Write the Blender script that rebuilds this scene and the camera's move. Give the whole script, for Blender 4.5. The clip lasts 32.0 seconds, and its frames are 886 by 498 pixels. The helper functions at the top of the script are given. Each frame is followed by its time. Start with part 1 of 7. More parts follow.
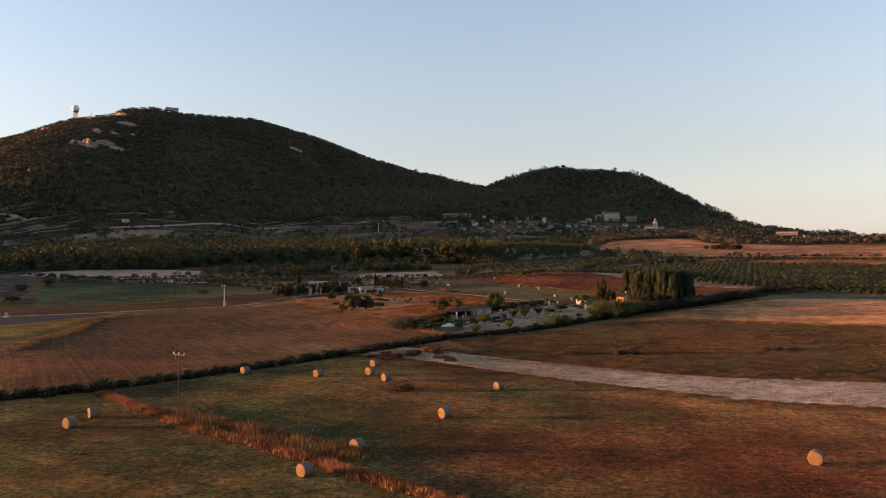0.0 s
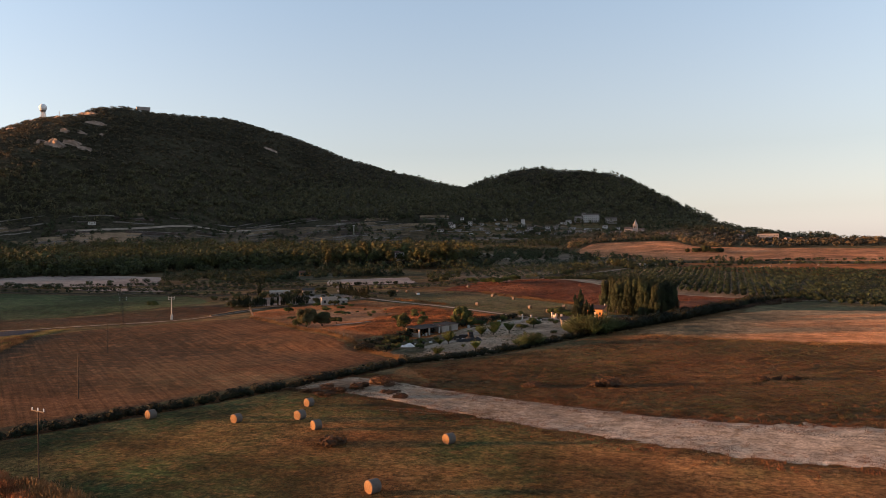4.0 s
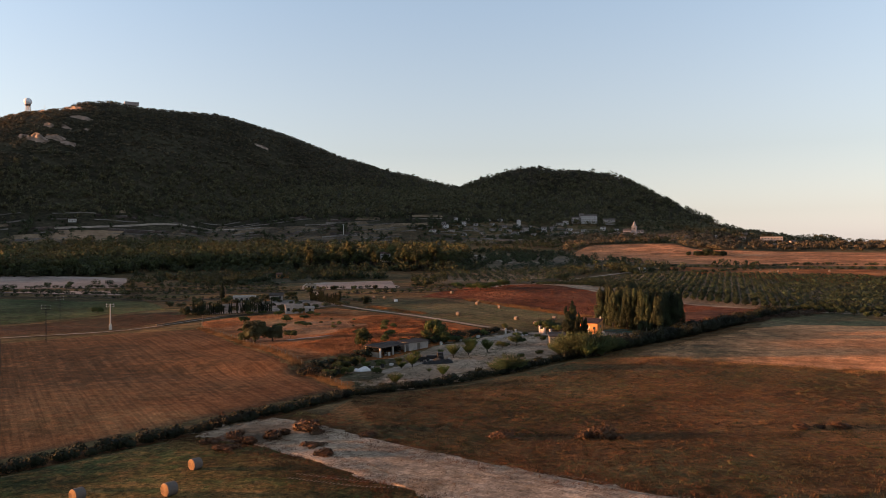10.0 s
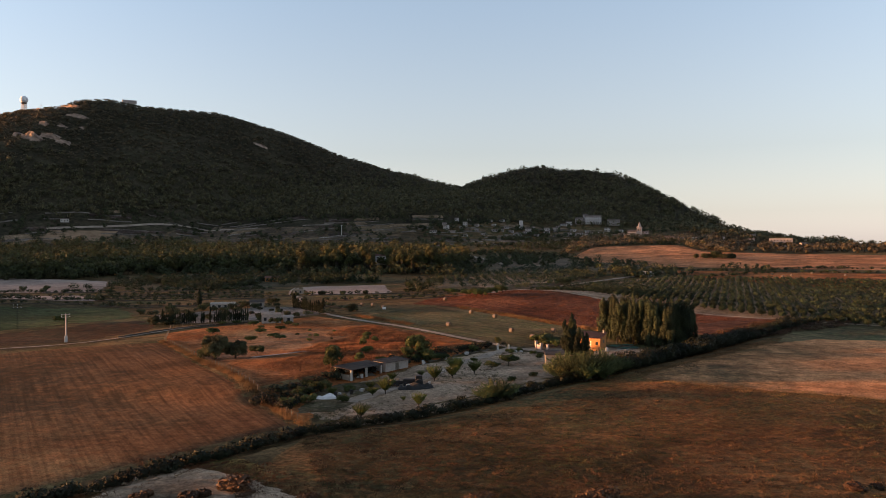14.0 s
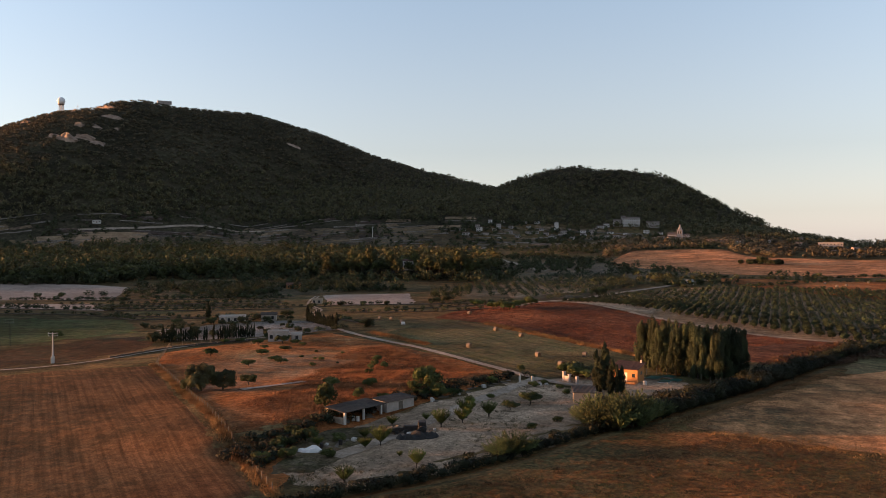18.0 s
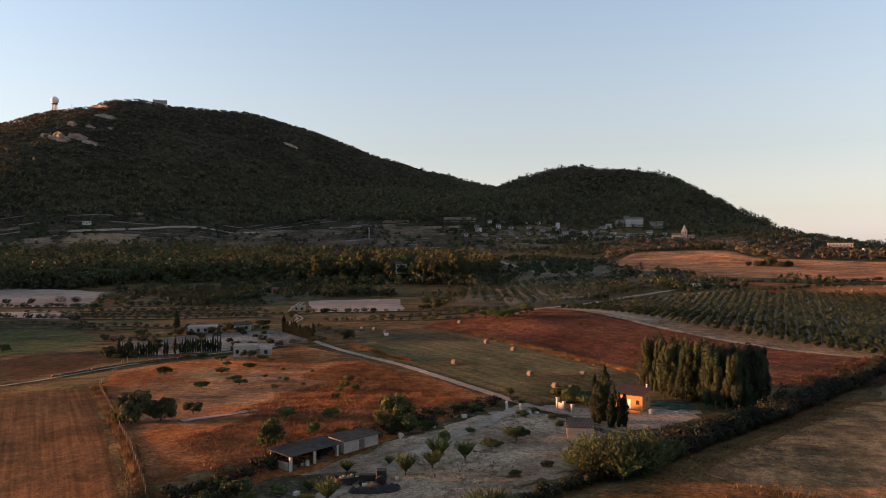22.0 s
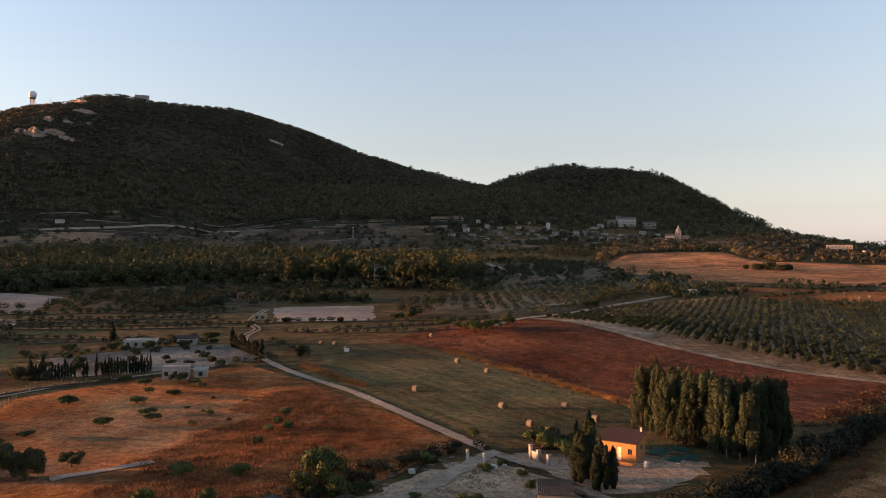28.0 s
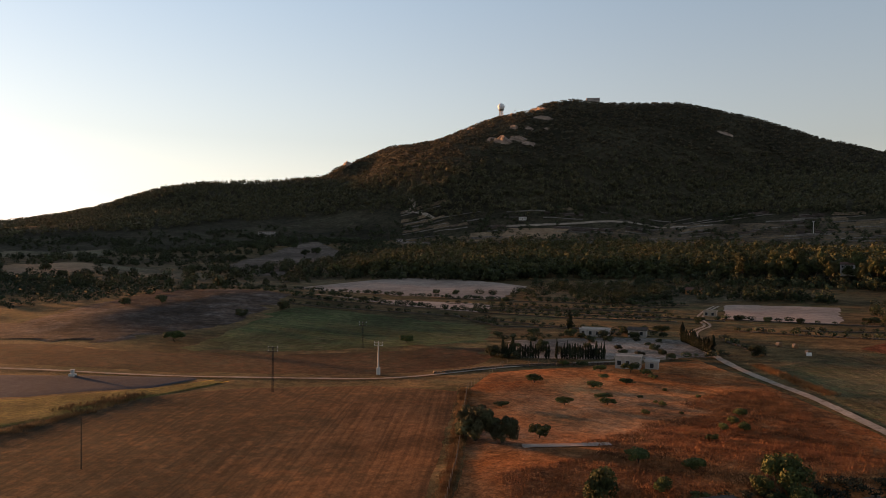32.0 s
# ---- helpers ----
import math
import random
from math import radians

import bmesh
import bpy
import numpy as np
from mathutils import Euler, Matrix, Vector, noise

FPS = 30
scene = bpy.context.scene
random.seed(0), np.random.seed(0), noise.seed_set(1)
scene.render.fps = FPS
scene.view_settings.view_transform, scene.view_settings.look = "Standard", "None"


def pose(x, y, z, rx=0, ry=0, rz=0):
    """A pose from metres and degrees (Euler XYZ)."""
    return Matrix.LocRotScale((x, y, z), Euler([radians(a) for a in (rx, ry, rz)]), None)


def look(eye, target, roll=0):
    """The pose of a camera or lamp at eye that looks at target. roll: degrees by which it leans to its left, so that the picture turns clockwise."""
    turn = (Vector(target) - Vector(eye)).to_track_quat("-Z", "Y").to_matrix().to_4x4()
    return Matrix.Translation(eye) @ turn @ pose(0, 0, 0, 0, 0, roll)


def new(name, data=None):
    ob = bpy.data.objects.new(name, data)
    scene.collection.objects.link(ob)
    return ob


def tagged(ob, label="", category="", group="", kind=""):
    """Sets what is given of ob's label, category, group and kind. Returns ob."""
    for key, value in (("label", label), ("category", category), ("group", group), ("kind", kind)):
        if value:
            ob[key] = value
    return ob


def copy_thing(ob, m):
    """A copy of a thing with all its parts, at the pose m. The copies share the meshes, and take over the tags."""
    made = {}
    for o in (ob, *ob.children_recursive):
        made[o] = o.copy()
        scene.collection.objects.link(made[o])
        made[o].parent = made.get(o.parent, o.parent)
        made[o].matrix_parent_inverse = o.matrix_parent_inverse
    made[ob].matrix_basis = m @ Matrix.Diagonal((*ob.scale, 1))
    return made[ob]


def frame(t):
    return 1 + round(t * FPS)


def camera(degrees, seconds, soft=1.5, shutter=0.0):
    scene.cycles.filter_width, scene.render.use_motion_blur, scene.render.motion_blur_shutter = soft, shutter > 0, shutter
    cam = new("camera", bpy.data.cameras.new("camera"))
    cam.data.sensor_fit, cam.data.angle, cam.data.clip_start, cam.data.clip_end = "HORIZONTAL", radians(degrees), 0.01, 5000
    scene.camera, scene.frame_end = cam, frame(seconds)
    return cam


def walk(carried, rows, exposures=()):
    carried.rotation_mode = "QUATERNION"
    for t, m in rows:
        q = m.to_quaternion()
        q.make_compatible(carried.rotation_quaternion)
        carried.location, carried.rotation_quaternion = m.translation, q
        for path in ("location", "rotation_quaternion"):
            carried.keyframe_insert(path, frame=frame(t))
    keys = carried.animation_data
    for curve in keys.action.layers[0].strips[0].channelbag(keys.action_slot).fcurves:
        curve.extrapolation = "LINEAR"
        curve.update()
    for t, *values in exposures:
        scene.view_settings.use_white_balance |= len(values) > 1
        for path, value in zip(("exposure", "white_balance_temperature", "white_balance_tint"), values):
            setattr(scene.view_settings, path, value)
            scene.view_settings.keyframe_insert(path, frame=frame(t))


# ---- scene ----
cam = camera(59.9, 32.0, soft=0.6)
PATH = [
    (0, (-0.593, 1.444, 23.342), (-1.052, 3.39, 23.339), -0.6),
    (1, (-0.313, 6.126, 24.291), (-0.753, 8.077, 24.289), -0.6),
    (2, (0.059, 11.851, 25.616), (-0.369, 13.804, 25.613), -0.7),
    (3, (-0.062, 18.751, 26.266), (-0.48, 20.706, 26.264), -0.8),
    (5.5, (-0.053, 33.062, 26.262), (-0.458, 35.021, 26.26), -0.6),
    (6, (0.152, 35.666, 26.292), (-0.252, 37.625, 26.291), -0.6),
    (7, (0.841, 40.423, 26.667), (0.437, 42.382, 26.665), -0.5),
    (8, (1.426, 45.362, 26.923), (1.021, 47.32, 26.92), -0.4),
    (9, (0.577, 52.491, 26.646), (0.173, 54.45, 26.645), -0.3),
    (10, (0.622, 60.03, 27.255), (0.215, 61.988, 27.253), -0.3),
    (11, (0.631, 65.755, 28.604), (0.223, 67.713, 28.602), -0.3),
    (12, (0.834, 71.851, 28.623), (0.422, 73.808, 28.621), -0.3),
    (13, (0.808, 77.968, 28.527), (0.394, 79.925, 28.526), -0.2),
    (14, (0.876, 84.138, 28.85), (0.458, 86.094, 28.848), -0.2),
    (14.5, (0.754, 87.407, 29.473), (0.335, 89.363, 29.472), -0.2),
    (16.5, (0.908, 99.206, 31.106), (0.452, 101.153, 31.104), -0.0),
    (17, (0.833, 102.489, 31.816), (0.346, 104.429, 31.813), -0.1),
    (17.5, (0.935, 105.36, 32.583), (0.428, 107.294, 32.58), -0.0),
    (18, (0.886, 108.503, 33.243), (0.375, 110.437, 33.239), -0.0),
    (19, (0.893, 114.536, 34.552), (0.38, 116.469, 34.549), -0.0),
    (20, (0.716, 120.705, 34.603), (0.201, 122.637, 34.599), -0.1),
    (21, (0.622, 127.06, 34.628), (0.105, 128.992, 34.625), -0.1),
    (22, (0.289, 133.195, 34.787), (-0.229, 135.127, 34.783), -0.1),
    (23, (0.187, 139.672, 34.909), (-0.332, 141.604, 34.904), -0.2),
    (24, (-0.082, 145.795, 34.659), (-0.602, 147.726, 34.656), -0.1),
    (25, (-0.274, 152.285, 35.812), (-0.796, 154.215, 35.807), -0.2),
    (25.5, (-0.517, 155.43, 36.338), (-1.039, 157.361, 36.333), -0.1),
    (27.5, (-0.489, 164.839, 36.582), (-1.004, 166.771, 36.578), -0.1),
    (28, (-0.271, 165.309, 36.719), (-0.771, 167.246, 36.712), 0.1),
    (28.5, (-0.284, 165.479, 36.379), (-0.806, 167.409, 36.371), 0.2),
    (29, (-0.268, 165.652, 36.428), (-0.844, 167.567, 36.417), 0.2),
    (29.5, (-0.442, 165.434, 36.329), (-1.104, 167.322, 36.317), 0.3),
    (30, (-0.8, 165.187, 36.303), (-1.577, 167.029, 36.289), 0.4),
    (30.5, (-0.879, 164.664, 36.369), (-1.799, 166.44, 36.351), 0.4),
    (31, (-1.026, 164.727, 36.237), (-2.104, 166.412, 36.219), 0.4),
    (31.5, (-1.33, 164.64, 35.974), (-2.591, 166.193, 35.956), 0.3),
    (32, (-1.42, 163.962, 36.176), (-2.877, 165.332, 36.154), 0.3),
]
walk(cam, [(t, look(eye, target, roll)) for t, eye, target, roll in PATH],
     exposures=[(0, 1.93, 6500, 14), (29, 1.93, 6500, 14), (31, 1.77, 6650, 14), (32, 1.48, 6850, 14)])

# ---- light ----
SUN_AZ, SUN_EL = -101.0, 3.0          # degrees from +Y, clockwise; height
sun_dir = Vector((math.sin(radians(SUN_AZ)) * math.cos(radians(SUN_EL)),
                  math.cos(radians(SUN_AZ)) * math.cos(radians(SUN_EL)), math.sin(radians(SUN_EL))))
world = bpy.data.worlds.new("sky")
scene.world = world
world.use_nodes = True
wn = world.node_tree
sky = wn.nodes.new("ShaderNodeTexSky")
sky.sky_type, sky.sun_disc = "NISHITA", False
sky.sun_elevation, sky.sun_rotation = radians(SUN_EL), radians(SUN_AZ % 360)
sky.altitude, sky.air_density, sky.dust_density, sky.ozone_density = 100, 1.0, 0.25, 2.5
wn.nodes["Background"].inputs["Strength"].default_value = 0.15
soft_sky = wn.nodes.new("ShaderNodeHueSaturation")     # haze pales the sky
soft_sky.inputs["Saturation"].default_value, soft_sky.inputs["Hue"].default_value = 0.6, 0.5
wn.links.new(sky.outputs[0], soft_sky.inputs["Color"])
# haze all round the horizon greys the sky
up = wn.nodes.new("ShaderNodeSeparateXYZ")
wn.links.new(wn.nodes.new("ShaderNodeTexCoord").outputs["Generated"], up.inputs[0])
low = wn.nodes.new("ShaderNodeMapRange")
low.inputs["From Min"].default_value, low.inputs["From Max"].default_value = 0.0, 0.3
low.inputs["To Min"].default_value, low.inputs["To Max"].default_value = 0.75, 0.0
wn.links.new(up.outputs["Z"], low.inputs["Value"])
grey = wn.nodes.new("ShaderNodeRGBToBW")
wn.links.new(soft_sky.outputs[0], grey.inputs[0])
haze = wn.nodes.new("ShaderNodeMix")
haze.data_type, haze.blend_type = "RGBA", "MULTIPLY"
haze.inputs["Factor"].default_value = 1.0
haze.inputs["B"].default_value = (0.87, 0.82, 0.8, 1)
wn.links.new(grey.outputs[0], haze.inputs["A"])
hazy = wn.nodes.new("ShaderNodeMix")
hazy.data_type = "RGBA"
wn.links.new(low.outputs[0], hazy.inputs["Factor"])
wn.links.new(soft_sky.outputs[0], hazy.inputs["A"])
wn.links.new(haze.outputs["Result"], hazy.inputs["B"])
wn.links.new(hazy.outputs["Result"], wn.nodes["Background"].inputs["Color"])
sun_data = bpy.data.lights.new("sun", "SUN")
sun_data.energy, sun_data.angle, sun_data.color = 5.0, radians(3.5), (1.0, 0.45, 0.17)
sun_lamp = new("sun", sun_data)
sun_lamp.matrix_world = look(sun_dir * 200, (0, 0, 0))

# ---- terrain ----
rng = np.random.default_rng(7)
# TERRAIN-BEGIN
KY = [-500, 0, 215, 262, 300, 340, 460, 520, 650, 816, 900, 1050, 1184, 1300]
KZ = [0, 0, -0.4, 1.2, 1.4, 2.2, 5, 6, 11, 19, 25, 38, 47, 50]
HEDGE = [(-112, 92), (-99, 106), (-89, 117), (-76, 140), (-61, 168), (-52, 187), (-47, 200), (-31, 217), (-21, 229), (-8, 249), (3, 263), (25, 298), (44, 331), (64, 363), (88, 404)]
RISE = ((205, 238, 270, 305, 335, 360, 385, 410), (-316, -322, -332, -338, -338, -332, -325, -320), (0, 0.6, 2.4, 4.2, 5.4, 4.6, 2.0, 0))
RIDGE_LEFT = [(-1350, 184, 16, 325), (-1401, 494, 48, 375), (-1420, 652, 82, 412), (-1437, 782, 133, 450), (-1434, 933, 153, 500), (-1406, 1104, 166, 538), (-1422, 1156, 170, 550), (-1424, 1190, 204, 562), (-1386, 1295, 250, 600), (-1130, 1262, 242, 570), (-1034, 1293, 281, 560), (-975, 1320, 288, 580), (-961, 1335, 304, 600), (-930, 1380, 312, 600), (-903, 1438, 308, 620), (-797, 1553, 310, 640), (-686, 1633, 278, 640), (-561, 1664, 228, 620), (-427, 1603, 181, 560), (-272, 1477, 130, 480)]
RIDGE_RIGHT = [(-272, 1477, 130, 480), (-203, 1550, 169, 480), (-130, 1579, 183, 470), (-1, 1565, 168, 460), (36, 1530, 147, 440),
               (72, 1490, 130, 420), (128, 1458, 106, 330), (168, 1430, 80, 260), (205, 1390, 52, 220), (240, 1344, 30, 200)]


def smooth(a):
    a = np.clip(a, 0, 1)
    return a * a * (3 - 2 * a)


def wave(x, y):
    return (np.sin(x * 0.031 + 1.3 * np.sin(y * 0.013)) + np.sin(y * 0.027 + 1.7 * np.sin(x * 0.017 + 2))
            + 0.5 * np.sin(x * 0.071 - y * 0.053 + 1)) / 2.5


def height(x, y):
    """Height of the land."""
    x, y = np.asarray(x, float), np.asarray(y, float)
    u = 166 + np.sign(y - 166) * np.hypot(np.clip(-x - 200, 0, None) * (y > 166), y - 166)
    z = np.interp(u, KY, KZ)
    z = z + 3.2 * np.exp(-((x + 30) / 55) ** 2 - ((y - 445) / 42) ** 2)
    # bare rise in the west: a long crest, steep to the east
    cx, ch = np.interp(y, RISE[0], RISE[1]), np.interp(y, RISE[0], RISE[2])
    z = z + ch * np.exp(-((x - cx) / np.where(x > cx, 34, 75)) ** 2)
    z = z - 1.2 * smooth((-125 - x) / 40) * smooth((y - 225) / 40) * smooth((340 - y) / 40)
    z = z + 2.4 * smooth((-208 - x) / 85) * smooth((y - 235) / 40) * smooth((420 - y) / 40)
    # ditch along the hedge
    dd = np.full(z.shape, 1e9)
    for (ax, ay), (bx, by) in zip(HEDGE, HEDGE[1:]):
        k = np.clip(((x - ax) * (bx - ax) + (y - ay) * (by - ay)) / ((bx - ax) ** 2 + (by - ay) ** 2), 0, 1)
        dd = np.minimum(dd, np.hypot(x - ax - k * (bx - ax), y - ay - k * (by - ay)))
    z = z - 0.9 * smooth((4.0 - dd) / 3.0)
    # orchard terrace behind the sheds
    s = ((x + 66) * -78 + (y - 222) * 36) / 85.9
    z = z + 1.5 * smooth(s / 2.5 + 0.5) * smooth((y - 214) / 14) * smooth((300 - y) / 14) * smooth((45 - s) / 30)
    # the land falls off behind the far fields on the right
    z = z - 12 * smooth((x - 100) / 150) * smooth((y - 900) / 180)
    z = z - smooth((x - 150) / 500) * smooth((y - 900) / 500) * 30 - smooth((y - 1900) / 1500) * 80
    z = z + 0.12 * wave(x * 3, y * 3) + 1.2 * wave(x, y) * smooth((np.hypot(x, y - 166) - 420) / 400)
    d_min, top, wide, tot = np.full(z.shape, 1e9), 0 * z, 0 * z, 0 * z
    for ridge in (RIDGE_LEFT, RIDGE_RIGHT):
        for (ax, ay, az, aw), (bx, by, bz, bw) in zip(ridge, ridge[1:]):
            k = np.clip(((x - ax) * (bx - ax) + (y - ay) * (by - ay)) / ((bx - ax) ** 2 + (by - ay) ** 2), 0, 1)
            d = np.hypot(x - ax - k * (bx - ax), y - ay - k * (by - ay))
            share = 1 / (d + 4) ** 4
            top, wide, tot, d_min = top + share * (az + k * (bz - az)), wide + share * (aw + k * (bw - aw)), tot + share, np.minimum(d, d_min)
    q = np.clip(1 - d_min / (wide / tot), 0, 1)
    up = np.clip(top / tot - z, 0, None) * (0.45 * q + 0.55 * q * q * (3 - 2 * q))
    up = up * (1 - smooth((x - 60) / 120) * smooth((y - 1455 + 0.35 * (x - 60)) / 70))
    return z + up + 5 * wave(x * 0.9 + 40, y * 0.9) * smooth(up / 60) * smooth((300 - up - z) / 120)
# TERRAIN-END


def axis(parts):
    out = []
    for a, b, step in parts:
        out.append(np.arange(a, b, step))
    return np.concatenate(out + [[parts[-1][1]]])


gx = axis([(-4500, -2000, 250), (-2000, -1750, 50), (-1750, -500, 14), (-500, -260, 8), (-260, 140, 2.5), (140, 340, 10), (340, 900, 35), (900, 4500, 300)])
gy = axis([(-2500, -300, 200), (-300, -40, 20), (-40, 70, 5), (70, 420, 2.5), (420, 620, 5), (620, 1200, 10), (1200, 1800, 16), (1800, 4800, 250)])
GX, GY = np.meshgrid(gx, gy)
GZ = height(GX, GY)


def ground(x, y):
    """Height of the ground mesh."""
    x, y = np.asarray(x, float), np.asarray(y, float)
    i = np.clip(np.searchsorted(gx, x) - 1, 0, len(gx) - 2)
    j = np.clip(np.searchsorted(gy, y) - 1, 0, len(gy) - 2)
    a, b = (x - gx[i]) / (gx[i + 1] - gx[i]), (y - gy[j]) / (gy[j + 1] - gy[j])
    return (GZ[j, i] * (1 - a) + GZ[j, i + 1] * a) * (1 - b) + (GZ[j + 1, i] * (1 - a) + GZ[j + 1, i + 1] * a) * b


def gz(x, y):
    return float(ground(x, y))


# ---- mesh helpers ----
def mesh_np(name, V, F, mats=(), smooth_faces=False):
    V, F = np.ascontiguousarray(V, np.float32), np.ascontiguousarray(F, np.int32)
    me = bpy.data.meshes.new(name)
    n, k = F.shape
    me.vertices.add(len(V))
    me.vertices.foreach_set("co", V.ravel())
    me.loops.add(n * k)
    me.loops.foreach_set("vertex_index", F.ravel())
    me.polygons.add(n)
    me.polygons.foreach_set("loop_start", np.arange(n, dtype=np.int32) * k)
    me.update(calc_edges=True)
    if smooth_faces:
        me.polygons.foreach_set("use_smooth", np.ones(n, bool))
    for m in mats:
        me.materials.append(m)
    return me


def part(name, data, material, parent, label=""):
    """A mesh or bmesh as one part under a thing or part."""
    if isinstance(data, bmesh.types.BMesh):
        me = bpy.data.meshes.new(name)
        data.to_mesh(me)
        data.free()
        data = me
    if material and not data.materials:
        data.materials.append(material)
    ob = new(name, data)
    ob.parent = parent
    return tagged(ob, label)


def box(bm, lo, hi, turn=0.0, bevel=0.0):
    c = [(a + b) / 2 for a, b in zip(lo, hi)]
    m = Matrix.Translation(c) @ Matrix.Rotation(turn, 4, "Z") @ Matrix.Diagonal((*[b - a for a, b in zip(lo, hi)], 1))
    r = bmesh.ops.create_cube(bm, size=1, matrix=m)
    if bevel:
        es = list({e for v in r["verts"] for e in v.link_edges})
        bmesh.ops.bevel(bm, geom=es, offset=bevel, segments=1, affect="EDGES")
    return bm


def tube(bm, path, radii, sides=7):
    """A tapered tube along points."""
    rings = []
    for k, p in enumerate(path):
        p = Vector(p)
        d = Vector(path[min(k + 1, len(path) - 1)]) - Vector(path[max(k - 1, 0)])
        d.normalize()
        a = d.orthogonal().normalized()
        b = d.cross(a)
        rings.append([bm.verts.new(p + radii[k] * (math.cos(2 * math.pi * i / sides) * a + math.sin(2 * math.pi * i / sides) * b)) for i in range(sides)])
    for r, q in zip(rings, rings[1:]):
        s = min(range(sides), key=lambda o: (r[0].co - q[o].co).length)
        for i in range(sides):
            j = (i + 1) % sides
            bm.faces.new((r[i], r[j], q[(j + s) % sides], q[(i + s) % sides]))
    bm.faces.new(rings[-1])
    bm.faces.new(rings[0][::-1])
    return bm


def leaf_quads(C, R, n, size, seed, flat=0.35, up=0.0, loose=0.35):
    """n leaf sprays round each centre C (k,3) in ellipsoids R (k,3)."""
    r = np.random.default_rng(seed)
    k = len(C)
    d = r.normal(size=(k, n, 3))
    d /= np.linalg.norm(d, axis=2, keepdims=True)
    rad = r.uniform(0.35, 1.0, (k, n, 1)) ** 0.4
    P = (C[:, None] + d * rad * R[:, None]).reshape(-1, 3)
    # sprays face mostly outward
    out = (d / R[:, None] * R.mean()).reshape(-1, 3)
    out = out / np.linalg.norm(out, axis=1, keepdims=True) + r.normal(0, loose, P.shape)
    a = np.cross(out, r.normal(size=P.shape) + (0, 0, up))
    a /= np.linalg.norm(a, axis=1, keepdims=True)
    b = np.cross(out, a)
    b /= np.linalg.norm(b, axis=1, keepdims=True)
    s = np.asarray(size, float)
    s = np.repeat(s, n) if s.ndim else np.full(len(P), float(s))
    s = (s * r.uniform(0.6, 1.3, len(P)))[:, None]
    V = np.stack([P - a * s * 1.05 - b * s * 0.25, P + b * s * (flat + 0.75), P + a * s * 1.05 - b * s * 0.25], 1).reshape(-1, 3)
    return V, np.arange(len(V)).reshape(-1, 3)


def join_np(parts):
    V, F, o = [], [], 0
    for v, f in parts:
        V.append(v)
        F.append(f + o)
        o += len(v)
    return np.concatenate(V), np.concatenate(F)


def along(poly, n):
    """n points at even steps along a polyline."""
    p = np.array(poly, float)
    s = np.concatenate([[0], np.cumsum(np.hypot(*(p[1:, :2] - p[:-1, :2]).T))])
    q = np.linspace(0, s[-1], n)
    return np.stack([np.interp(q, s, p[:, i]) for i in range(p.shape[1])], 1)


def length(poly):
    p = np.array(poly, float)
    return float(np.hypot(*(p[1:] - p[:-1]).T).sum())


def patch(name, left, right, material, lift, step=3.0, label="", category="field", ragged=0.0, seed=1):
    """A sheet of land between two polylines, laid on the ground."""
    n = max(3, int(max(length(left), length(right)) / step))
    A, B = along(left, n), along(right, n)
    m = max(3, int(np.hypot(*(A - B).T).max() / step))
    t = np.linspace(0, 1, m)[None, :, None]
    P = A[:, None] * (1 - t) + B[:, None] * t
    r = np.random.default_rng(seed)
    if ragged:
        P[0] += r.normal(0, ragged, P[0].shape)
        P[-1] += r.normal(0, ragged, P[-1].shape)
        P[:, 0] += r.normal(0, ragged, P[:, 0].shape)
        P[:, -1] += r.normal(0, ragged, P[:, -1].shape)
    P = P.reshape(-1, 2)
    rise = np.full((n, m), lift)
    if min(n, m) > 5:          # wide sheets run out into the ground
        rise[0], rise[-1], rise[:, 0], rise[:, -1] = -0.03, -0.03, -0.03, -0.03
    V = np.column_stack([P, ground(P[:, 0], P[:, 1]) + rise.ravel()])
    i, j = np.meshgrid(np.arange(n - 1), np.arange(m - 1), indexing="ij")
    a = (i * m + j).ravel()
    ob = new(name, mesh_np(name, V, np.stack([a, a + 1, a + m + 1, a + m], 1), [material], True))
    return tagged(ob, label, category, kind="structure")


def rounded(path, turns=2):
    """A polyline with its corners cut smooth."""
    p = np.array(path, float)
    for _ in range(turns):
        q = np.empty((2 * len(p), 2))
        q[0], q[-1] = p[0], p[-1]
        q[1:-1:2], q[2:-1:2] = p[:-1] * 0.75 + p[1:] * 0.25, p[:-1] * 0.25 + p[1:] * 0.75
        p = q
    return p


def ribbon(path, width, off=0.0):
    path = rounded(path)
    p = along(path, max(3, int(length(path) / 4)))
    d = np.gradient(p, axis=0)
    d /= np.hypot(*d.T)[:, None]
    nrm = np.stack([-d[:, 1], d[:, 0]], 1)
    p = p + nrm * off
    return p + nrm * width / 2, p - nrm * width / 2


# ---- materials ----
def nodes(name, rough=0.9, metal=0.0):
    m = bpy.data.materials.new(name)
    m.use_nodes = True
    nt = m.node_tree
    b = nt.nodes["Principled BSDF"]
    b.inputs["Roughness"].default_value, b.inputs["Metallic"].default_value = rough, metal
    b.inputs["Specular IOR Level"].default_value = 0.25
    return m, nt, b


def noise_tex(nt, vec, scale, detail=5, rough=0.6):
    t = nt.nodes.new("ShaderNodeTexNoise")
    t.inputs["Scale"].default_value, t.inputs["Detail"].default_value, t.inputs["Roughness"].default_value = scale, detail, rough
    nt.links.new(vec, t.inputs["Vector"])
    return t.outputs["Fac"]


def ramp(nt, fac, lo, hi):
    r = nt.nodes.new("ShaderNodeMapRange")
    r.inputs["From Min"].default_value, r.inputs["From Max"].default_value = lo, hi
    nt.links.new(fac, r.inputs["Value"])
    return r.outputs["Result"]


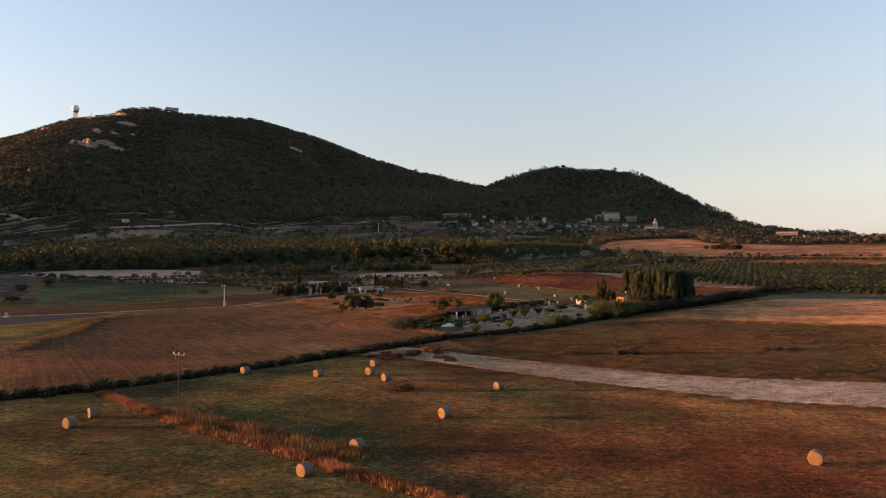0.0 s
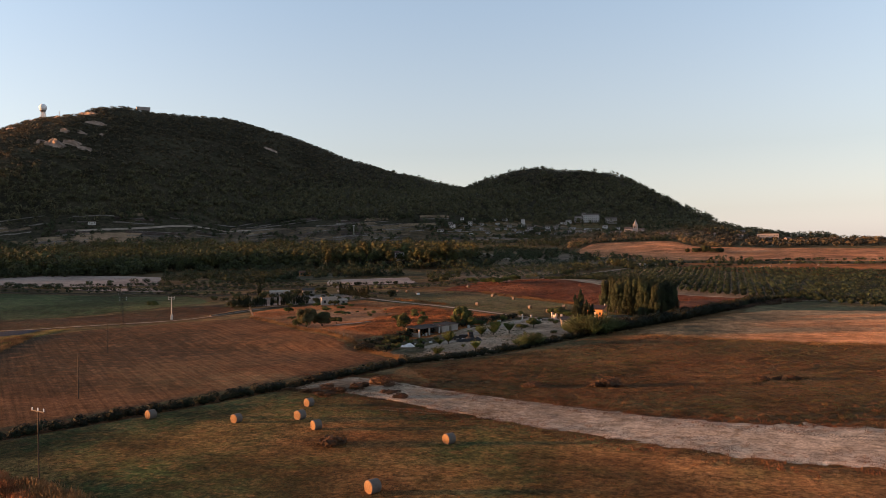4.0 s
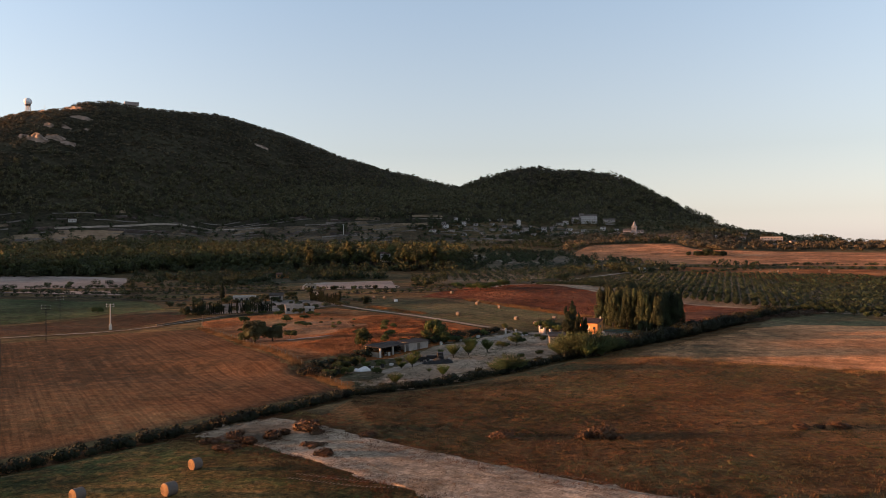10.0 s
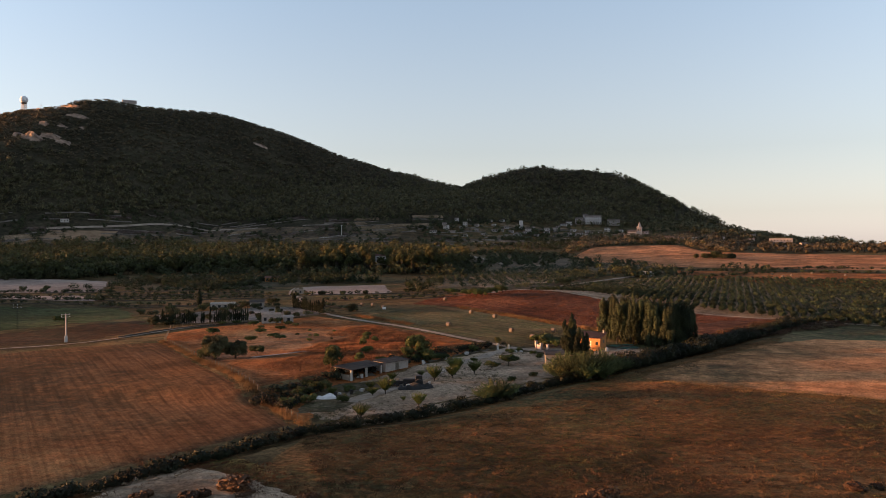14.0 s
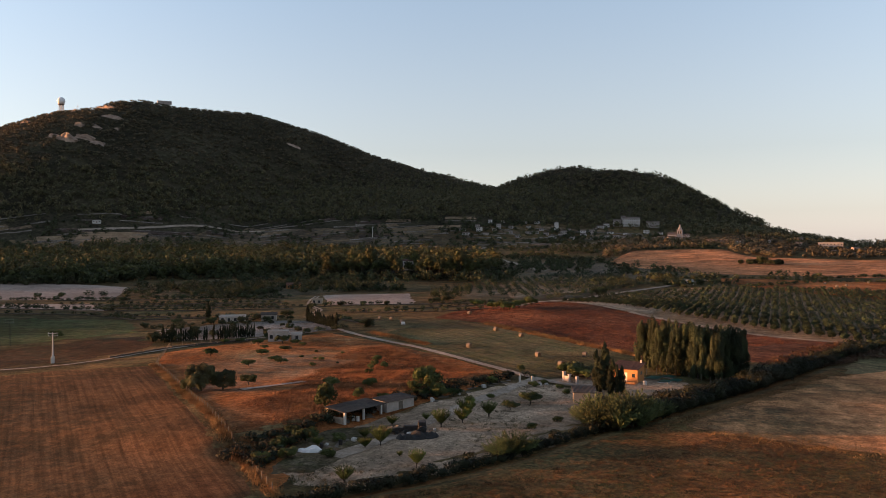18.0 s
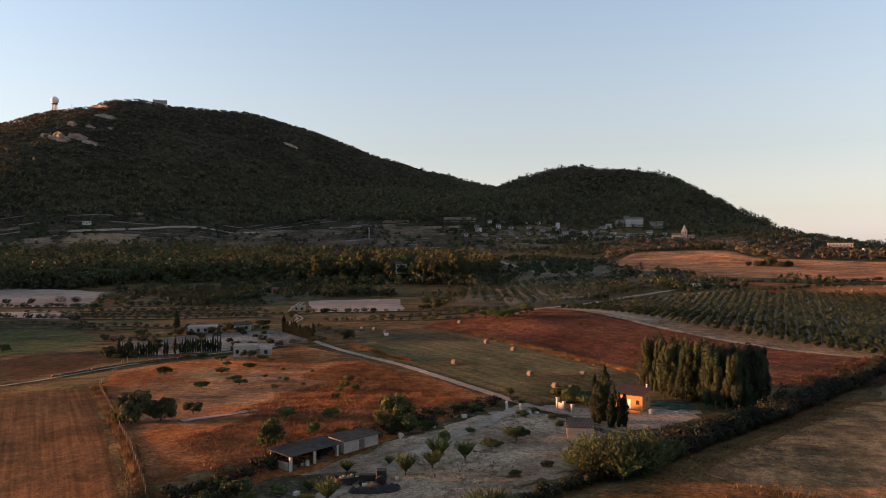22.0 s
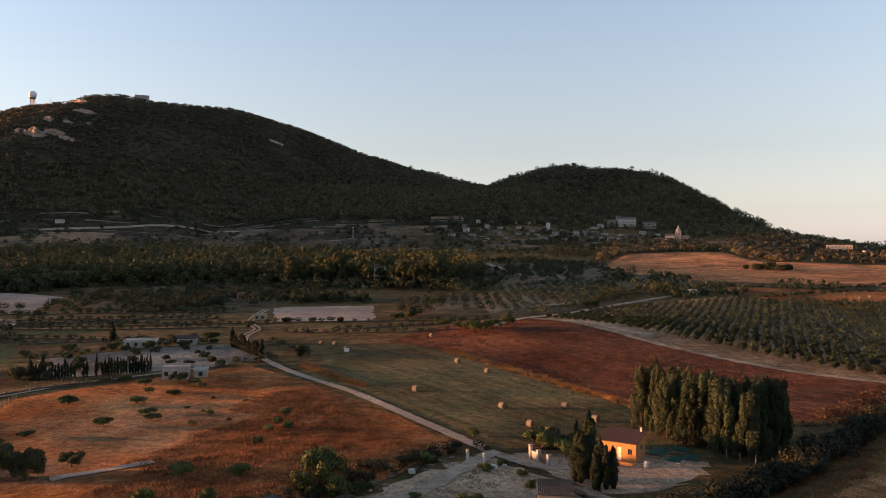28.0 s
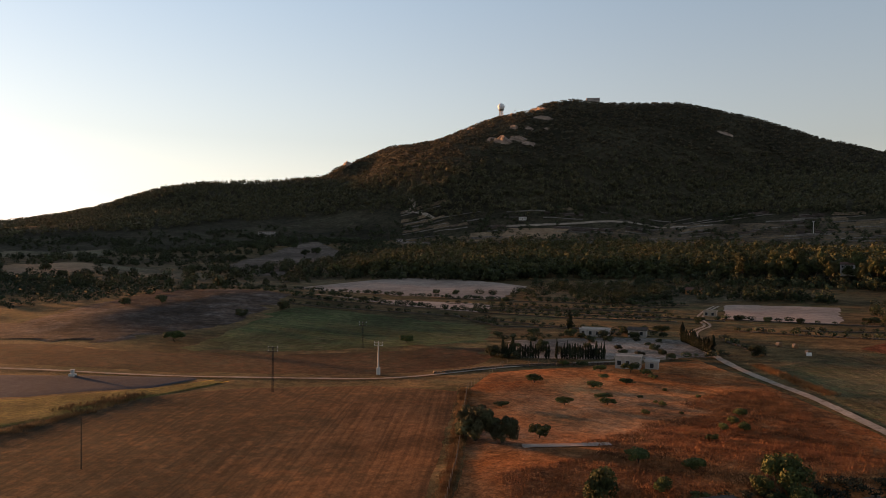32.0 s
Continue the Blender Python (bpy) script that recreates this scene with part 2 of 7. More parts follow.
def mix(nt, fac, a, b):
    m = nt.nodes.new("ShaderNodeMix")
    m.data_type = "RGBA"
    for value, socket in ((fac, m.inputs["Factor"]), (a, m.inputs["A"]), (b, m.inputs["B"])):
        if isinstance(value, (int, float)):
            socket.default_value = value
        elif isinstance(value, tuple):
            socket.default_value = (*value, 1)
        else:
            nt.links.new(value, socket)
    return m.outputs["Result"]


def times(nt, colour, fac, lo, hi, dark, light):
    m = nt.nodes.new("ShaderNodeMix")
    m.data_type, m.blend_type = "RGBA", "MULTIPLY"
    m.inputs["Factor"].default_value = 1.0
    nt.links.new(colour, m.inputs["A"])
    nt.links.new(mix(nt, ramp(nt, fac, lo, hi), (dark, dark, dark), (light, light, light)), m.inputs["B"])
    return m.outputs["Result"]


def rich(c, k):
    """A colour with its hue k times as strong."""
    g = 0.35 * c[0] + 0.5 * c[1] + 0.15 * c[2]
    return tuple(max(0.004, g + (v - g) * k) for v in c)


def land(name, c1, c2, c3, big=0.05, mid=0.4, fine=3.0, rows=None, bump=0.6, turn=0.0, row_mix=0.35, zones=(), swell=0.35, vivid=1.16, grain=1.0, patchy=1.0):
    """Earth and dry grass: three colours at two scales, and drill rows where asked (their spacing)."""
    m, nt, b = nodes(name, 1.0)
    b.inputs["Specular IOR Level"].default_value = 0.05
    c1, c2, c3 = rich(c1, vivid), rich(c2, vivid), rich(c3, vivid)
    pos = nt.nodes.new("ShaderNodeNewGeometry").outputs["Position"]
    c = mix(nt, ramp(nt, noise_tex(nt, pos, big, 4), 0.40, 0.62), c1, c2)
    # patches of other growth and of painted shade: centre, radius, softness, colour
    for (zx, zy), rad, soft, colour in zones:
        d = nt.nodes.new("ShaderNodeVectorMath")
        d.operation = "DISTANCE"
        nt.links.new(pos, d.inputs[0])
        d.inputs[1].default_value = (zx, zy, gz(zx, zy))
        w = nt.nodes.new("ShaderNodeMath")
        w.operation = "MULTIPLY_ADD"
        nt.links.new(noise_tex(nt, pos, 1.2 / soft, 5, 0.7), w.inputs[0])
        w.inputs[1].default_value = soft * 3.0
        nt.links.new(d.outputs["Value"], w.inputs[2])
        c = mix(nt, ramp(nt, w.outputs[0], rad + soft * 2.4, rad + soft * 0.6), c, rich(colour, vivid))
    c = mix(nt, ramp(nt, noise_tex(nt, pos, mid, 6, 0.7), 0.46, 0.72), c, c3)
    f = noise_tex(nt, pos, fine, 7, 0.8)
    dark = nt.nodes.new("ShaderNodeMix")
    dark.data_type, dark.blend_type = "RGBA", "MULTIPLY"
    dark.inputs["Factor"].default_value = 0.8
    nt.links.new(c, dark.inputs["A"])
    lo, hi = 1 - 0.7 * grain, 1 + 0.65 * grain
    g = mix(nt, ramp(nt, f, 0.36, 0.66), (lo, lo, lo), (hi, hi, hi))
    nt.links.new(g, dark.inputs["B"])
    c = dark.outputs["Result"]
    c = times(nt, c, noise_tex(nt, pos, mid * 1.9, 6, 0.75), 0.4, 0.6, 1 - 0.3 * grain, 1 + 0.32 * grain)
    # broad patches, lighter and darker
    c = times(nt, c, noise_tex(nt, pos, big * 0.6, 4, 0.6), 0.4, 0.6, 1 - 0.32 * patchy, 1 + 0.25 * patchy)
    if rows:
        # drill rows and mowing streaks, drawn out along one direction
        mp = nt.nodes.new("ShaderNodeMapping")
        mp.vector_type = "POINT"
        rot = nt.nodes.new("ShaderNodeVectorRotate")
        rot.rotation_type = "Z_AXIS"
        rot.inputs["Angle"].default_value = -turn
        nt.links.new(pos, rot.inputs["Vector"])
        mp.inputs["Scale"].default_value = (0.03, 1.0 / rows, 0.0)
        nt.links.new(rot.outputs[0], mp.inputs["Vector"])
        c = times(nt, c, noise_tex(nt, mp.outputs[0], 1.0, 3, 0.6), 0.35, 0.65, 1 - row_mix, 1 + row_mix)
    nt.links.new(c, b.inputs["Base Color"])
    bp = nt.nodes.new("ShaderNodeBump")
    bp.inputs["Strength"].default_value, bp.inputs["Distance"].default_value = bump, 0.45
    nt.links.new(noise_tex(nt, pos, 1.6, 9, 0.8), bp.inputs["Height"])
    # the low swells of the land
    sw = nt.nodes.new("ShaderNodeBump")
    sw.inputs["Strength"].default_value, sw.inputs["Distance"].default_value = 0.7, swell
    nt.links.new(noise_tex(nt, pos, 0.1, 4, 0.55), sw.inputs["Height"])
    nt.links.new(sw.outputs[0], bp.inputs["Normal"])
    nt.links.new(bp.outputs[0], b.inputs["Normal"])
    return m


def leaf(name, c1, c2, c3=None):
    m, nt, b = nodes(name, 0.75)
    b.inputs["Specular IOR Level"].default_value = 0.15
    g = nt.nodes.new("ShaderNodeNewGeometry")
    o = nt.nodes.new("ShaderNodeObjectInfo")
    c = mix(nt, g.outputs["Random Per Island"], c1, c2)
    c = mix(nt, ramp(nt, noise_tex(nt, g.outputs["Position"], 0.09, 3), 0.45, 0.7), c, c3 or c2)
    c = times(nt, c, noise_tex(nt, g.outputs["Position"], 0.22, 2, 0.5), 0.34, 0.66, 0.5, 1.5)
    hs = nt.nodes.new("ShaderNodeHueSaturation")
    nt.links.new(ramp_out(nt, o.outputs["Random"], 0.75, 1.2), hs.inputs["Value"])
    nt.links.new(c, hs.inputs["Color"])
    nt.links.new(hs.outputs[0], b.inputs["Base Color"])
    return m


def ramp_out(nt, fac, lo, hi):
    r = nt.nodes.new("ShaderNodeMapRange")
    r.inputs["To Min"].default_value, r.inputs["To Max"].default_value = lo, hi
    nt.links.new(fac, r.inputs["Value"])
    return r.outputs["Result"]


def plain(name, c1, c2, scale=4.0, rough=0.85, metal=0.0, bump=0.3, dist=0.02):
    m, nt, b = nodes(name, rough, metal)
    pos = nt.nodes.new("ShaderNodeTexCoord").outputs["Object"]
    f = noise_tex(nt, pos, scale, 6, 0.7)
    c = mix(nt, ramp(nt, f, 0.35, 0.68), c1, c2)
    c = mix(nt, ramp(nt, noise_tex(nt, pos, scale * 0.2, 4), 0.5, 0.8), c, tuple(0.65 * v for v in c1))
    nt.links.new(c, b.inputs["Base Color"])
    bp = nt.nodes.new("ShaderNodeBump")
    bp.inputs["Strength"].default_value, bp.inputs["Distance"].default_value = bump, dist
    nt.links.new(f, bp.inputs["Height"])
    nt.links.new(bp.outputs[0], b.inputs["Normal"])
    return m


M_GROUND = land("dry_grassland", (0.1, 0.068, 0.036), (0.062, 0.056, 0.028), (0.135, 0.088, 0.048), 0.025, 0.12, 1.4, rows=4.0, turn=radians(28), row_mix=0.25,
                zones=[((-500, 1000), 260, 90, (0.09, 0.072, 0.052)), ((-600, 450), 180, 60, (0.085, 0.07, 0.045)), ((-60, 560), 40, 25, (0.13, 0.11, 0.085)), ((-40, 760), 90, 40, (0.14, 0.11, 0.082))])
M_SCRUB = land("hill_scrub", (0.03, 0.0275, 0.0175), (0.04, 0.036, 0.0225), (0.055, 0.044, 0.03), 0.015, 0.05, 0.3)
M_BALEFIELD = land("mown_hay_field", (0.12, 0.08, 0.033), (0.06, 0.068, 0.026), (0.165, 0.088, 0.04), 0.08, 0.45, 1.8, rows=2.5, turn=radians(-25), row_mix=0.1, grain=1.15, swell=0.2, patchy=1.4, zones=[((14, 90), 18, 14, (0.14, 0.045, 0.024)), ((-14, 88), 9, 9, (0.12, 0.036, 0.02)), ((45, 112), 20, 14, (0.3, 0.14, 0.07)), ((6, 121), 9, 9, (0.22, 0.11, 0.052)), ((-35, 130), 9, 9, (0.2, 0.085, 0.038)), ((-25, 108), 7, 8, (0.19, 0.085, 0.038)),
                          ((-80, 132), 9, 8, (0.042, 0.056, 0.024)), ((-68, 148), 9, 8, (0.045, 0.056, 0.024)), ((-54, 108), 6, 7, (0.05, 0.064, 0.024)), ((-58, 122), 6, 7, (0.15, 0.092, 0.038)), ((-70, 92), 7, 8, (0.14, 0.075, 0.032)), ((-40, 98), 5, 6, (0.055, 0.062, 0.026))])
# The zone at (-145, 208) paints the dimness of stubble seen towards the sun.
M_STUBBLE = land("red_stubble_field", (0.112, 0.051, 0.024), (0.074, 0.042, 0.02), (0.138, 0.068, 0.031), 0.03, 0.3, 3.0, rows=0.8, turn=radians(133), row_mix=0.3,
                 patchy=1.0, grain=0.8, vivid=1.02, swell=0.2, zones=[((-106, 250), 16, 16, (0.23, 0.1, 0.042)), ((-72, 222), 10, 12, (0.19, 0.084, 0.036)), ((-145, 208), 60, 26, (0.05, 0.034, 0.019)), ((-86, 168), 9, 10, (0.06, 0.044, 0.022)), ((-93, 182), 10, 12, (0.095, 0.06, 0.03)), ((-70, 172), 6, 8, (0.15, 0.1, 0.05))])
M_ROUGH = land("rough_dry_pasture", (0.14, 0.072, 0.035), (0.085, 0.064, 0.03), (0.155, 0.068, 0.032), 0.05, 0.55, 1.5, swell=0.1, bump=0.6,
               patchy=1.4, zones=[((-14, 232), 14, 12, (0.06, 0.05, 0.025)), ((-25, 180), 10, 10, (0.055, 0.048, 0.024)), ((30, 176), 10, 10, (0.14, 0.06, 0.028)), ((14, 208), 12, 12, (0.15, 0.062, 0.028))])
# Brown zones blend to pasture and paint the unlit near side of the field.
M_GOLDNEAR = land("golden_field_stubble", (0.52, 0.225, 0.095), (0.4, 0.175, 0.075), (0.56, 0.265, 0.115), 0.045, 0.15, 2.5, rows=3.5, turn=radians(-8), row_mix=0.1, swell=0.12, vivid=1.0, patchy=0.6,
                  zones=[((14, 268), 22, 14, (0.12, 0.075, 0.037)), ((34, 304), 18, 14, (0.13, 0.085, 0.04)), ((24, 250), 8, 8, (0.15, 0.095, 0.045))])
M_GOLD = land("golden_stubble", (0.4, 0.185, 0.098), (0.23, 0.118, 0.066), (0.45, 0.22, 0.12), 0.045, 0.15, 2.5, rows=3.5, turn=radians(-8), row_mix=0.35)
M_PALE = land("pale_ploughed_earth", (0.3, 0.228, 0.182), (0.24, 0.18, 0.142), (0.33, 0.25, 0.2), 0.02, 0.1, 0.8, rows=2.5, turn=radians(30), row_mix=0.15, grain=0.4, patchy=0.5, bump=0.12, vivid=1.0, swell=0.1)
M_SAND = land("pale_marl_earth", (0.34, 0.245, 0.165), (0.255, 0.18, 0.12), (0.15, 0.11, 0.07), 0.08, 0.35, 2.5, grain=0.85, patchy=0.8, bump=0.25, vivid=1.0, swell=0.25)
M_TRACK = land("dirt_track", (0.34, 0.27, 0.21), (0.28, 0.22, 0.165), (0.18, 0.135, 0.09), 0.1, 0.5, 3.0, grain=0.4, patchy=0.5, bump=0.12, vivid=1.0, swell=0.1)
M_MARL = land("bare_marl_track", (0.54, 0.395, 0.27), (0.4, 0.295, 0.2), (0.26, 0.18, 0.11), 0.06, 0.3, 3.0, rows=3.0, turn=radians(-28), row_mix=0.06, grain=0.9, patchy=0.8, bump=0.3, vivid=1.0, swell=0.15,
              zones=[((-50, 166), 9, 8, (0.12, 0.085, 0.055)), ((-28, 156), 9, 7, (0.22, 0.165, 0.115)), ((-10, 147), 6, 7, (0.3, 0.23, 0.165)), ((12, 139), 5, 7, (0.36, 0.275, 0.2)), ((-20, 146), 3, 5, (0.14, 0.09, 0.05))])
M_RUT = land("pressed_tyre_ruts", (0.2, 0.145, 0.1), (0.16, 0.115, 0.08), (0.26, 0.19, 0.135), 0.3, 0.8, 3.0, grain=0.4, patchy=0.5, bump=0.12, vivid=1.0, swell=0.05)
M_GREEN = land("green_meadow", (0.082, 0.08, 0.036), (0.108, 0.085, 0.041), (0.145, 0.094, 0.05), 0.045, 0.3, 2.4, swell=0.15, rows=2.0, turn=radians(135), row_mix=0.25,
               vivid=1.0, zones=[((-70, 392), 10, 12, (0.15, 0.085, 0.04)), ((-20, 330), 5, 8, (0.11, 0.07, 0.034))])
M_RED = land("red_fallow_field", (0.15, 0.05, 0.025), (0.085, 0.038, 0.022), (0.19, 0.08, 0.038), 0.05, 0.2, 1.6, swell=0.15, rows=2.0, turn=radians(-45), row_mix=0.2, bump=1.0,
             patchy=1.4, vivid=1.02, zones=[((10, 392), 14, 12, (0.085, 0.042, 0.026)), ((30, 358), 12, 12, (0.09, 0.045, 0.028)), ((-45, 415), 8, 10, (0.22, 0.08, 0.034)), ((-30, 458), 8, 10, (0.16, 0.055, 0.027))])
M_ORCHARD = land("red_dry_grass", (0.26, 0.098, 0.042), (0.17, 0.08, 0.038), (0.3, 0.15, 0.078), 0.06, 0.3, 2.2, swell=0.15, bump=0.7, patchy=1.3,
                 zones=[((-98, 300), 16, 11, (0.185, 0.125, 0.082)), ((-84, 284), 9, 8, (0.21, 0.135, 0.085)), ((-92, 265), 6, 6, (0.3, 0.225, 0.17)), ((-95, 283), 5, 6, (0.13, 0.085, 0.05)), ((-62, 300), 13, 12, (0.25, 0.072, 0.03)), ((-68, 244), 14, 10, (0.13, 0.06, 0.03)), ((-112, 312), 8, 7, (0.16, 0.12, 0.07))])
M_GROVE = land("grove_earth", (0.17, 0.122, 0.08), (0.135, 0.096, 0.06), (0.23, 0.18, 0.13), 0.04, 0.2, 1.5)
M_REDBAND = land("brown_dry_grass", (0.058, 0.035, 0.021), (0.043, 0.034, 0.02), (0.08, 0.038, 0.021), 0.03, 0.2, 2.0)
M_WESTGREEN = land("dull_green_strip", (0.058, 0.07, 0.03), (0.07, 0.073, 0.034), (0.085, 0.075, 0.04), 0.04, 0.2, 2.0, rows=2.0, turn=radians(20), row_mix=0.2)
M_BARE = land("bare_stony_slope", (0.06, 0.043, 0.033), (0.05, 0.034, 0.024), (0.11, 0.09, 0.08), 0.03, 0.12, 1.0, rows=3.0, turn=radians(40), row_mix=0.3)
M_GARDEN = land("weedy_garden_soil", (0.06, 0.055, 0.03), (0.1, 0.075, 0.045), (0.15, 0.12, 0.09), 0.1, 0.4, 2.0)
M_GRAVEL = land("grey_gravel", (0.23, 0.195, 0.165), (0.17, 0.145, 0.12), (0.12, 0.1, 0.075), 0.08, 0.35, 2.5, bump=0.2, vivid=1.0)
M_WESTMEADOW = land("dry_green_slope", (0.085, 0.078, 0.045), (0.11, 0.088, 0.055), (0.13, 0.1, 0.068), 0.03, 0.12, 1.0, rows=3.0, turn=radians(20), row_mix=0.2, bump=0.3, vivid=1.0)
M_WESTBARE = land("bare_brown_slope", (0.12, 0.092, 0.072), (0.1, 0.075, 0.056), (0.15, 0.118, 0.095), 0.03, 0.12, 1.0, rows=4.0, turn=radians(40), row_mix=0.15, bump=0.3, vivid=1.0)
M_STRIP = land("tan_strip_stubble", (0.24, 0.165, 0.11), (0.19, 0.13, 0.085), (0.27, 0.19, 0.13), 0.02, 0.1, 0.8, rows=2.5, turn=radians(30), row_mix=0.15, grain=0.4, patchy=0.5, bump=0.12)
M_BANK = land("old_terrace_stone", (0.16, 0.14, 0.122), (0.11, 0.095, 0.082), (0.2, 0.175, 0.15), 0.05, 0.4, 1.2)
M_GREY = land("grey_ploughed_field", (0.042, 0.047, 0.057), (0.034, 0.038, 0.046), (0.05, 0.054, 0.063), 0.03, 0.3, 1.5, grain=0.4, patchy=0.5, bump=0.12, vivid=1.0, swell=0.1)
M_VERGE = land("yellow_grass_verge", (0.115, 0.092, 0.032), (0.075, 0.066, 0.025), (0.14, 0.1, 0.038), 0.1, 0.4, 2.5)
M_BARK = plain("bark", (0.03, 0.023, 0.017), (0.05, 0.04, 0.03), 6)
M_CANE = leaf("cane_leaves", (0.042, 0.06, 0.024), (0.085, 0.104, 0.038), (0.075, 0.078, 0.031))
M_VASE = leaf("young_fruit_leaves", (0.05, 0.07, 0.018), (0.1, 0.115, 0.03))
M_PINE = leaf("pine_needles", (0.04, 0.049, 0.019), (0.065, 0.071, 0.025), (0.076, 0.065, 0.025))
M_DARKWOOD = leaf("holm_oak_leaves", (0.027, 0.036, 0.016), (0.052, 0.06, 0.026), (0.055, 0.051, 0.024))
M_FARMGREEN = leaf("farm_tree_leaves", (0.017, 0.026, 0.011), (0.034, 0.045, 0.018), (0.032, 0.036, 0.015))
M_HILLWOOD = leaf("hill_wood_leaves", (0.053, 0.048, 0.03), (0.085, 0.072, 0.042), (0.106, 0.076, 0.043))
# Hill wood green lightened: sunlight on the lower slope is put into the colour.
M_LITWOOD = leaf("sunlit_lower_wood_leaves", (0.06, 0.058, 0.03), (0.1, 0.094, 0.044), (0.12, 0.096, 0.046))
M_OLIVE = leaf("olive_leaves", (0.017, 0.027, 0.012), (0.03, 0.042, 0.02), (0.027, 0.033, 0.017))
M_POPLAR = leaf("poplar_leaves", (0.019, 0.028, 0.013), (0.034, 0.044, 0.02), (0.034, 0.039, 0.019))
M_CYPRESS = leaf("cypress_leaves", (0.011, 0.017, 0.008), (0.021, 0.026, 0.012))
M_FRUIT = leaf("fruit_tree_leaves", (0.026, 0.042, 0.013), (0.058, 0.078, 0.023), (0.055, 0.058, 0.02))
M_SHRUB = leaf("shrub_leaves", (0.038, 0.05, 0.015), (0.085, 0.095, 0.029), (0.07, 0.066, 0.02))
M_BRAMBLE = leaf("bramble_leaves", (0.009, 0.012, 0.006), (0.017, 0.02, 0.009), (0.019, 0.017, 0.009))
M_DRYBUSH = leaf("dry_bush_twigs", (0.045, 0.025, 0.014), (0.078, 0.041, 0.021), (0.06, 0.034, 0.017))
M_DRYGRASS = leaf("dry_grass", (0.12, 0.068, 0.027), (0.17, 0.102, 0.041), (0.14, 0.065, 0.026))
M_REDGRASS = leaf("red_dry_grass_tufts", (0.075, 0.029, 0.013), (0.11, 0.045, 0.019), (0.065, 0.036, 0.016))
M_ORCHARDGRASS = leaf("orchard_grass_stalks", (0.165, 0.062, 0.026), (0.215, 0.09, 0.036), (0.14, 0.068, 0.027))
M_WEED = leaf("dry_weed_stalks", (0.06, 0.03, 0.014), (0.095, 0.044, 0.02), (0.07, 0.045, 0.02))
M_MEADOWTUFT = leaf("meadow_tufts", (0.034, 0.04, 0.015), (0.062, 0.052, 0.022), (0.068, 0.042, 0.019))

# ---- large structure: land ----
j, i = np.meshgrid(np.arange(len(gy) - 1), np.arange(len(gx) - 1), indexing="ij")
a = (j * len(gx) + i).ravel()
nx = len(gx)
ground_mesh = mesh_np("ground", np.stack([GX, GY, GZ], 2).reshape(-1, 3), np.stack([a, a + 1, a + nx + 1, a + nx], 1), [M_GROUND, M_SCRUB], True)
plain_z = np.interp(GY, KY, KZ)
hill = ((GZ - np.minimum(plain_z, 50))[:-1, :-1] > 18).ravel()
ground_mesh.polygons.foreach_set("material_index", hill.astype(np.int32))
tagged(new("ground", ground_mesh), "dry summer farmland rising to scrub-covered hills", "ground", kind="structure")

field = lambda n, l, r, m, lift, lab, step=3.0, rag=0.25: patch("field_" + n, l, r, m, lift, step, lab, "field", rag)
field("hay", [(-108, 88), (-60, 60), (0, 40), (90, 0)], HEDGE[:6] + [(-20, 160), (60, 125), (130, 100)], M_BALEFIELD, 0.05, "mown hay field of brown and green stubble with round bales")
field("pasture", HEDGE[6:13], [(-44, 172), (-12, 154), (9, 148), (30, 152), (60, 175), (110, 230), (140, 300)], M_ROUGH, 0.06, "rough dry pasture of brown and reddish weeds")
field("red_stubble", HEDGE[1:7], [(-144, 152), (-176, 236), (-172, 256), (-152, 281), (-128, 289)], M_STUBBLE, 0.07, "reddish-brown harvested field with drill rows")
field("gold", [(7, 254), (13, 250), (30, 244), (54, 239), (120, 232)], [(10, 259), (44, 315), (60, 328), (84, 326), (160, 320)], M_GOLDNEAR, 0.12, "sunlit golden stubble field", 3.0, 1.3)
field("green_right", [(46, 318), (84, 326), (150, 322)], [(62, 357), (86, 396), (140, 440)], M_GREEN, 0.08, "dull green meadow behind the golden field")
field("meadow", [(-92, 364), (-67, 339), (-30, 303), (-20, 294), (-5, 300)], [(-80, 409), (-59, 396), (-36, 374), (-18, 354), (-1, 334)], M_GREEN, 0.08, "green meadow with round bales beside the lane")
field("fallow", [(-84, 412), (-59, 397), (-36, 375), (-1, 335), (30, 331), (60, 350)], [(-74, 450), (-58, 474), (-42, 480), (-9, 436), (25, 398), (60, 374)], M_RED, 0.1, "dark red fallow field on a low rise")
field("orchard", [(-48, 203), (-66, 224), (-86, 247), (-128, 290), (-141, 312)], [(-50, 216), (-48, 245), (-36, 282), (-30, 297), (-50, 319), (-84, 348), (-110, 366)], M_ORCHARD, 0.07, "red-brown dry grass of an orchard terrace")
field("yard", [(-53, 212), (-56, 232), (-45, 255), (-34, 280), (-27, 294)], [(-44, 206), (-30, 220), (-19, 233), (-8, 252), (-2, 262), (4, 272)], M_SAND, 0.09, "pale bare earth of the farmyard", 2.5, 0.9)
field("garden", [(-54, 211), (-58, 226), (-56, 238)], [(-47, 212), (-44, 222), (-42, 238), (-40, 246)], M_GARDEN, 0.14, "dark vegetated ground round the sheds", 2.5, 1.0)
field("house_yard", [(-24, 293), (-13, 284), (-4, 277), (6, 284)], [(-20, 296), (-12, 302), (0, 304), (12, 298)], M_SAND, 0.1, "pale gravel round the small house", 2.5, 0.9)
field("olive_ground", [(-30, 468), (-9, 437), (18, 407), (38, 389), (60, 376), (120, 350)], [(-14, 540), (15, 585), (48, 612), (74, 585), (106, 545), (190, 480)], M_GROVE, 0.1, "brown earth between rows of olive trees", 5)
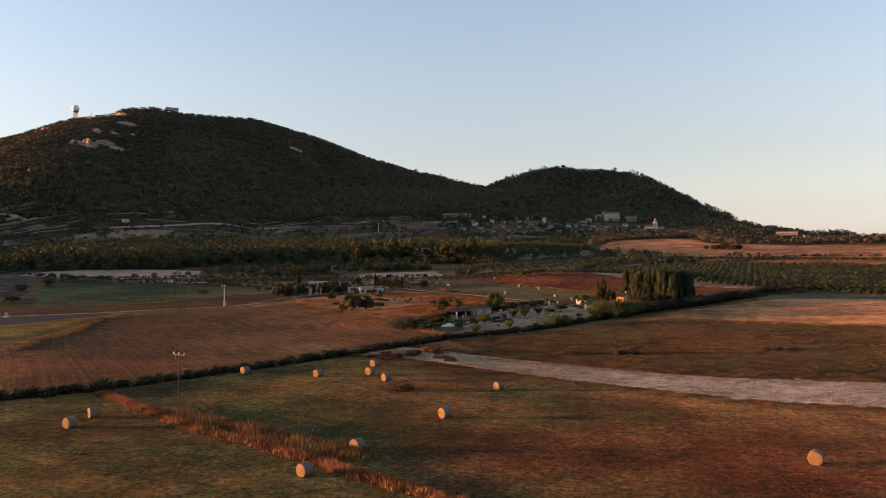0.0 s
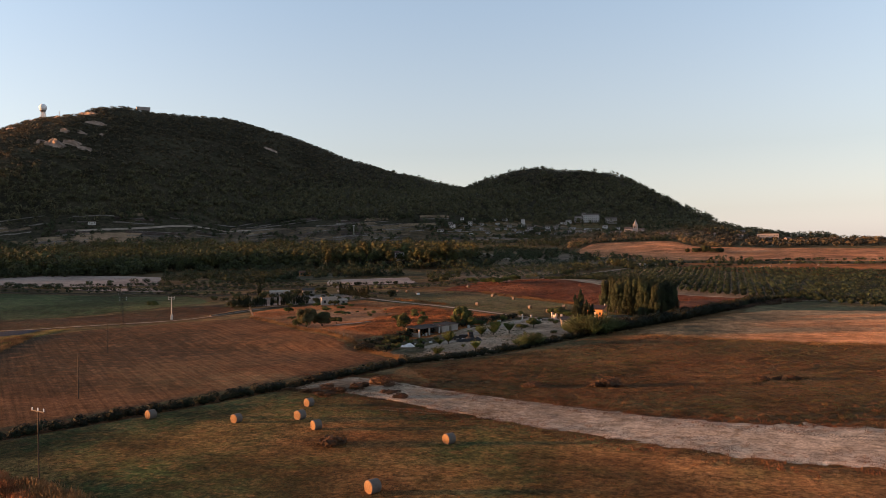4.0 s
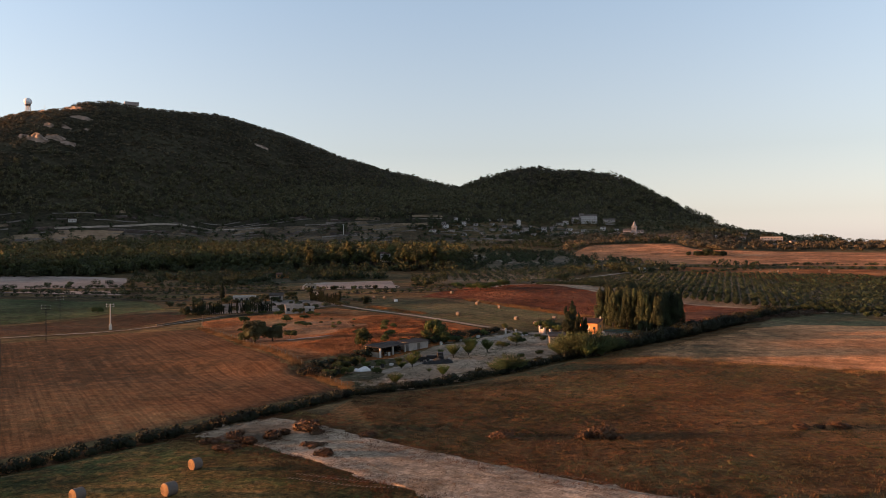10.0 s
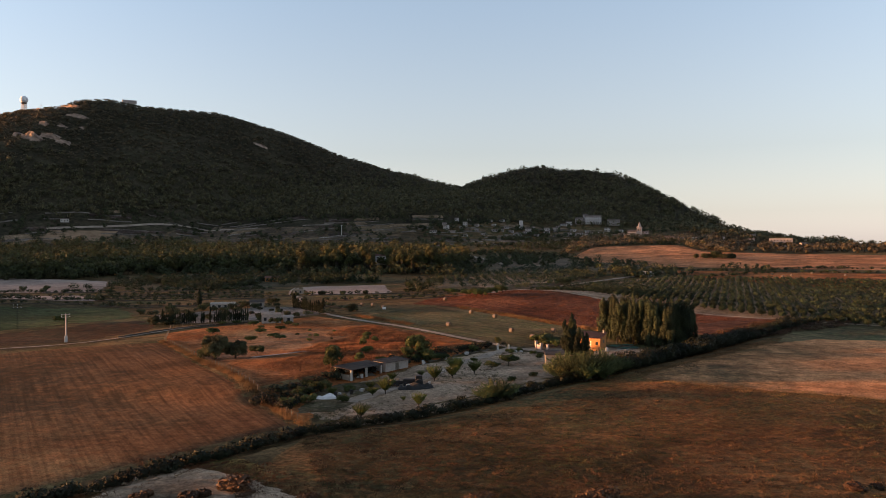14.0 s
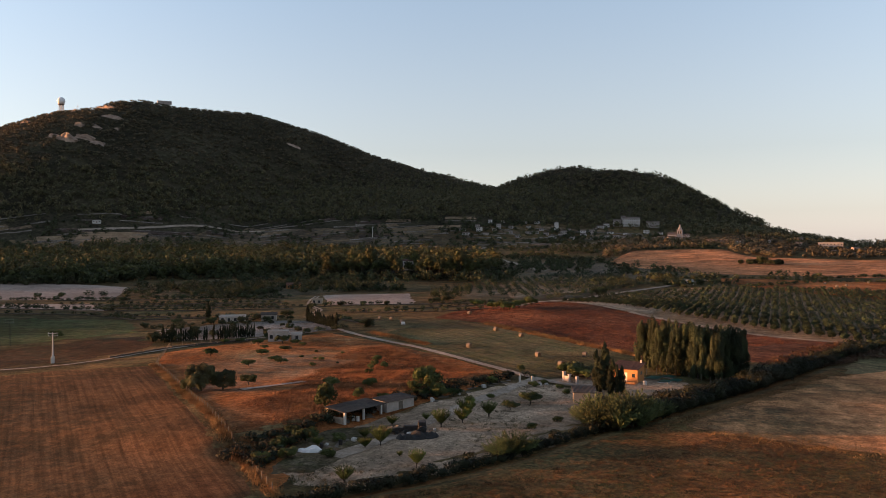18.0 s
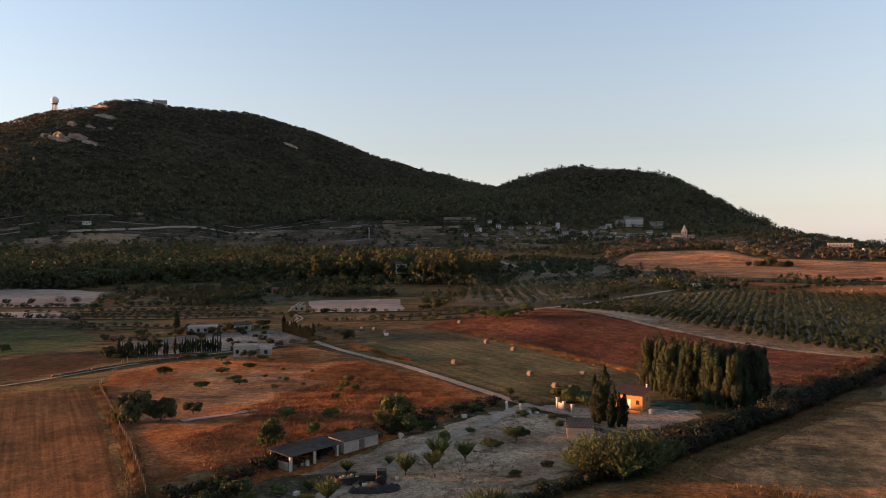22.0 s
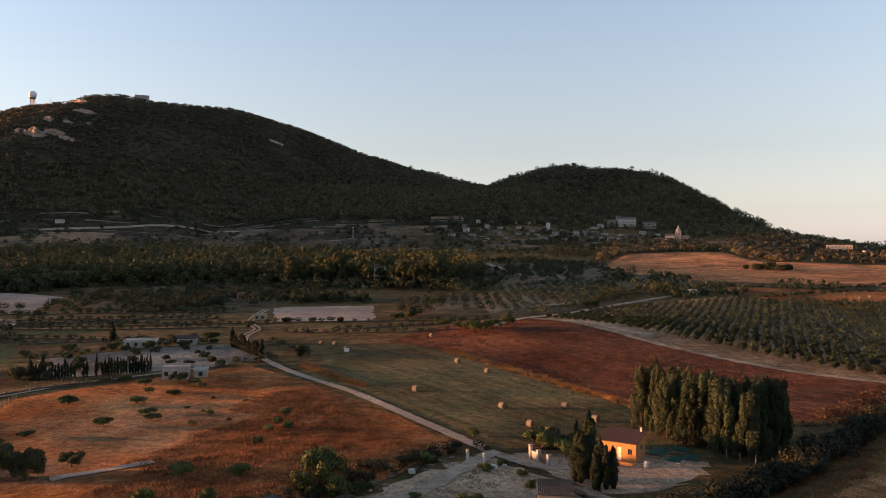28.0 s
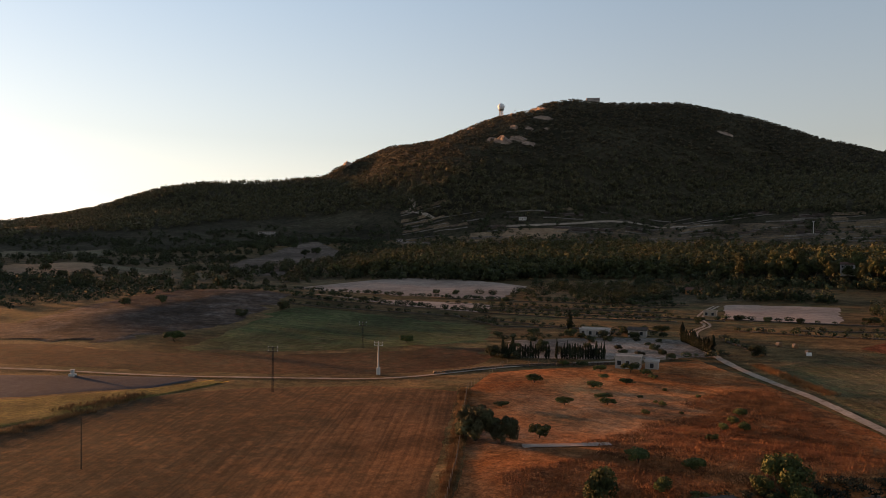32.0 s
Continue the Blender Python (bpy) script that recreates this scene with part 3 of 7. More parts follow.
field("grove_corner", [(-44, 484), (-20, 452), (4, 425)], [(-28, 518), (-8, 510), (14, 470)], M_SAND, 0.16, "pale bare earth at the corner of the olive grove", 5, 1.5)
field("pale_west", [(-422, 425), (-396, 429), (-335, 441), (-276, 462)], [(-434, 523), (-400, 545), (-350, 545), (-319, 537)], M_PALE, 0.25, "pale harvested field at the foot of the woods", 8, 0.8)
field("pale_strip", [(-383, 405), (-320, 420), (-262, 446)], [(-336, 389), (-290, 396), (-237, 412)], M_PALE, 0.2, "narrow pale field strip", 8)
field("pale_east", [(-149, 456), (-107, 466)], [(-180, 519), (-131, 536)], M_PALE, 0.2, "pale harvested field beside the lane", 6, 1.0)
field("farm_ground", [(-322, 550), (-284, 488), (-204, 492)], [(-308, 618), (-250, 600), (-166, 562)], M_GARDEN, 0.22, "dark weedy ground under the farm trees", 6, 2.0)
field("grey", [(-225, 170), (-198, 210), (-185, 240), (-189, 254)], [(-275, 185), (-232, 217), (-209, 239), (-191, 255)], M_GREY, 0.12, "blue-grey ploughed field beside the lane", 5)
field("yellow_verge", [(-222, 168), (-197, 209), (-184, 240), (-186, 256)], [(-160, 165), (-167, 203), (-175, 238), (-181, 259)], M_VERGE, 0.11, "yellow-green dry grass between two fields", 4, 0.8)
field("red_band", [(-250, 218), (-168, 283), (-149, 322)], [(-300, 228), (-235, 266), (-169, 345)], M_REDBAND, 0.12, "strip of red-brown dry grass behind the lane", 6, 1.5)
field("green_west", [(-239, 268), (-175, 349)], [(-300, 353), (-205, 383)], M_WESTGREEN, 0.14, "dull green meadow strip", 6, 2.0)
field("west_rise", [(-299, 234), (-265, 260), (-279, 316), (-321, 366)], [(-330, 232), (-341, 265), (-391, 326), (-372, 364)], M_BARE, 0.16, "low reddish rise of bare ground", 6, 3.0)
field("west_meadow", [(-705, 406), (-607, 429), (-520, 443)], [(-568, 366), (-535, 374), (-500, 384)], M_WESTMEADOW, 0.3, "dull green sloping meadow in the west", 8, 2.0)
field("west_slope", [(-607, 468), (-774, 637), (-828, 719)], [(-507, 459), (-522, 525), (-711, 671)], M_WESTBARE, 0.3, "bare brown slope below the western hill", 9, 2.0)
field("west_strip", [(-690, 327), (-697, 403)], [(-589, 303), (-599, 369)], M_STRIP, 0.3, "tan stubble strip on the western slope", 8, 1.5)
field("west_upper_strip", [(-854, 365), (-873, 481)], [(-768, 345), (-789, 451)], M_WESTMEADOW, 0.4, "narrow dry field under the western woods", 10, 1.5)
field("far_gold", [(-15, 779), (38, 706), (144, 686), (280, 670)], [(-35, 822), (-14, 951), (78, 966), (100, 885), (192, 861), (320, 840)], M_GOLD, 0.4, "golden stubble field on a far rise", 12)
field("far_stubble", [(60, 610), (105, 545), (190, 490)], [(40, 672), (137, 655), (260, 640)], M_ORCHARD, 0.3, "brown stubble with scattered bales behind the olive grove", 10)

L = rounded([(-60, 180), (-46, 176), (-30, 166), (-12, 157), (5, 149), (20, 145), (40, 146), (70, 147), (110, 143)])
R = rounded([(-60, 163), (-46, 160), (-30, 149), (-12, 139), (5, 131), (20, 124), (40, 121), (70, 113), (110, 100)])
patch("track_pale", L, R, M_MARL, 0.13, 2.0, "pale dirt track with tyre marks across the fields", "track", 1.1)
L, R = ribbon([(-115, 380), (-104, 368), (-86, 351), (-67, 337), (-51, 321), (-40, 310), (-30, 300), (-22, 292), (-15, 287), (-10, 290)], 2.3)
patch("lane_1", L, R, M_TRACK, 0.18, 2, "pale gravel lane between the fields", "lane", 0.1)
for off in (-1.0, 1.0):
    L, R = ribbon([(-177, 507), (-168, 478), (-156, 450), (-143, 436), (-141, 420), (-134, 406), (-124, 392), (-114, 379)], 1.1, off)
    patch("lane_wheel_strip", L, R, M_TRACK, 0.2, 1.5, "pale wheel strip of the winding lane", "lane", 0.1)
# tyre marks on the bare track
RUTS = [[(-60, 174), (-40, 167), (-20, 155), (4, 145), (40, 137)], [(-36, 158), (-26, 159), (-18, 155), (-17, 149), (-24, 145), (-36, 147)], [(-14, 152), (-6, 153), (2, 150), (4, 144), (-2, 140), (-12, 141)],
        [(-12, 150), (-5, 151), (0, 148), (1, 144), (-3, 142)], [(8, 147), (14, 146), (18, 141), (16, 136), (10, 134)], [(30, 138), (52, 137), (70, 131), (100, 124)], [(-44, 171), (-36, 160), (-26, 150)]]
for k, path in enumerate(RUTS):
    for off in (-0.9, 0.9):
        c = rounded(path, 3)
        d = np.gradient(c, axis=0)
        d /= np.hypot(*d.T)[:, None]
        c = c + np.stack([-d[:, 1], d[:, 0]], 1) * off
        c = along(c, int(length(c) / 0.5))
        d = np.gradient(c, axis=0)
        d /= np.hypot(*d.T)[:, None]
        q = np.stack([-d[:, 1], d[:, 0]], 1) * 0.24
        C = np.stack([c - q - d * 0.1, c + q + d * 0.02, c + q + d * 0.16, c - q + d * 0.06], 1).reshape(-1, 2)
        V = np.column_stack([C, ground(C[:, 0], C[:, 1]) + 0.16 + 0.006 * k])
        tagged(new("tyre_mark", mesh_np("tyre_mark", V, np.arange(len(V)).reshape(-1, 4), [M_RUT])), "curved row of tyre tread marks in the pale earth", "tyre mark", kind="structure")
L, R = ribbon([(-25, 294), (-29, 280), (-34, 262), (-40, 240), (-47, 222)], 3.2)
patch("drive", L, R, M_TRACK, 0.17, 2, "pale earth drive past the sheds", "track", 0.25)
L, R = ribbon([(-270, 195), (-238, 222), (-196, 251), (-157, 287), (-151, 301), (-143, 319), (-129, 341), (-115, 363)], 1.6)
patch("lane_2", L, R, M_TRACK, 0.18, 3, "pale lane behind the red field", "lane", 0.1)
L, R = ribbon([(-44, 486), (-9, 436), (18, 406), (38, 388), (60, 375), (120, 348)], 3.0)
patch("grove_track", L, R, M_SAND, 0.2, 3, "pale track along the olive grove", "track", 0.4)

# ---- trees ----
used = set()


def put(tmpl, x, y, turn=0.0, size=1.0, tall=1.0, sink=0.05):
    m = Matrix.Translation((x, y, gz(x, y) - sink)) @ Matrix.Rotation(turn, 4, "Z") @ Matrix.Diagonal((size, size, size * tall, 1))
    if tmpl.name in used:
        return copy_thing(tmpl, m)
    used.add(tmpl.name)
    tmpl.matrix_basis = m
    return tmpl


def tree(name, label, category, group, trunk_h, trunk_r, clumps, n, size, material, seed, limbs=4, lean=0.3, up=0.0):
    """A tree with a tapered trunk, limbs into its clumps, and a crown of leaf sprays. clumps: (centre, radii)."""
    r = random.Random(seed)
    thing = tagged(new(name), label, category, group)
    bm = bmesh.new()
    bend = Vector((r.uniform(-lean, lean), r.uniform(-lean, lean), 0))
    top = Vector((0, 0, trunk_h)) + bend
    tube(bm, [(0, 0, -0.2), bend * 0.3 + Vector((0, 0, trunk_h * 0.5)), top], [trunk_r * 1.25, trunk_r * 0.9, trunk_r * 0.65], 7)
    for c, rad in clumps[:limbs]:
        c = Vector(c)
        tube(bm, [top * 0.85, (top + c) / 2 + Vector((0, 0, 0.1)), c], [trunk_r * 0.5, trunk_r * 0.32, trunk_r * 0.12], 5)
    part("trunk", bm, M_BARK, thing)
    V, F = leaf_quads(np.array([c for c, _ in clumps], float), np.array([q for _, q in clumps], float), n, size, seed, up=up, loose=0.6)
    part("crown", mesh_np("crown", V, F, [material]), None, thing)
    return thing


def round_clumps(r, k, height, spread, thick, rad):
    out = []
    for i in range(k):
        t, d = r.uniform(0, 2 * math.pi), spread * math.sqrt(r.random())
        q = rad * r.uniform(0.7, 1.25)
        out.append(((d * math.cos(t), d * math.sin(t), height + thick * r.uniform(-0.5, 0.5) * (1 - 0.5 * d / max(spread, 0.01))), (q, q, q * 0.8)))
    return out


def column_clumps(r, k, low, high, rad):
    out = []
    for i in range(k):
        f = (i + r.random()) / k
        w = rad * (0.35 + 1.3 * f if f < 0.4 else 0.95 * math.sqrt(max(0.03, (1 - f) / 0.6)))
        t = r.uniform(0, 2 * math.pi)
        out.append(((w * 0.4 * math.cos(t), w * 0.4 * math.sin(t), low + (high - low) * f), (w * 0.75, w * 0.75, (high - low) / k * 2.0)))
    return out


def make(kind, seed):
    r = random.Random(seed)
    if kind == "olive":
        return tree("olive_tree", "small grey-green olive tree in a planted grove", "tree", "olive grove trees", 0.6, 0.14, round_clumps(r, 11, 1.35, 0.85, 1.2, 0.62), 85, 0.17, M_OLIVE, seed)
    if kind == "pine":
        return tree("pine_tree", "tall Aleppo pine with a golden-lit rounded crown", "tree", "woodland pines", 6.0, 0.24, dome_clumps(r, 14, 7.6, 2.7, 4.8, 1.6), 210, 0.27, M_PINE, seed, 6)
    if kind == "oak":
        return tree("holm_oak", "dark rounded evergreen oak among dry fields", "tree", "field trees", 1.1, 0.25, round_clumps(r, 16, 2.0, 2.2, 2.8, 1.05), 140, 0.21, M_DARKWOOD, seed)
    if kind == "poplar":
        return tree("poplar_tree", "tall slender poplar in a dense row", "tree", "poplar row", 3.0, 0.22, poplar_clumps(r, 38, 13.9, 3.0), 340, 0.155, M_POPLAR, seed, 8, up=3.0)
    if kind == "cypress":
        return tree("cypress_tree", "dark narrow cypress with dense upright foliage", "tree", "cypresses", 1.0, 0.16, column_clumps(r, 20, 0.3, 8.0, 1.4), 420, 0.12, M_CYPRESS, seed, 3, up=2.0)
    if kind == "young_cypress":
        return tree("cypress_tree", "slim young cypress in a clipped row", "tree", "cypresses", 0.4, 0.07, column_clumps(r, 10, 0.1, 3.6, 0.62), 130, 0.1, M_CYPRESS, seed, 2, up=2.0)
    if kind == "fruit":
        return tree("fruit_tree", "small green fruit tree with a spreading crown", "tree", "orchard trees", 0.6, 0.1, round_clumps(r, 22, 1.5, 1.5, 1.2, 0.5), 150, 0.1, M_FRUIT, seed, 5)
    if kind == "carob":
        return tree("carob_tree", "broad dark carob tree at the field edge", "tree", "field trees", 2.0, 0.35, round_clumps(r, 48, 3.0, 3.3, 4.8, 1.0), 330, 0.14, M_DARKWOOD, seed, 7)
    if kind == "shrub":
        return tree("shrub", "rounded yellow-green shrub in dry grass", "shrub", "shrubs", 0.4, 0.06, round_clumps(r, 14, 0.85, 0.8, 1.1, 0.42), 190, 0.075, M_SHRUB, seed, 4)
    if kind == "vase":
        return fan("young_fruit_tree", "young bright green fruit tree with upright shoots", "tree", "yard fruit trees", 110, 40, 2.0, 0.95, 0.11, M_VASE, seed, 0.0, 0.07, 0.45)
    if kind == "cane":
        return fan("cane_clump", "tall feathery yellow-green cane clump beside the ditch", "cane", "ditch canes", 130, 60, 3.9, 0.85, 0.17, M_CANE, seed, 0.35, 0.12, 0.1)
    if kind == "drybush":
        return tree("dry_bush", "low reddish-brown dry bush on bare earth", "shrub", "dry bushes", 0.25, 0.05, round_clumps(r, 9, 0.4, 1.1, 0.5, 0.62), 130, 0.13, M_DRYBUSH, seed, 4)
    if kind == "bush":
        return tree("bush", "dark green bush in dry grass", "shrub", "field bushes", 0.3, 0.06, round_clumps(r, 8, 0.6, 1.0, 0.7, 0.7), 150, 0.17, M_BRAMBLE, seed, 4)


def dome_clumps(r, k, low, wide, tall, rad):
    """Lobes over a dome: a full crown with a rounded top."""
    out = [((0, 0, low + tall * 0.3), (wide * 0.7, wide * 0.7, tall * 0.45))]
    for i in range(k - 1):
        t, f = i * 2.4 + r.uniform(-0.4, 0.4), (i + 0.5) / (k - 1)
        d, q = wide * math.sqrt(1 - 0.85 * f), rad * r.uniform(0.8, 1.2)
        out.append(((d * math.cos(t), d * math.sin(t), low - 0.4 + tall * f * r.uniform(0.75, 1.05)), (q, q, q * 0.8)))
    return out


def poplar_clumps(r, k, high, rad):
    """Narrow upright plumes from the foot to a ragged top."""
    out = []
    for i in range(k):
        f = (i + 0.5) / k
        t, d = i * 2.4 + r.uniform(-0.3, 0.3), rad * (0.3 + 0.65 * math.sqrt(r.random())) * (1 - 0.62 * f)
        tall = r.uniform(1.6, 2.6) * (1 - 0.2 * f)
        out.append(((d * math.cos(t), d * math.sin(t), 1.3 + (high - 3.0) * f + r.uniform(-0.5, 0.5)), (r.uniform(0.55, 0.85), r.uniform(0.55, 0.85), tall)))
    return out


def shoots(k, leaves, long, spread, size, seed, droop=0.0, low=0.4):
    """Leafy shoots fanning up from one stool."""
    r = np.random.default_rng(seed)
    t, lean = r.uniform(0, 2 * math.pi, k), spread * np.sqrt(r.random(k))
    d = np.column_stack([np.cos(t) * lean, np.sin(t) * lean, np.ones(k)])
    d /= np.linalg.norm(d, axis=1, keepdims=True)
    f = r.uniform(0.2, 1.0, (k, leaves, 1))
    q = long * r.uniform(0.7, 1.1, (k, 1, 1)) * f
    P = d[:, None] * q
    out = d[:, None] * (1, 1, 0)
    P = P + out * droop * f ** 2 * long - np.array((0, 0, 1)) * droop * 0.6 * f ** 3 * long * np.linalg.norm(out, axis=2, keepdims=True)
    P = P.reshape(-1, 3) + (0, 0, low)
    a = np.repeat(d, leaves, 0) + r.normal(0, 0.45, P.shape) - np.array((0, 0, droop))
    a /= np.linalg.norm(a, axis=1, keepdims=True)
    b = np.cross(a, r.normal(size=P.shape))
    b /= np.linalg.norm(b, axis=1, keepdims=True)
    s = size * r.uniform(0.7, 1.3, (len(P), 1))
    V = np.stack([P - b * s * 0.28, P + b * s * 0.28, P + a * s * 1.6], 1).reshape(-1, 3)
    return V, np.arange(len(V)).reshape(-1, 3)


def fan(name, label, category, group, k, leaves, long, spread, size, material, seed, droop, stem_r, low):
    thing = tagged(new(name), label, category, group)
    bm = bmesh.new()
    r = random.Random(seed)
    tube(bm, [(0, 0, -0.2), (0, 0, low + 0.15)], [stem_r * 1.2, stem_r], 7)
    for i in range(7):
        t, s = i * 0.9, spread * r.uniform(0.3, 0.8)
        e = Vector((math.cos(t) * s, math.sin(t) * s, 1)).normalized() * long * 0.6
        tube(bm, [(0, 0, low * 0.8), (e.x * 0.5, e.y * 0.5, low + e.z * 0.5), (e.x, e.y, low + e.z)], [stem_r * 0.5, stem_r * 0.3, stem_r * 0.12], 5)
    part("stems", bm, M_BARK, thing)
    V, F = shoots(k, leaves, long, spread, size, seed, droop, low)
    part("crown", mesh_np("crown", V, F, [material]), None, thing)
    return thing


kinds = {}


def plant(kind, x, y, size=1.0, tall=1.0, variants=4):
    t = kinds.setdefault(kind, [])
    k = len(t) if len(t) < variants else random.randrange(variants)
    if k == len(t):
        t.append(make(kind, 100 + 17 * k + len(kind)))
    return put(t[k], x, y, random.uniform(0, 6.28), size, tall)


def stuff(name, parts, material, label, category):
    V, F = join_np(parts)
    return tagged(new(name, mesh_np(name, V, F, [material])), label, category, kind="stuff")


def cloud(spots, radius, tall, n, size, seed, squash=0.8, mid=0.55):
    """Crowns for many far trees at once: spots (k,2)."""
    r = np.random.default_rng(seed)
    k = len(spots)
    s = r.uniform(0.65, 1.35, k)
    z = ground(spots[:, 0], spots[:, 1])
    C = np.column_stack([spots, z + tall * s * mid])
    R = np.column_stack([radius * s, radius * s, tall * s * 0.5 * squash + 0 * s])
    return leaf_quads(C, R, n, size * s, seed, loose=0.25)


# woods on the hills, open where the crags stand
OUTCROPS = [(-874, 1119, 34, 14), (-857, 1138, 28, 10), (-831, 1138, 24, 5), (-906, 1122, 10, 7), (-873, 1188, 18, 6), (-882, 1235, 40, 6), (-938, 1288, 42, 9), (-899, 1177, 15, 8), (-847, 1202, 10, 4),
            (-1014, 1184, 22, 4), (-1019, 1245, 26, 4), (-977, 1257, 22, 5), (-1424, 1196, 40, 12), (-1395, 1270, 26, 6), (-643, 1441, 26, 4)]
N = 60000
pts = np.column_stack([rng.uniform(-1650, 330, N), rng.uniform(300, 1750, N)])
e = 12.0
h0, hx, hy = ground(*pts.T), ground(pts[:, 0] + e, pts[:, 1]), ground(pts[:, 0], pts[:, 1] + e)
slope = np.hypot(hx - h0, hy - h0) / e
# lower edge of the woods, by bearing from the fields
FOOT = [(-1014, 403), (-1033, 470), (-1028, 575), (-1064, 698), (-1040, 862), (-893, 904), (-784, 905), (-740, 946), (-662, 1008), (-589, 1089), (-472, 1128), (-356, 1129), (-247, 1157), (-138, 1184), (-60, 1225), (60, 1222), (120, 1135), (200, 1060)]
foot_a = np.array([math.atan2(x, y - 166) for x, y in FOOT])
foot_r = np.array([math.hypot(x, y - 166) for x, y in FOOT])
bearing, away = np.arctan2(pts[:, 0], pts[:, 1] - 166), np.hypot(pts[:, 0], pts[:, 1] - 166)
keep = (slope > 0.1) & (away > np.interp(bearing, foot_a, foot_r) + rng.normal(0, 12, N)) & (rng.random(N) < 0.4 + 2.2 * slope)
for x, y, w, h in OUTCROPS:
    d = math.hypot(x, y - 166)
    fx, fy = -x / d, (166 - y) / d
    a, b = (pts[:, 0] - x) * fx + (pts[:, 1] - y) * fy, (pts[:, 0] - x) * fy - (pts[:, 1] - y) * fx
    keep &= ~((a > -4) & (a < 13) & (np.abs(b) < w * 0.4))
high = h0 + rng.normal(0, 18, N) > 150
stuff("hill_scrub_woods", [cloud(pts[keep & high], 3.2, 3.8, 24, 0.95, 11)], M_HILLWOOD, "low dark evergreen scrub on the upper hills", "woods")
stuff("hill_woods", [cloud(pts[keep & ~high], 3.7, 7.5, 28, 1.1, 9, 0.95)], M_LITWOOD, "pine and oak woods on the lower slopes, sunlight put into the leaf colour", "woods")

# belt of pines below the hill
def inside(P, poly):
    q = np.array(poly, float)
    c = np.zeros(len(P), bool)
    for (ax, ay), (bx, by) in zip(q, np.roll(q, -1, 0)):
        c ^= ((ay > P[:, 1]) != (by > P[:, 1])) & (P[:, 0] < (bx - ax) * (P[:, 1] - ay) / (by - ay + 1e-9) + ax)
    return c


def crowns(spots, radius, low, tall, lobes, n, size, seed):
    """Full rounded pine crowns on far trunks: each of several lobes; low: height of the crown's foot, tall: of its top."""
    r = np.random.default_rng(seed)
    k = len(spots)
    s = r.uniform(0.65, 1.0, (k, 1)) + 0.42 * (r.random((k, 1)) < 0.3)
    f = (np.arange(lobes)[None] + r.uniform(0.1, 0.9, (k, lobes))) / lobes
    t = np.arange(lobes)[None] * 2.4 + r.uniform(0, 6.3, (k, 1))
    d = radius * s * 0.72 * np.sqrt(1 - 0.9 * f)
    z = ground(spots[:, 0], spots[:, 1])[:, None] + s * (low + (tall - low) * (0.12 + 0.76 * f))
    C = np.stack([spots[:, :1] + d * np.cos(t), spots[:, 1:] + d * np.sin(t), z], 2).reshape(-1, 3)
    q = (radius * s * r.uniform(0.5, 0.72, (k, lobes))).ravel()
    return leaf_quads(C, np.column_stack([q, q, q * 0.8]), n, size, seed, loose=0.16)


def stems(spots, tall, radius, seed):
    """Bare tapering trunks of far trees."""
    r = np.random.default_rng(seed)
    k = len(spots)
    base = np.column_stack([spots, ground(spots[:, 0], spots[:, 1]) - 0.3])
    top = base + np.column_stack([r.normal(0, 0.4, k), r.normal(0, 0.4, k), np.full(k, tall) * r.uniform(0.8, 1.1, k)])
    V = []
    for q in range(4):
        o = np.array([math.cos(q * math.pi / 2), math.sin(q * math.pi / 2), 0])
        V += [base + o * radius, top + o * radius * 0.5]
    V = np.stack(V, 1).reshape(-1, 3)
    F = np.concatenate([np.arange(k)[:, None] * 8 + np.array([2 * q, (2 * q + 2) % 8, (2 * q + 3) % 8, 2 * q + 1]) for q in range(4)])
    return V, F


WOOD = [(-480, 500), (-393, 540), (-359, 560), (-350, 598), (-305, 625), (-275, 645), (-223, 626), (-194, 632), (-165, 636), (-131, 626), (-108, 640), (-115, 720), (-135, 800), (-230, 835), (-330, 850), (-450, 855), (-560, 800), (-590, 700)]
P = rng.uniform((-600, 490), (-100, 860), (4600, 2))
P = P[inside(P, WOOD)]
# keep the trunks apart
order, P2 = {}, []
for p in P:
    c = (int(p[0] // 7.5), int(p[1] // 7.5))
    if c not in order:
        order[c] = 1
        P2.append(p)
P = np.array(P2)
front = (P[:, 1] < 668) & (P[:, 0] > -236)
near = P[front][:80]
for x, y in near:
    plant("pine", x, y, random.uniform(0.8, 1.2), random.uniform(0.9, 1.2), 6)
rest = np.concatenate([P[front][80:], P[~front]])
stuff("pine_woods", [crowns(rest, 5.6, 4.5, 13.0, 4, 64, 0.72, 12)], M_PINE, "belt of tall pine woods at the foot of the hill", "woods")
stuff("pine_trunks", [stems(rest, 8.0, 0.24, 17)], M_BARK, "bare dark trunks inside the pine woods", "woods")
# Near-black leaves put the shade beneath the pine crowns into the colour.
stuff("wood_understorey", [cloud(np.concatenate([rest[::2], near]), 3.0, 5.0, 44, 0.75, 18)], M_BRAMBLE, "undergrowth coloured near-black for the shade inside the pine woods", "woods")
# holm oaks and scrub in front of the pines
P = rng.uniform((-600, 430), (-100, 660), (1500, 2))
P = P[inside(P, [(-560, 470), (-480, 470), (-396, 528), (-352, 546), (-352, 590), (-300, 618), (-270, 635), (-215, 612), (-165, 622), (-125, 612), (-104, 600), (-104, 640), (-200, 650), (-280, 670), (-400, 640), (-600, 620)])]
stuff("wood_edge", [crowns(P, 3.4, 0.4, 6.8, 5, 34, 0.6, 15)], M_DARKWOOD, "dark evergreen oaks along the edge of the pine woods", "woods")

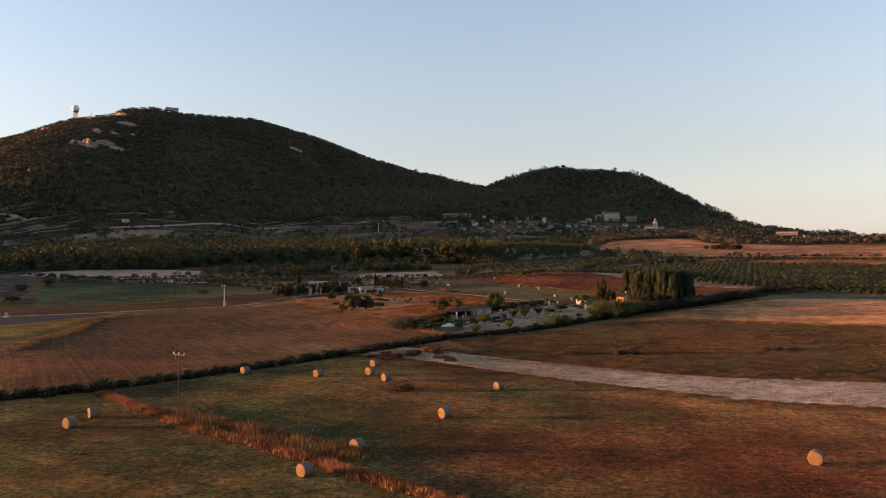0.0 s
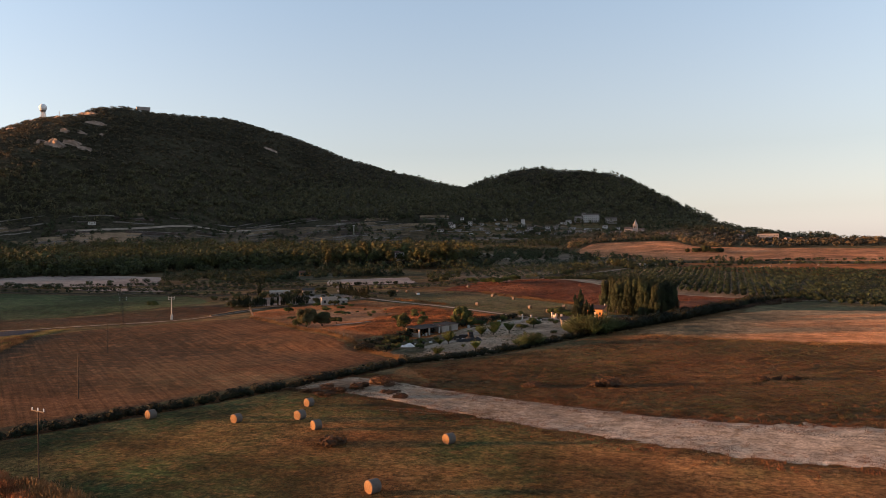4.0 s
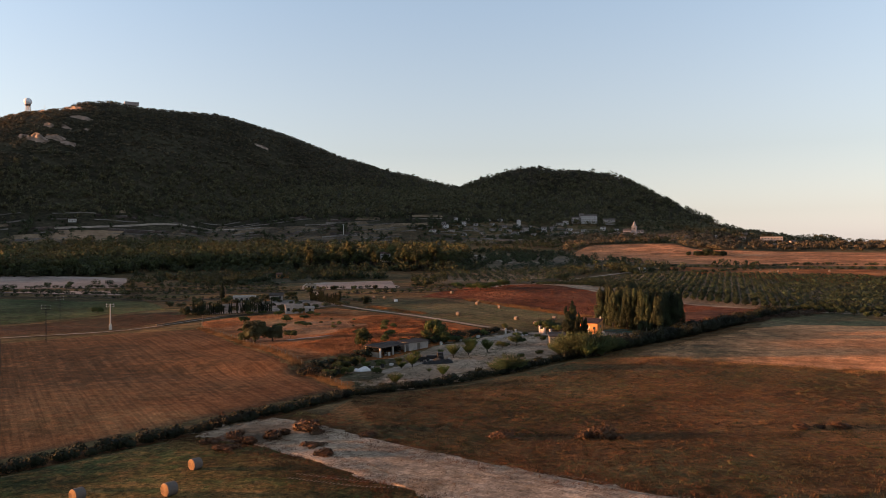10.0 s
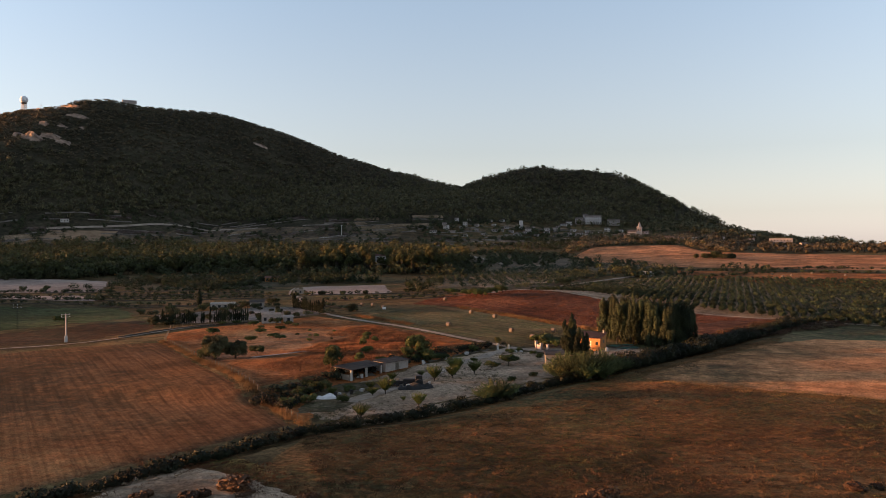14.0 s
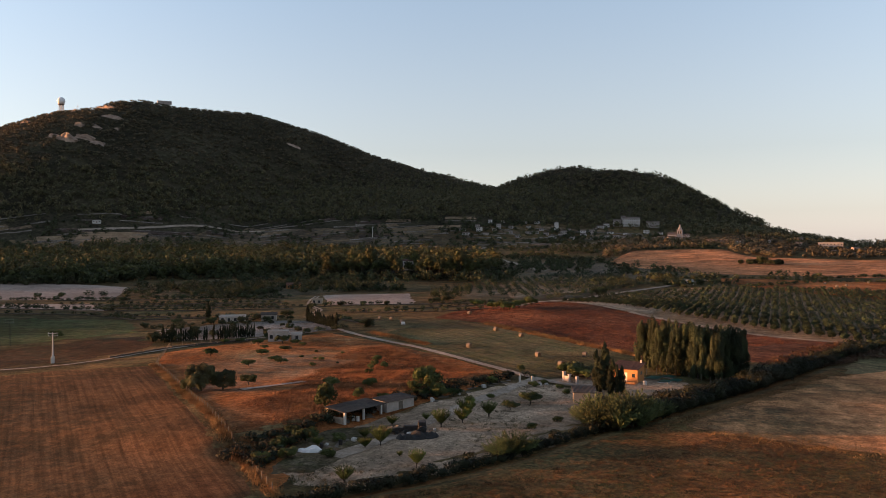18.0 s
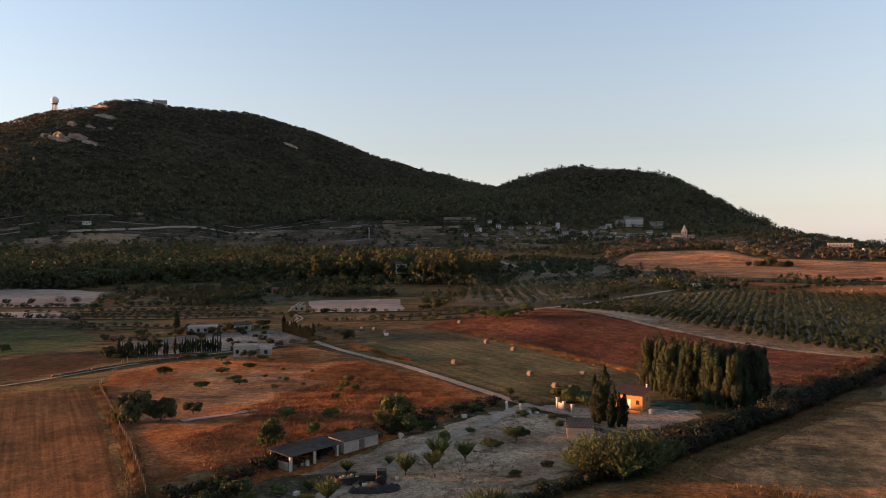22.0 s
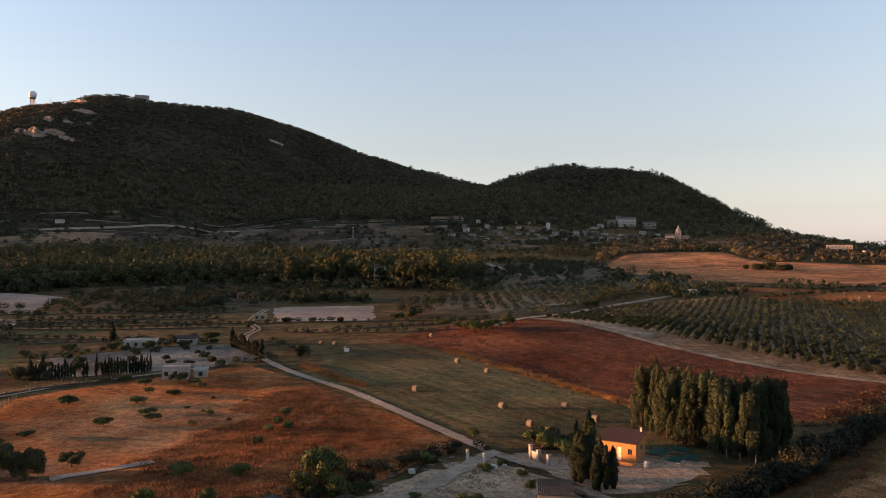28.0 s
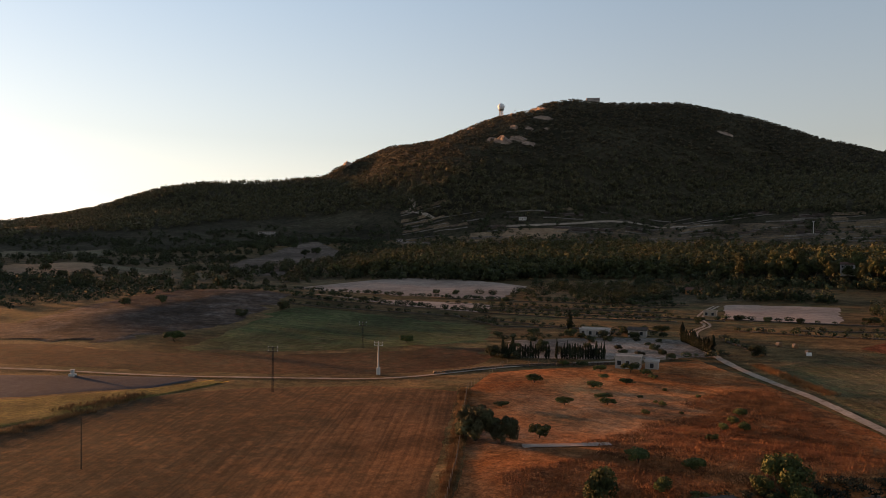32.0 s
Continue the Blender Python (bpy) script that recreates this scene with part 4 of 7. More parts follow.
# olive grove
grove = [(-36, 484), (60, 382), (150, 420), (30, 590)]
count = 0
extra = []
ua, ub = np.array(grove[0], float), np.array(grove[1], float)
ud = (ub - ua) / np.linalg.norm(ub - ua)
vd = np.array([-ud[1], ud[0]])
if vd[1] < 0:
    vd = -vd
for row in range(35):
    for col in range(-5, 50):
        p = ua + ud * (col * 4.45 + random.uniform(-0.3, 0.3)) + vd * (2 + row * 5.7 + random.uniform(-0.3, 0.3))
        if p[1] > 595 - 0.12 * max(0, p[0] - 30) or p[0] < -40 + (p[1] - 486) * 0.4 or p[0] > 200:
            continue
        if count < 290:
            plant("olive", p[0], p[1], random.uniform(1.08, 1.3) * (0.8 if p[0] < -8 else 1.0), 1.0, 6)
            count += 1
        else:
            extra.append(p)
stuff("olive_grove", [cloud(np.array(extra), 1.55, 2.7, 100, 0.27, 13)], M_OLIVE, "far rows of grey-green olive trees", "olive trees")

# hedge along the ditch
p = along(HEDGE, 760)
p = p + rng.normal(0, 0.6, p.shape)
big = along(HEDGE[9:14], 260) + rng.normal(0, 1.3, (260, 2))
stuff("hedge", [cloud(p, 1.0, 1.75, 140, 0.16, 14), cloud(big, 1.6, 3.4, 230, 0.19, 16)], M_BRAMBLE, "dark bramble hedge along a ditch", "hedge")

# ---- materials of things ----
M_PLASTER = plain("ochre_plaster", (0.47, 0.21, 0.075), (0.41, 0.18, 0.064), 1.5)
M_WHITE = plain("whitewash", (0.46, 0.43, 0.385), (0.36, 0.33, 0.295), 1.5)
M_STUCCO = plain("stained_stucco", (0.38, 0.325, 0.28), (0.25, 0.215, 0.185), 0.9)
M_VILLAGE = plain("pale_stone_wall", (0.36, 0.31, 0.28), (0.27, 0.23, 0.21), 0.5)
M_VWHITE = plain("village_whitewash", (0.47, 0.43, 0.4), (0.38, 0.345, 0.32), 0.5)
M_CONCRETE = plain("concrete", (0.42, 0.39, 0.36), (0.33, 0.31, 0.28), 2.0)
M_STONE = plain("rubble_stone", (0.34, 0.27, 0.2), (0.25, 0.2, 0.15), 2.5, bump=0.8, dist=0.06)
M_WALLSTONE = plain("old_wall_stone", (0.1, 0.08, 0.06), (0.065, 0.052, 0.04), 2.0, bump=0.8, dist=0.06)
M_TILE = plain("clay_roof_tile", (0.095, 0.045, 0.03), (0.055, 0.032, 0.024), 2.5, bump=0.6)
M_DARKTILE = plain("old_roof_tile", (0.14, 0.1, 0.08), (0.09, 0.07, 0.058), 0.8)
M_METALSHEET = plain("weathered_sheet_metal", (0.032, 0.026, 0.022), (0.075, 0.056, 0.043), 1.0, 0.85, 0.0, 0.6)
M_DARK = plain("dark_opening", (0.02, 0.02, 0.02), (0.03, 0.028, 0.025), 3)
# Pale colour stands in for the sun's reflection in the glazed door.
M_DOOR = plain("sun_glare_door", (0.85, 0.78, 0.62), (0.8, 0.72, 0.55), 3, 0.4)
M_WOOD = plain("grey_wood", (0.12, 0.095, 0.07), (0.17, 0.14, 0.11), 3)
M_HAY = plain("hay", (0.2, 0.115, 0.055), (0.14, 0.08, 0.038), 5, bump=0.9, dist=0.05)
M_WRAP = plain("net_wrapped_hay", (0.13, 0.105, 0.085), (0.1, 0.08, 0.068), 4, bump=0.8, dist=0.04)
M_GREENSHEET = plain("green_plastic_cover", (0.012, 0.07, 0.05), (0.01, 0.05, 0.035), 2, 0.5)
M_RUBBER = plain("old_rubber", (0.02, 0.02, 0.02), (0.035, 0.033, 0.03), 4)
M_RUST = plain("dark_rusty_iron", (0.035, 0.028, 0.025), (0.022, 0.019, 0.018), 3, 0.7, 0.4)
M_TARP = plain("white_plastic_sheet", (0.7, 0.67, 0.63), (0.55, 0.53, 0.5), 2, 0.5)
M_PORCELAIN = plain("white_insulator", (0.75, 0.73, 0.7), (0.65, 0.63, 0.6), 6, 0.25)
M_ROCK = plain("pale_limestone", (0.36, 0.26, 0.195), (0.19, 0.136, 0.104), 0.12, bump=1.0, dist=1.5)
M_RADOME = plain("white_radome_panel", (0.75, 0.74, 0.73), (0.68, 0.67, 0.66), 0.3, 0.5)
m_glass, nt, b = nodes("window_glass", 0.08)
b.inputs["Base Color"].default_value = (0.03, 0.035, 0.04, 1)
b.inputs["Specular IOR Level"].default_value = 0.6
M_GLASS = m_glass


def tilted(turn):
    return Matrix.Rotation(turn, 4, "Z")


def slab(bm, corners, thick):
    """A flat slab from its upper corners."""
    top = [bm.verts.new(c) for c in corners]
    low = [bm.verts.new((c[0], c[1], c[2] - thick)) for c in corners]
    bm.faces.new(top)
    bm.faces.new(low[::-1])
    n = len(top)
    for i in range(n):
        bm.faces.new((top[i], low[i], low[(i + 1) % n], top[(i + 1) % n]))
    return bm


# ---- hay bales ----
def hay_bale():
    thing = tagged(new("hay_bale"), "round hay bale lying on a mown field", "hay bale", "hay bales")
    bm = bmesh.new()
    r, w = 0.75, 0.62
    prof = [(-w, r * 0.93), (-w * 0.93, r), (-w * 0.3, r * 1.012), (w * 0.3, r * 1.012), (w * 0.93, r), (w, r * 0.93)]
    rings = [[bm.verts.new((x, q * math.cos(t) * (1 + 0.012 * math.sin(3 * t)), r + q * math.sin(t) * (0.985 if math.sin(t) < -0.8 else 1))) for t in np.linspace(0, 2 * math.pi, 28, endpoint=False)] for x, q in prof]
    for a, b in zip(rings, rings[1:]):
        for i in range(28):
            bm.faces.new((a[i], a[(i + 1) % 28], b[(i + 1) % 28], b[i]))
    part("wrapped_side", bm, M_WRAP, thing, "net-wrapped curved side")
    for s in (-1, 1):
        bm = bmesh.new()
        rad = [0.93, 0.78, 0.74, 0.56, 0.52, 0.33, 0.29, 0.1]
        dep = [0, 0.02, -0.015, 0.02, -0.015, 0.02, -0.015, 0.01]
        rr = [[bm.verts.new((s * (w + d), r * q * math.cos(t), r + r * q * math.sin(t))) for t in np.linspace(0, 2 * math.pi, 28, endpoint=False)] for q, d in zip(rad, dep)]
        for a, b in zip(rr, rr[1:]):
            for i in range(28):
                f = (a[i], a[(i + 1) % 28], b[(i + 1) % 28], b[i])
                bm.faces.new(f if s > 0 else f[::-1])
        bm.faces.new(rr[-1] if s > 0 else rr[-1][::-1])
        part("rolled_end", bm, M_HAY, thing, "golden rolled hay end")
    return thing


bale = hay_bale()
for k, (x, y) in enumerate([(-21, 127), (-25, 105), (-42, 132), (-47, 138), (-49.5, 148), (-56, 134.5), (-71, 135), (-31, 86), (-33, 75.5), (19, 90), (-74, 96), (-73, 90),
                            (-52, 340), (-40, 367), (-51, 379), (-29, 328), (-16, 331), (-9, 321), (-98, 402), (-91, 394), (-103, 402), (-21, 314), (-70, 420), (-120, 430),
                            (108, 629), (110, 608), (100, 578), (117, 616), (135, 640), (150, 620)]):
    put(bale, x, y, radians((62 if y < 300 else -28) + random.uniform(-14, 14)), random.uniform(0.97, 1.05))

# ---- sheets of dry grass ----
def blades(P, h, w, n, spread, seed):
    """n upright blades round each spot P (k,2)."""
    r = np.random.default_rng(seed)
    k = len(P)
    Q = np.repeat(P, n, 0) + r.normal(0, spread, (k * n, 2))
    z = ground(Q[:, 0], Q[:, 1])
    hh = h * np.repeat(r.uniform(0.55, 1.25, k), n) * r.uniform(0.6, 1.2, k * n)
    t = r.uniform(0, 2 * math.pi, k * n)
    a = np.column_stack([np.cos(t), np.sin(t), 0 * t]) * (w * r.uniform(0.6, 1.4, k * n))[:, None]
    base = np.column_stack([Q, z - 0.03])
    top = base + np.column_stack([r.normal(0, 0.3, k * n) * hh, r.normal(0, 0.3, k * n) * hh, hh])
    V = np.stack([base - a * 1.2, base + a * 1.2, top], 1).reshape(-1, 3)
    return V, np.arange(len(V)).reshape(-1, 3)


def scatter(n, quad, seed):
    r = np.random.default_rng(seed)
    u, v = r.random(n)[:, None], r.random(n)[:, None]
    a, b, c, d = [np.array(p, float) for p in quad]
    return (a * (1 - u) + b * u) * (1 - v) + (d * (1 - u) + c * u) * v


def strip(n, path, width, seed):
    r = np.random.default_rng(seed)
    p = along(path, n)
    return p + r.normal(0, width / 2, p.shape)


def above_hedge(P):
    hx = np.interp(P[:, 1], [q[1] for q in HEDGE], [q[0] for q in HEDGE])
    return P[:, 0] > hx + 1.5


P = scatter(22000, [(-46, 196), (-24, 155), (100, 138), (110, 330)], 21)
P = P[P[:, 1] > np.interp(P[:, 0], [-46, -30, -12, 5, 20, 40, 70, 110], [176, 166, 157, 150, 145, 144, 140, 130]) + rng.normal(0, 1.5, len(P))]
P = P[above_hedge(P) & (P[:, 1] < np.interp(P[:, 0], [-60, 5, 12, 30, 55, 120], [400, 258, 248, 242, 237, 230]))]
patchy = wave(P[:, 0] * 4, P[:, 1] * 4) + rng.normal(0, 0.5, len(P)) > 0.0
stuff("pasture_tufts", [blades(P[patchy], 0.28, 0.055, 18, 0.3, 22)], M_WEED, "brownish-red dry weeds in the rough pasture", "dry grass")
stuff("pasture_weeds", [blades(P[~patchy], 0.26, 0.055, 17, 0.3, 23)], M_MEADOWTUFT, "brownish-green weeds in the rough pasture", "weeds")
P = scatter(11000, [(-100, 95), (-30, 60), (70, 40), (60, 130)], 24)
P = np.concatenate([P, scatter(6000, [(-95, 105), (-60, 165), (-20, 150), (-20, 60)], 25)])
P = P[above_hedge(P)]
reddish = np.hypot(P[:, 0] - 14, (P[:, 1] - 92) * 1.2) + rng.normal(0, 7, len(P)) < 30
stuff("hay_field_grass", [blades(P[~reddish], 0.18, 0.045, 14, 0.5, 26)], M_MEADOWTUFT, "short dry and green grass of the hay field", "grass")
stuff("hay_field_red_grass", [blades(P[reddish], 0.2, 0.045, 14, 0.5, 27)], M_REDGRASS, "short rust-red dry grass of the hay field", "grass")
P = scatter(17000, [(-92, 116), (-47, 203), (-128, 289), (-176, 225)], 28)
stuff("stubble_stalks", [blades(P[inside(P, HEDGE[1:7] + [(-66, 222), (-128, 289), (-152, 281), (-172, 256), (-174, 236), (-144, 152)])], 0.15, 0.05, 10, 0.55, 30)], leaf("stubble_stalks", (0.085, 0.039, 0.018), (0.12, 0.058, 0.026), (0.075, 0.045, 0.021)), "short reddish-brown stubble of the harvested field", "stubble")
verges = [blades(strip(900, [(-85, 112), (-70, 102), (-55, 92), (-45, 87), (-38, 83), (-28, 77), (-15, 70)], 0.8, 31), 0.6, 0.07, 40, 0.4, 32),
          blades(strip(420, [(-47, 203), (-66, 223), (-86, 246), (-129, 291)], 1.0, 35), 0.65, 0.035, 46, 0.5, 36)]
stuff("red_verge", verges[:1], M_ORCHARDGRASS, "strip of tall rust-red dry grass across the hay field", "dry grass")
stuff("golden_verges", [verges[1], blades(strip(520, [(-65, 101), (-56, 96), (-46, 91), (-39, 88), (-30, 83)], 1.6, 33), 0.8, 0.06, 30, 0.6, 34),
                        blades(strip(300, [(-94, 368), (-70, 346), (-66, 343)], 1.4, 37), 0.8, 0.05, 20, 0.5, 38),
                        blades(strip(420, [(0, 336), (-18, 355), (-36, 375), (-59, 397)], 2.0, 39), 0.8, 0.06, 20, 0.6, 40),
                        blades(strip(500, [(12, 250), (32, 244), (55, 239), (90, 235)], 3.0, 41), 0.4, 0.05, 20, 0.8, 42),
                        blades(strip(350, [(-176, 216), (-178, 235), (-160, 196), (-144, 156)], 2.5, 43), 0.8, 0.06, 20, 0.7, 44)],
      M_DRYGRASS, "tall golden dry grass along the field edges", "dry grass")
stuff("field_edge_grass", [blades(strip(800, [(6, 253), (10, 259), (27, 287), (44, 315)], 6.0, 57), 0.4, 0.05, 14, 0.8, 58)], leaf("edge_grass", (0.1, 0.06, 0.028), (0.15, 0.09, 0.04)), "brown dry grass at the edge of the golden field", "dry grass")
P = scatter(12000, [(-60, 232), (-34, 292), (-84, 345), (-128, 292)], 45)
red = (wave(P[:, 0] * 5 + 9, P[:, 1] * 5) + 0.06 * (P[:, 0] + 76)) > -0.1
stuff("orchard_grass", [blades(P[red], 0.45, 0.05, 14, 0.6, 46)], M_ORCHARDGRASS, "tall rust-red dry grass in the orchard", "dry grass")
stuff("fallow_weeds", [blades(scatter(5000, [(-80, 420), (0, 342), (50, 372), (-42, 474)], 47), 0.45, 0.08, 10, 0.6, 48)], leaf("fallow_weed_leaves", (0.08, 0.026, 0.013), (0.12, 0.042, 0.02)), "dark red weeds on the fallow field", "weeds")
stuff("meadow_grass", [blades(scatter(7000, [(-90, 366), (-22, 298), (0, 332), (-78, 408)], 49), 0.22, 0.06, 9, 0.5, 50)], leaf("meadow_blades", (0.045, 0.052, 0.019), (0.075, 0.073, 0.028)), "short green grass of the meadow", "grass")

edge = [(-60, 180), (-46, 176), (-30, 164), (-12, 156), (5, 149), (20, 144), (40, 144), (70, 140)]
low = [(-60, 164), (-46, 160), (-30, 149), (-12, 140), (5, 132), (20, 125), (40, 125), (70, 121)]
stuff("track_weeds", [blades(strip(3200, edge, 5.0, 51), 0.28, 0.06, 12, 0.35, 52), blades(strip(4200, low, 6.0, 53), 0.26, 0.06, 12, 0.35, 54), blades(strip(1500, [(a[0], (a[1] + b[1]) / 2) for a, b in zip(edge, low)], 9.0, 55), 0.2, 0.05, 8, 0.6, 56)],
      M_REDGRASS, "reddish weeds along and across the pale track", "weeds")

P = scatter(2600, [(-53, 212), (-27, 292), (2, 268), (-44, 207)], 61)
P = P[wave(P[:, 0] * 6, P[:, 1] * 6) + rng.normal(0, 0.4, len(P)) > 0.25]
stuff("yard_weeds", [blades(P, 0.3, 0.06, 14, 0.3, 62)], M_MEADOWTUFT, "brown and green weeds in the bare yard", "weeds")

# ---- single trees and shrubs ----
for x, y, s in [(-95, 260, 1.0), (-90.5, 262, 0.75), (-98.5, 260.5, 0.55)]:
    plant("carob", x, y, s, 1.12, 2)
for x, y, s in [(-65.5, 265, 1.15), (-88, 269, 1.15), (-122, 308, 1.15), (-102, 294, 0.95), (-96, 301, 0.75), (-108, 313, 0.85), (-100, 305, 0.8), (-110, 283, 0.85),
                (-105, 322, 0.75), (-113, 324, 0.7)]:
    plant("fruit", x, y, s * 1.1, random.uniform(0.7, 0.85), 4)
for x, y, s in [(-32, 247, 1.15), (-35, 243, 1.2), (-44, 242, 0.8), (-46, 233, 0.75), (-42, 230, 0.95), (-44, 228, 0.9), (-52, 227, 0.8), (-28, 252, 0.8), (-32, 250.5, 1.0), (-39, 247, 0.7), (-41, 211.5, 0.8), (-33, 221, 0.7), (-37, 225, 0.5)]:
    plant("vase", x, y, s * 1.15, random.uniform(0.85, 1.05), 4)
for x, y, s in [(-25, 259, 1.0), (-22, 265, 1.05), (-17, 299, 1.5), (-13, 297.5, 1.1), (-55, 229, 1.1), (-57, 224, 1.0), (-42, 267, 0.9), (-39, 268.5, 1.0), (-45, 265, 0.9)]:
    plant("fruit", x, y, s, 1.0, 4)
for x, y, s in [(-66, 301, 0.9), (-65, 287, 0.8), (-70, 305, 1.0), (-86, 300, 0.7), (-31, 269, 0.8), (-34, 262, 0.7), (-19, 246, 0.8), (-15, 252, 0.9), (-54, 220, 1.2), (-50, 231, 0.9), (-57, 217, 1.3),
                (-24, 284, 0.8), (-58, 268, 1.0), (-56, 256, 0.9), (-51, 257, 1.0), (-26, 296, 0.8), (-34, 286, 0.9), (-48, 222, 0.8), (-59, 232, 1.2), (-22, 288, 0.7), (-18, 283, 0.8), (-16, 278, 0.9),
                (-87, 308, 0.6), (-90, 310, 0.5), (-95, 312, 0.6), (-69, 299, 0.7), (-72, 312, 0.8), (-81, 305, 0.4), (-86, 321, 0.5), (-95, 322, 0.6)]:
    plant("shrub", x, y, s * 1.25, random.uniform(0.8, 1.1), 4)
for x, y, s in [(-59, 246, 1.9), (-45, 269, 2.2), (-30, 304, 1.1), (-47, 266, 1.5), (-42, 266, 1.4)]:
    tagged(plant("shrub", x, y, s * 1.1, 1.35), "olive-brown wild olive bush at the terrace edge")
for x, y, s in [(-20, 231, 0.85), (-22, 229.5, 0.7), (-18.5, 232.5, 0.75), (-9, 250.5, 0.95), (-6.5, 250, 1.05), (-4, 250.5, 1.1), (-1.5, 252.5, 1.1), (1, 254, 1.0), (-8, 254, 0.95), (-5, 254.5, 1.1), (-2, 256.5, 1.1), (1.5, 258, 0.95), (-10.5, 253, 0.75), (4, 260, 0.8), (-3.5, 248.6, 0.8), (0, 250.6, 0.8)]:
    plant("cane", x, y, s * 1.25, random.uniform(0.95, 1.2), 4)
for x, y, s in [(0.5, 174, 1.7), (-1.6, 173, 1.3), (2.0, 173, 1.0), (-49, 161, 1.2), (-46, 165, 1.25), (-43.5, 170, 1.1), (-39, 161, 1.0), (-52, 164, 1.0), (-41, 168, 0.9), (-36, 157, 0.7), (-50, 157, 1.0), (-54, 160, 0.9), (-33, 168, 0.6), (-12, 170, 0.7), (-13.5, 171, 0.8), (30, 185, 0.9), (33, 186, 0.8), (36, 186.5, 0.7), (-37, 124, 0.9), (-36, 124.6, 0.7)]:
    plant("drybush", x, y, s, random.uniform(0.75, 0.95), 4)
for x, y, s in [(-88, 114, 1.2), (-92, 108, 1.0)]:
    plant("bush", x, y, s, 1.0, 4)
for x, y, s in [(-17, 300.5, 1.0), (-13, 301, 0.75), (-288, 320, 0.9), (-334, 306, 1.0), (-291, 341, 1.1), (-295, 388, 1.1), (-327, 465, 0.8), (-314, 468, 0.8), (-264, 455, 1.0), (-101, 382, 0.95),
                (-26, 545, 1.6), (-23, 547, 1.3), (23, 593, 1.0), (-617, 339, 1.7), (-699, 464, 1.9), (-563, 426, 1.9), (-408, 374, 1.8), (-590, 527, 1.9), (-704, 636, 2.0), (-650, 635, 1.9), (-700, 619, 1.9), (-675, 532, 1.8), (-532, 335, 1.9), (-562, 334, 1.8), (-761, 604, 2.2), (-768, 648, 2.2), (-342, 293, 1.3),
                (-106, 487, 0.6), (-121, 462, 0.6), (-132, 460, 0.6), (-143, 458, 0.7), (-100, 478, 1.1), (-97, 484, 1.0), (-150, 440, 0.8),
                (86, 801, 1.5), (90, 806, 1.7), (95, 800, 1.9), (102, 796, 1.9), (108, 800, 1.6), (78, 805, 1.1), (97, 812, 1.7)]:
    plant("oak", x, y, s, 1.0, 4)
for x, y, s in [(-55, 429, 0.9), (-58, 431, 1.0), (-52, 436, 0.9), (-63, 435, 0.8), (-48, 446, 0.8), (-51, 461, 0.8), (-72, 444, 0.8), (-253, 276, 0.9), (-195, 330, 0.7), (-145, 404, 0.9)]:
    tagged(plant("fruit", x, y, s * 1.7, 1.1), "golden-green almond tree at the field corner")
for x, y, s in [(2, 321, 0.9), (6, 316, 0.95), (10.5, 312, 0.95), (14.5, 309, 0.95), (18, 308.5, 0.9), (22, 306, 0.85), (0, 319, 0.98), (3, 317, 0.95), (4.5, 312, 1.0), (8, 312, 1.03), (8, 308, 0.98), (11, 308, 1.05), (13, 304, 0.98), (15.5, 306, 1.0), (17, 301.5, 0.92), (19, 306, 0.98), (21.5, 310, 0.95), (24, 315, 0.9), (20, 301, 0.45), (12, 313, 1.0)]:
    plant("poplar", x, y, s, random.uniform(0.95, 1.05), 5)
for x, y, s in [(-9.8, 282.6, 1.05), (-8.0, 284.4, 1.2), (-8.8, 282.0, 0.95), (-6.2, 280.2, 0.85), (-5.2, 279.8, 0.82), (-4.2, 280.4, 0.78), (-6.8, 279.5, 0.75)]:
    plant("cypress", x, y, s, random.uniform(0.95, 1.1), 4)

# ---- small ochre house ----
def window_part(parent, cx, cz, w, h, y, turn_side=None):
    """A framed window on a wall facing -y at that y."""
    bm = bmesh.new()
    for lo, hi in (((cx - w / 2 - 0.07, y - 0.05, cz - h / 2 - 0.07), (cx - w / 2, y + 0.08, cz + h / 2 + 0.07)),
                   ((cx + w / 2, y - 0.05, cz - h / 2 - 0.07), (cx + w / 2 + 0.07, y + 0.08, cz + h / 2 + 0.07)),
                   ((cx - w / 2, y - 0.05, cz + h / 2), (cx + w / 2, y + 0.08, cz + h / 2 + 0.07)),
                   ((cx - w / 2 - 0.1, y - 0.12, cz - h / 2 - 0.09), (cx + w / 2 + 0.1, y + 0.08, cz - h / 2))):
        box(bm, lo, hi)
    win = part("window", bm, M_WOOD, parent)
    bm = bmesh.new()
    box(bm, (cx - w / 2, y + 0.01, cz - h / 2), (cx + w / 2, y + 0.04, cz + h / 2))
    part("pane", bm, M_GLASS, win)
    return win


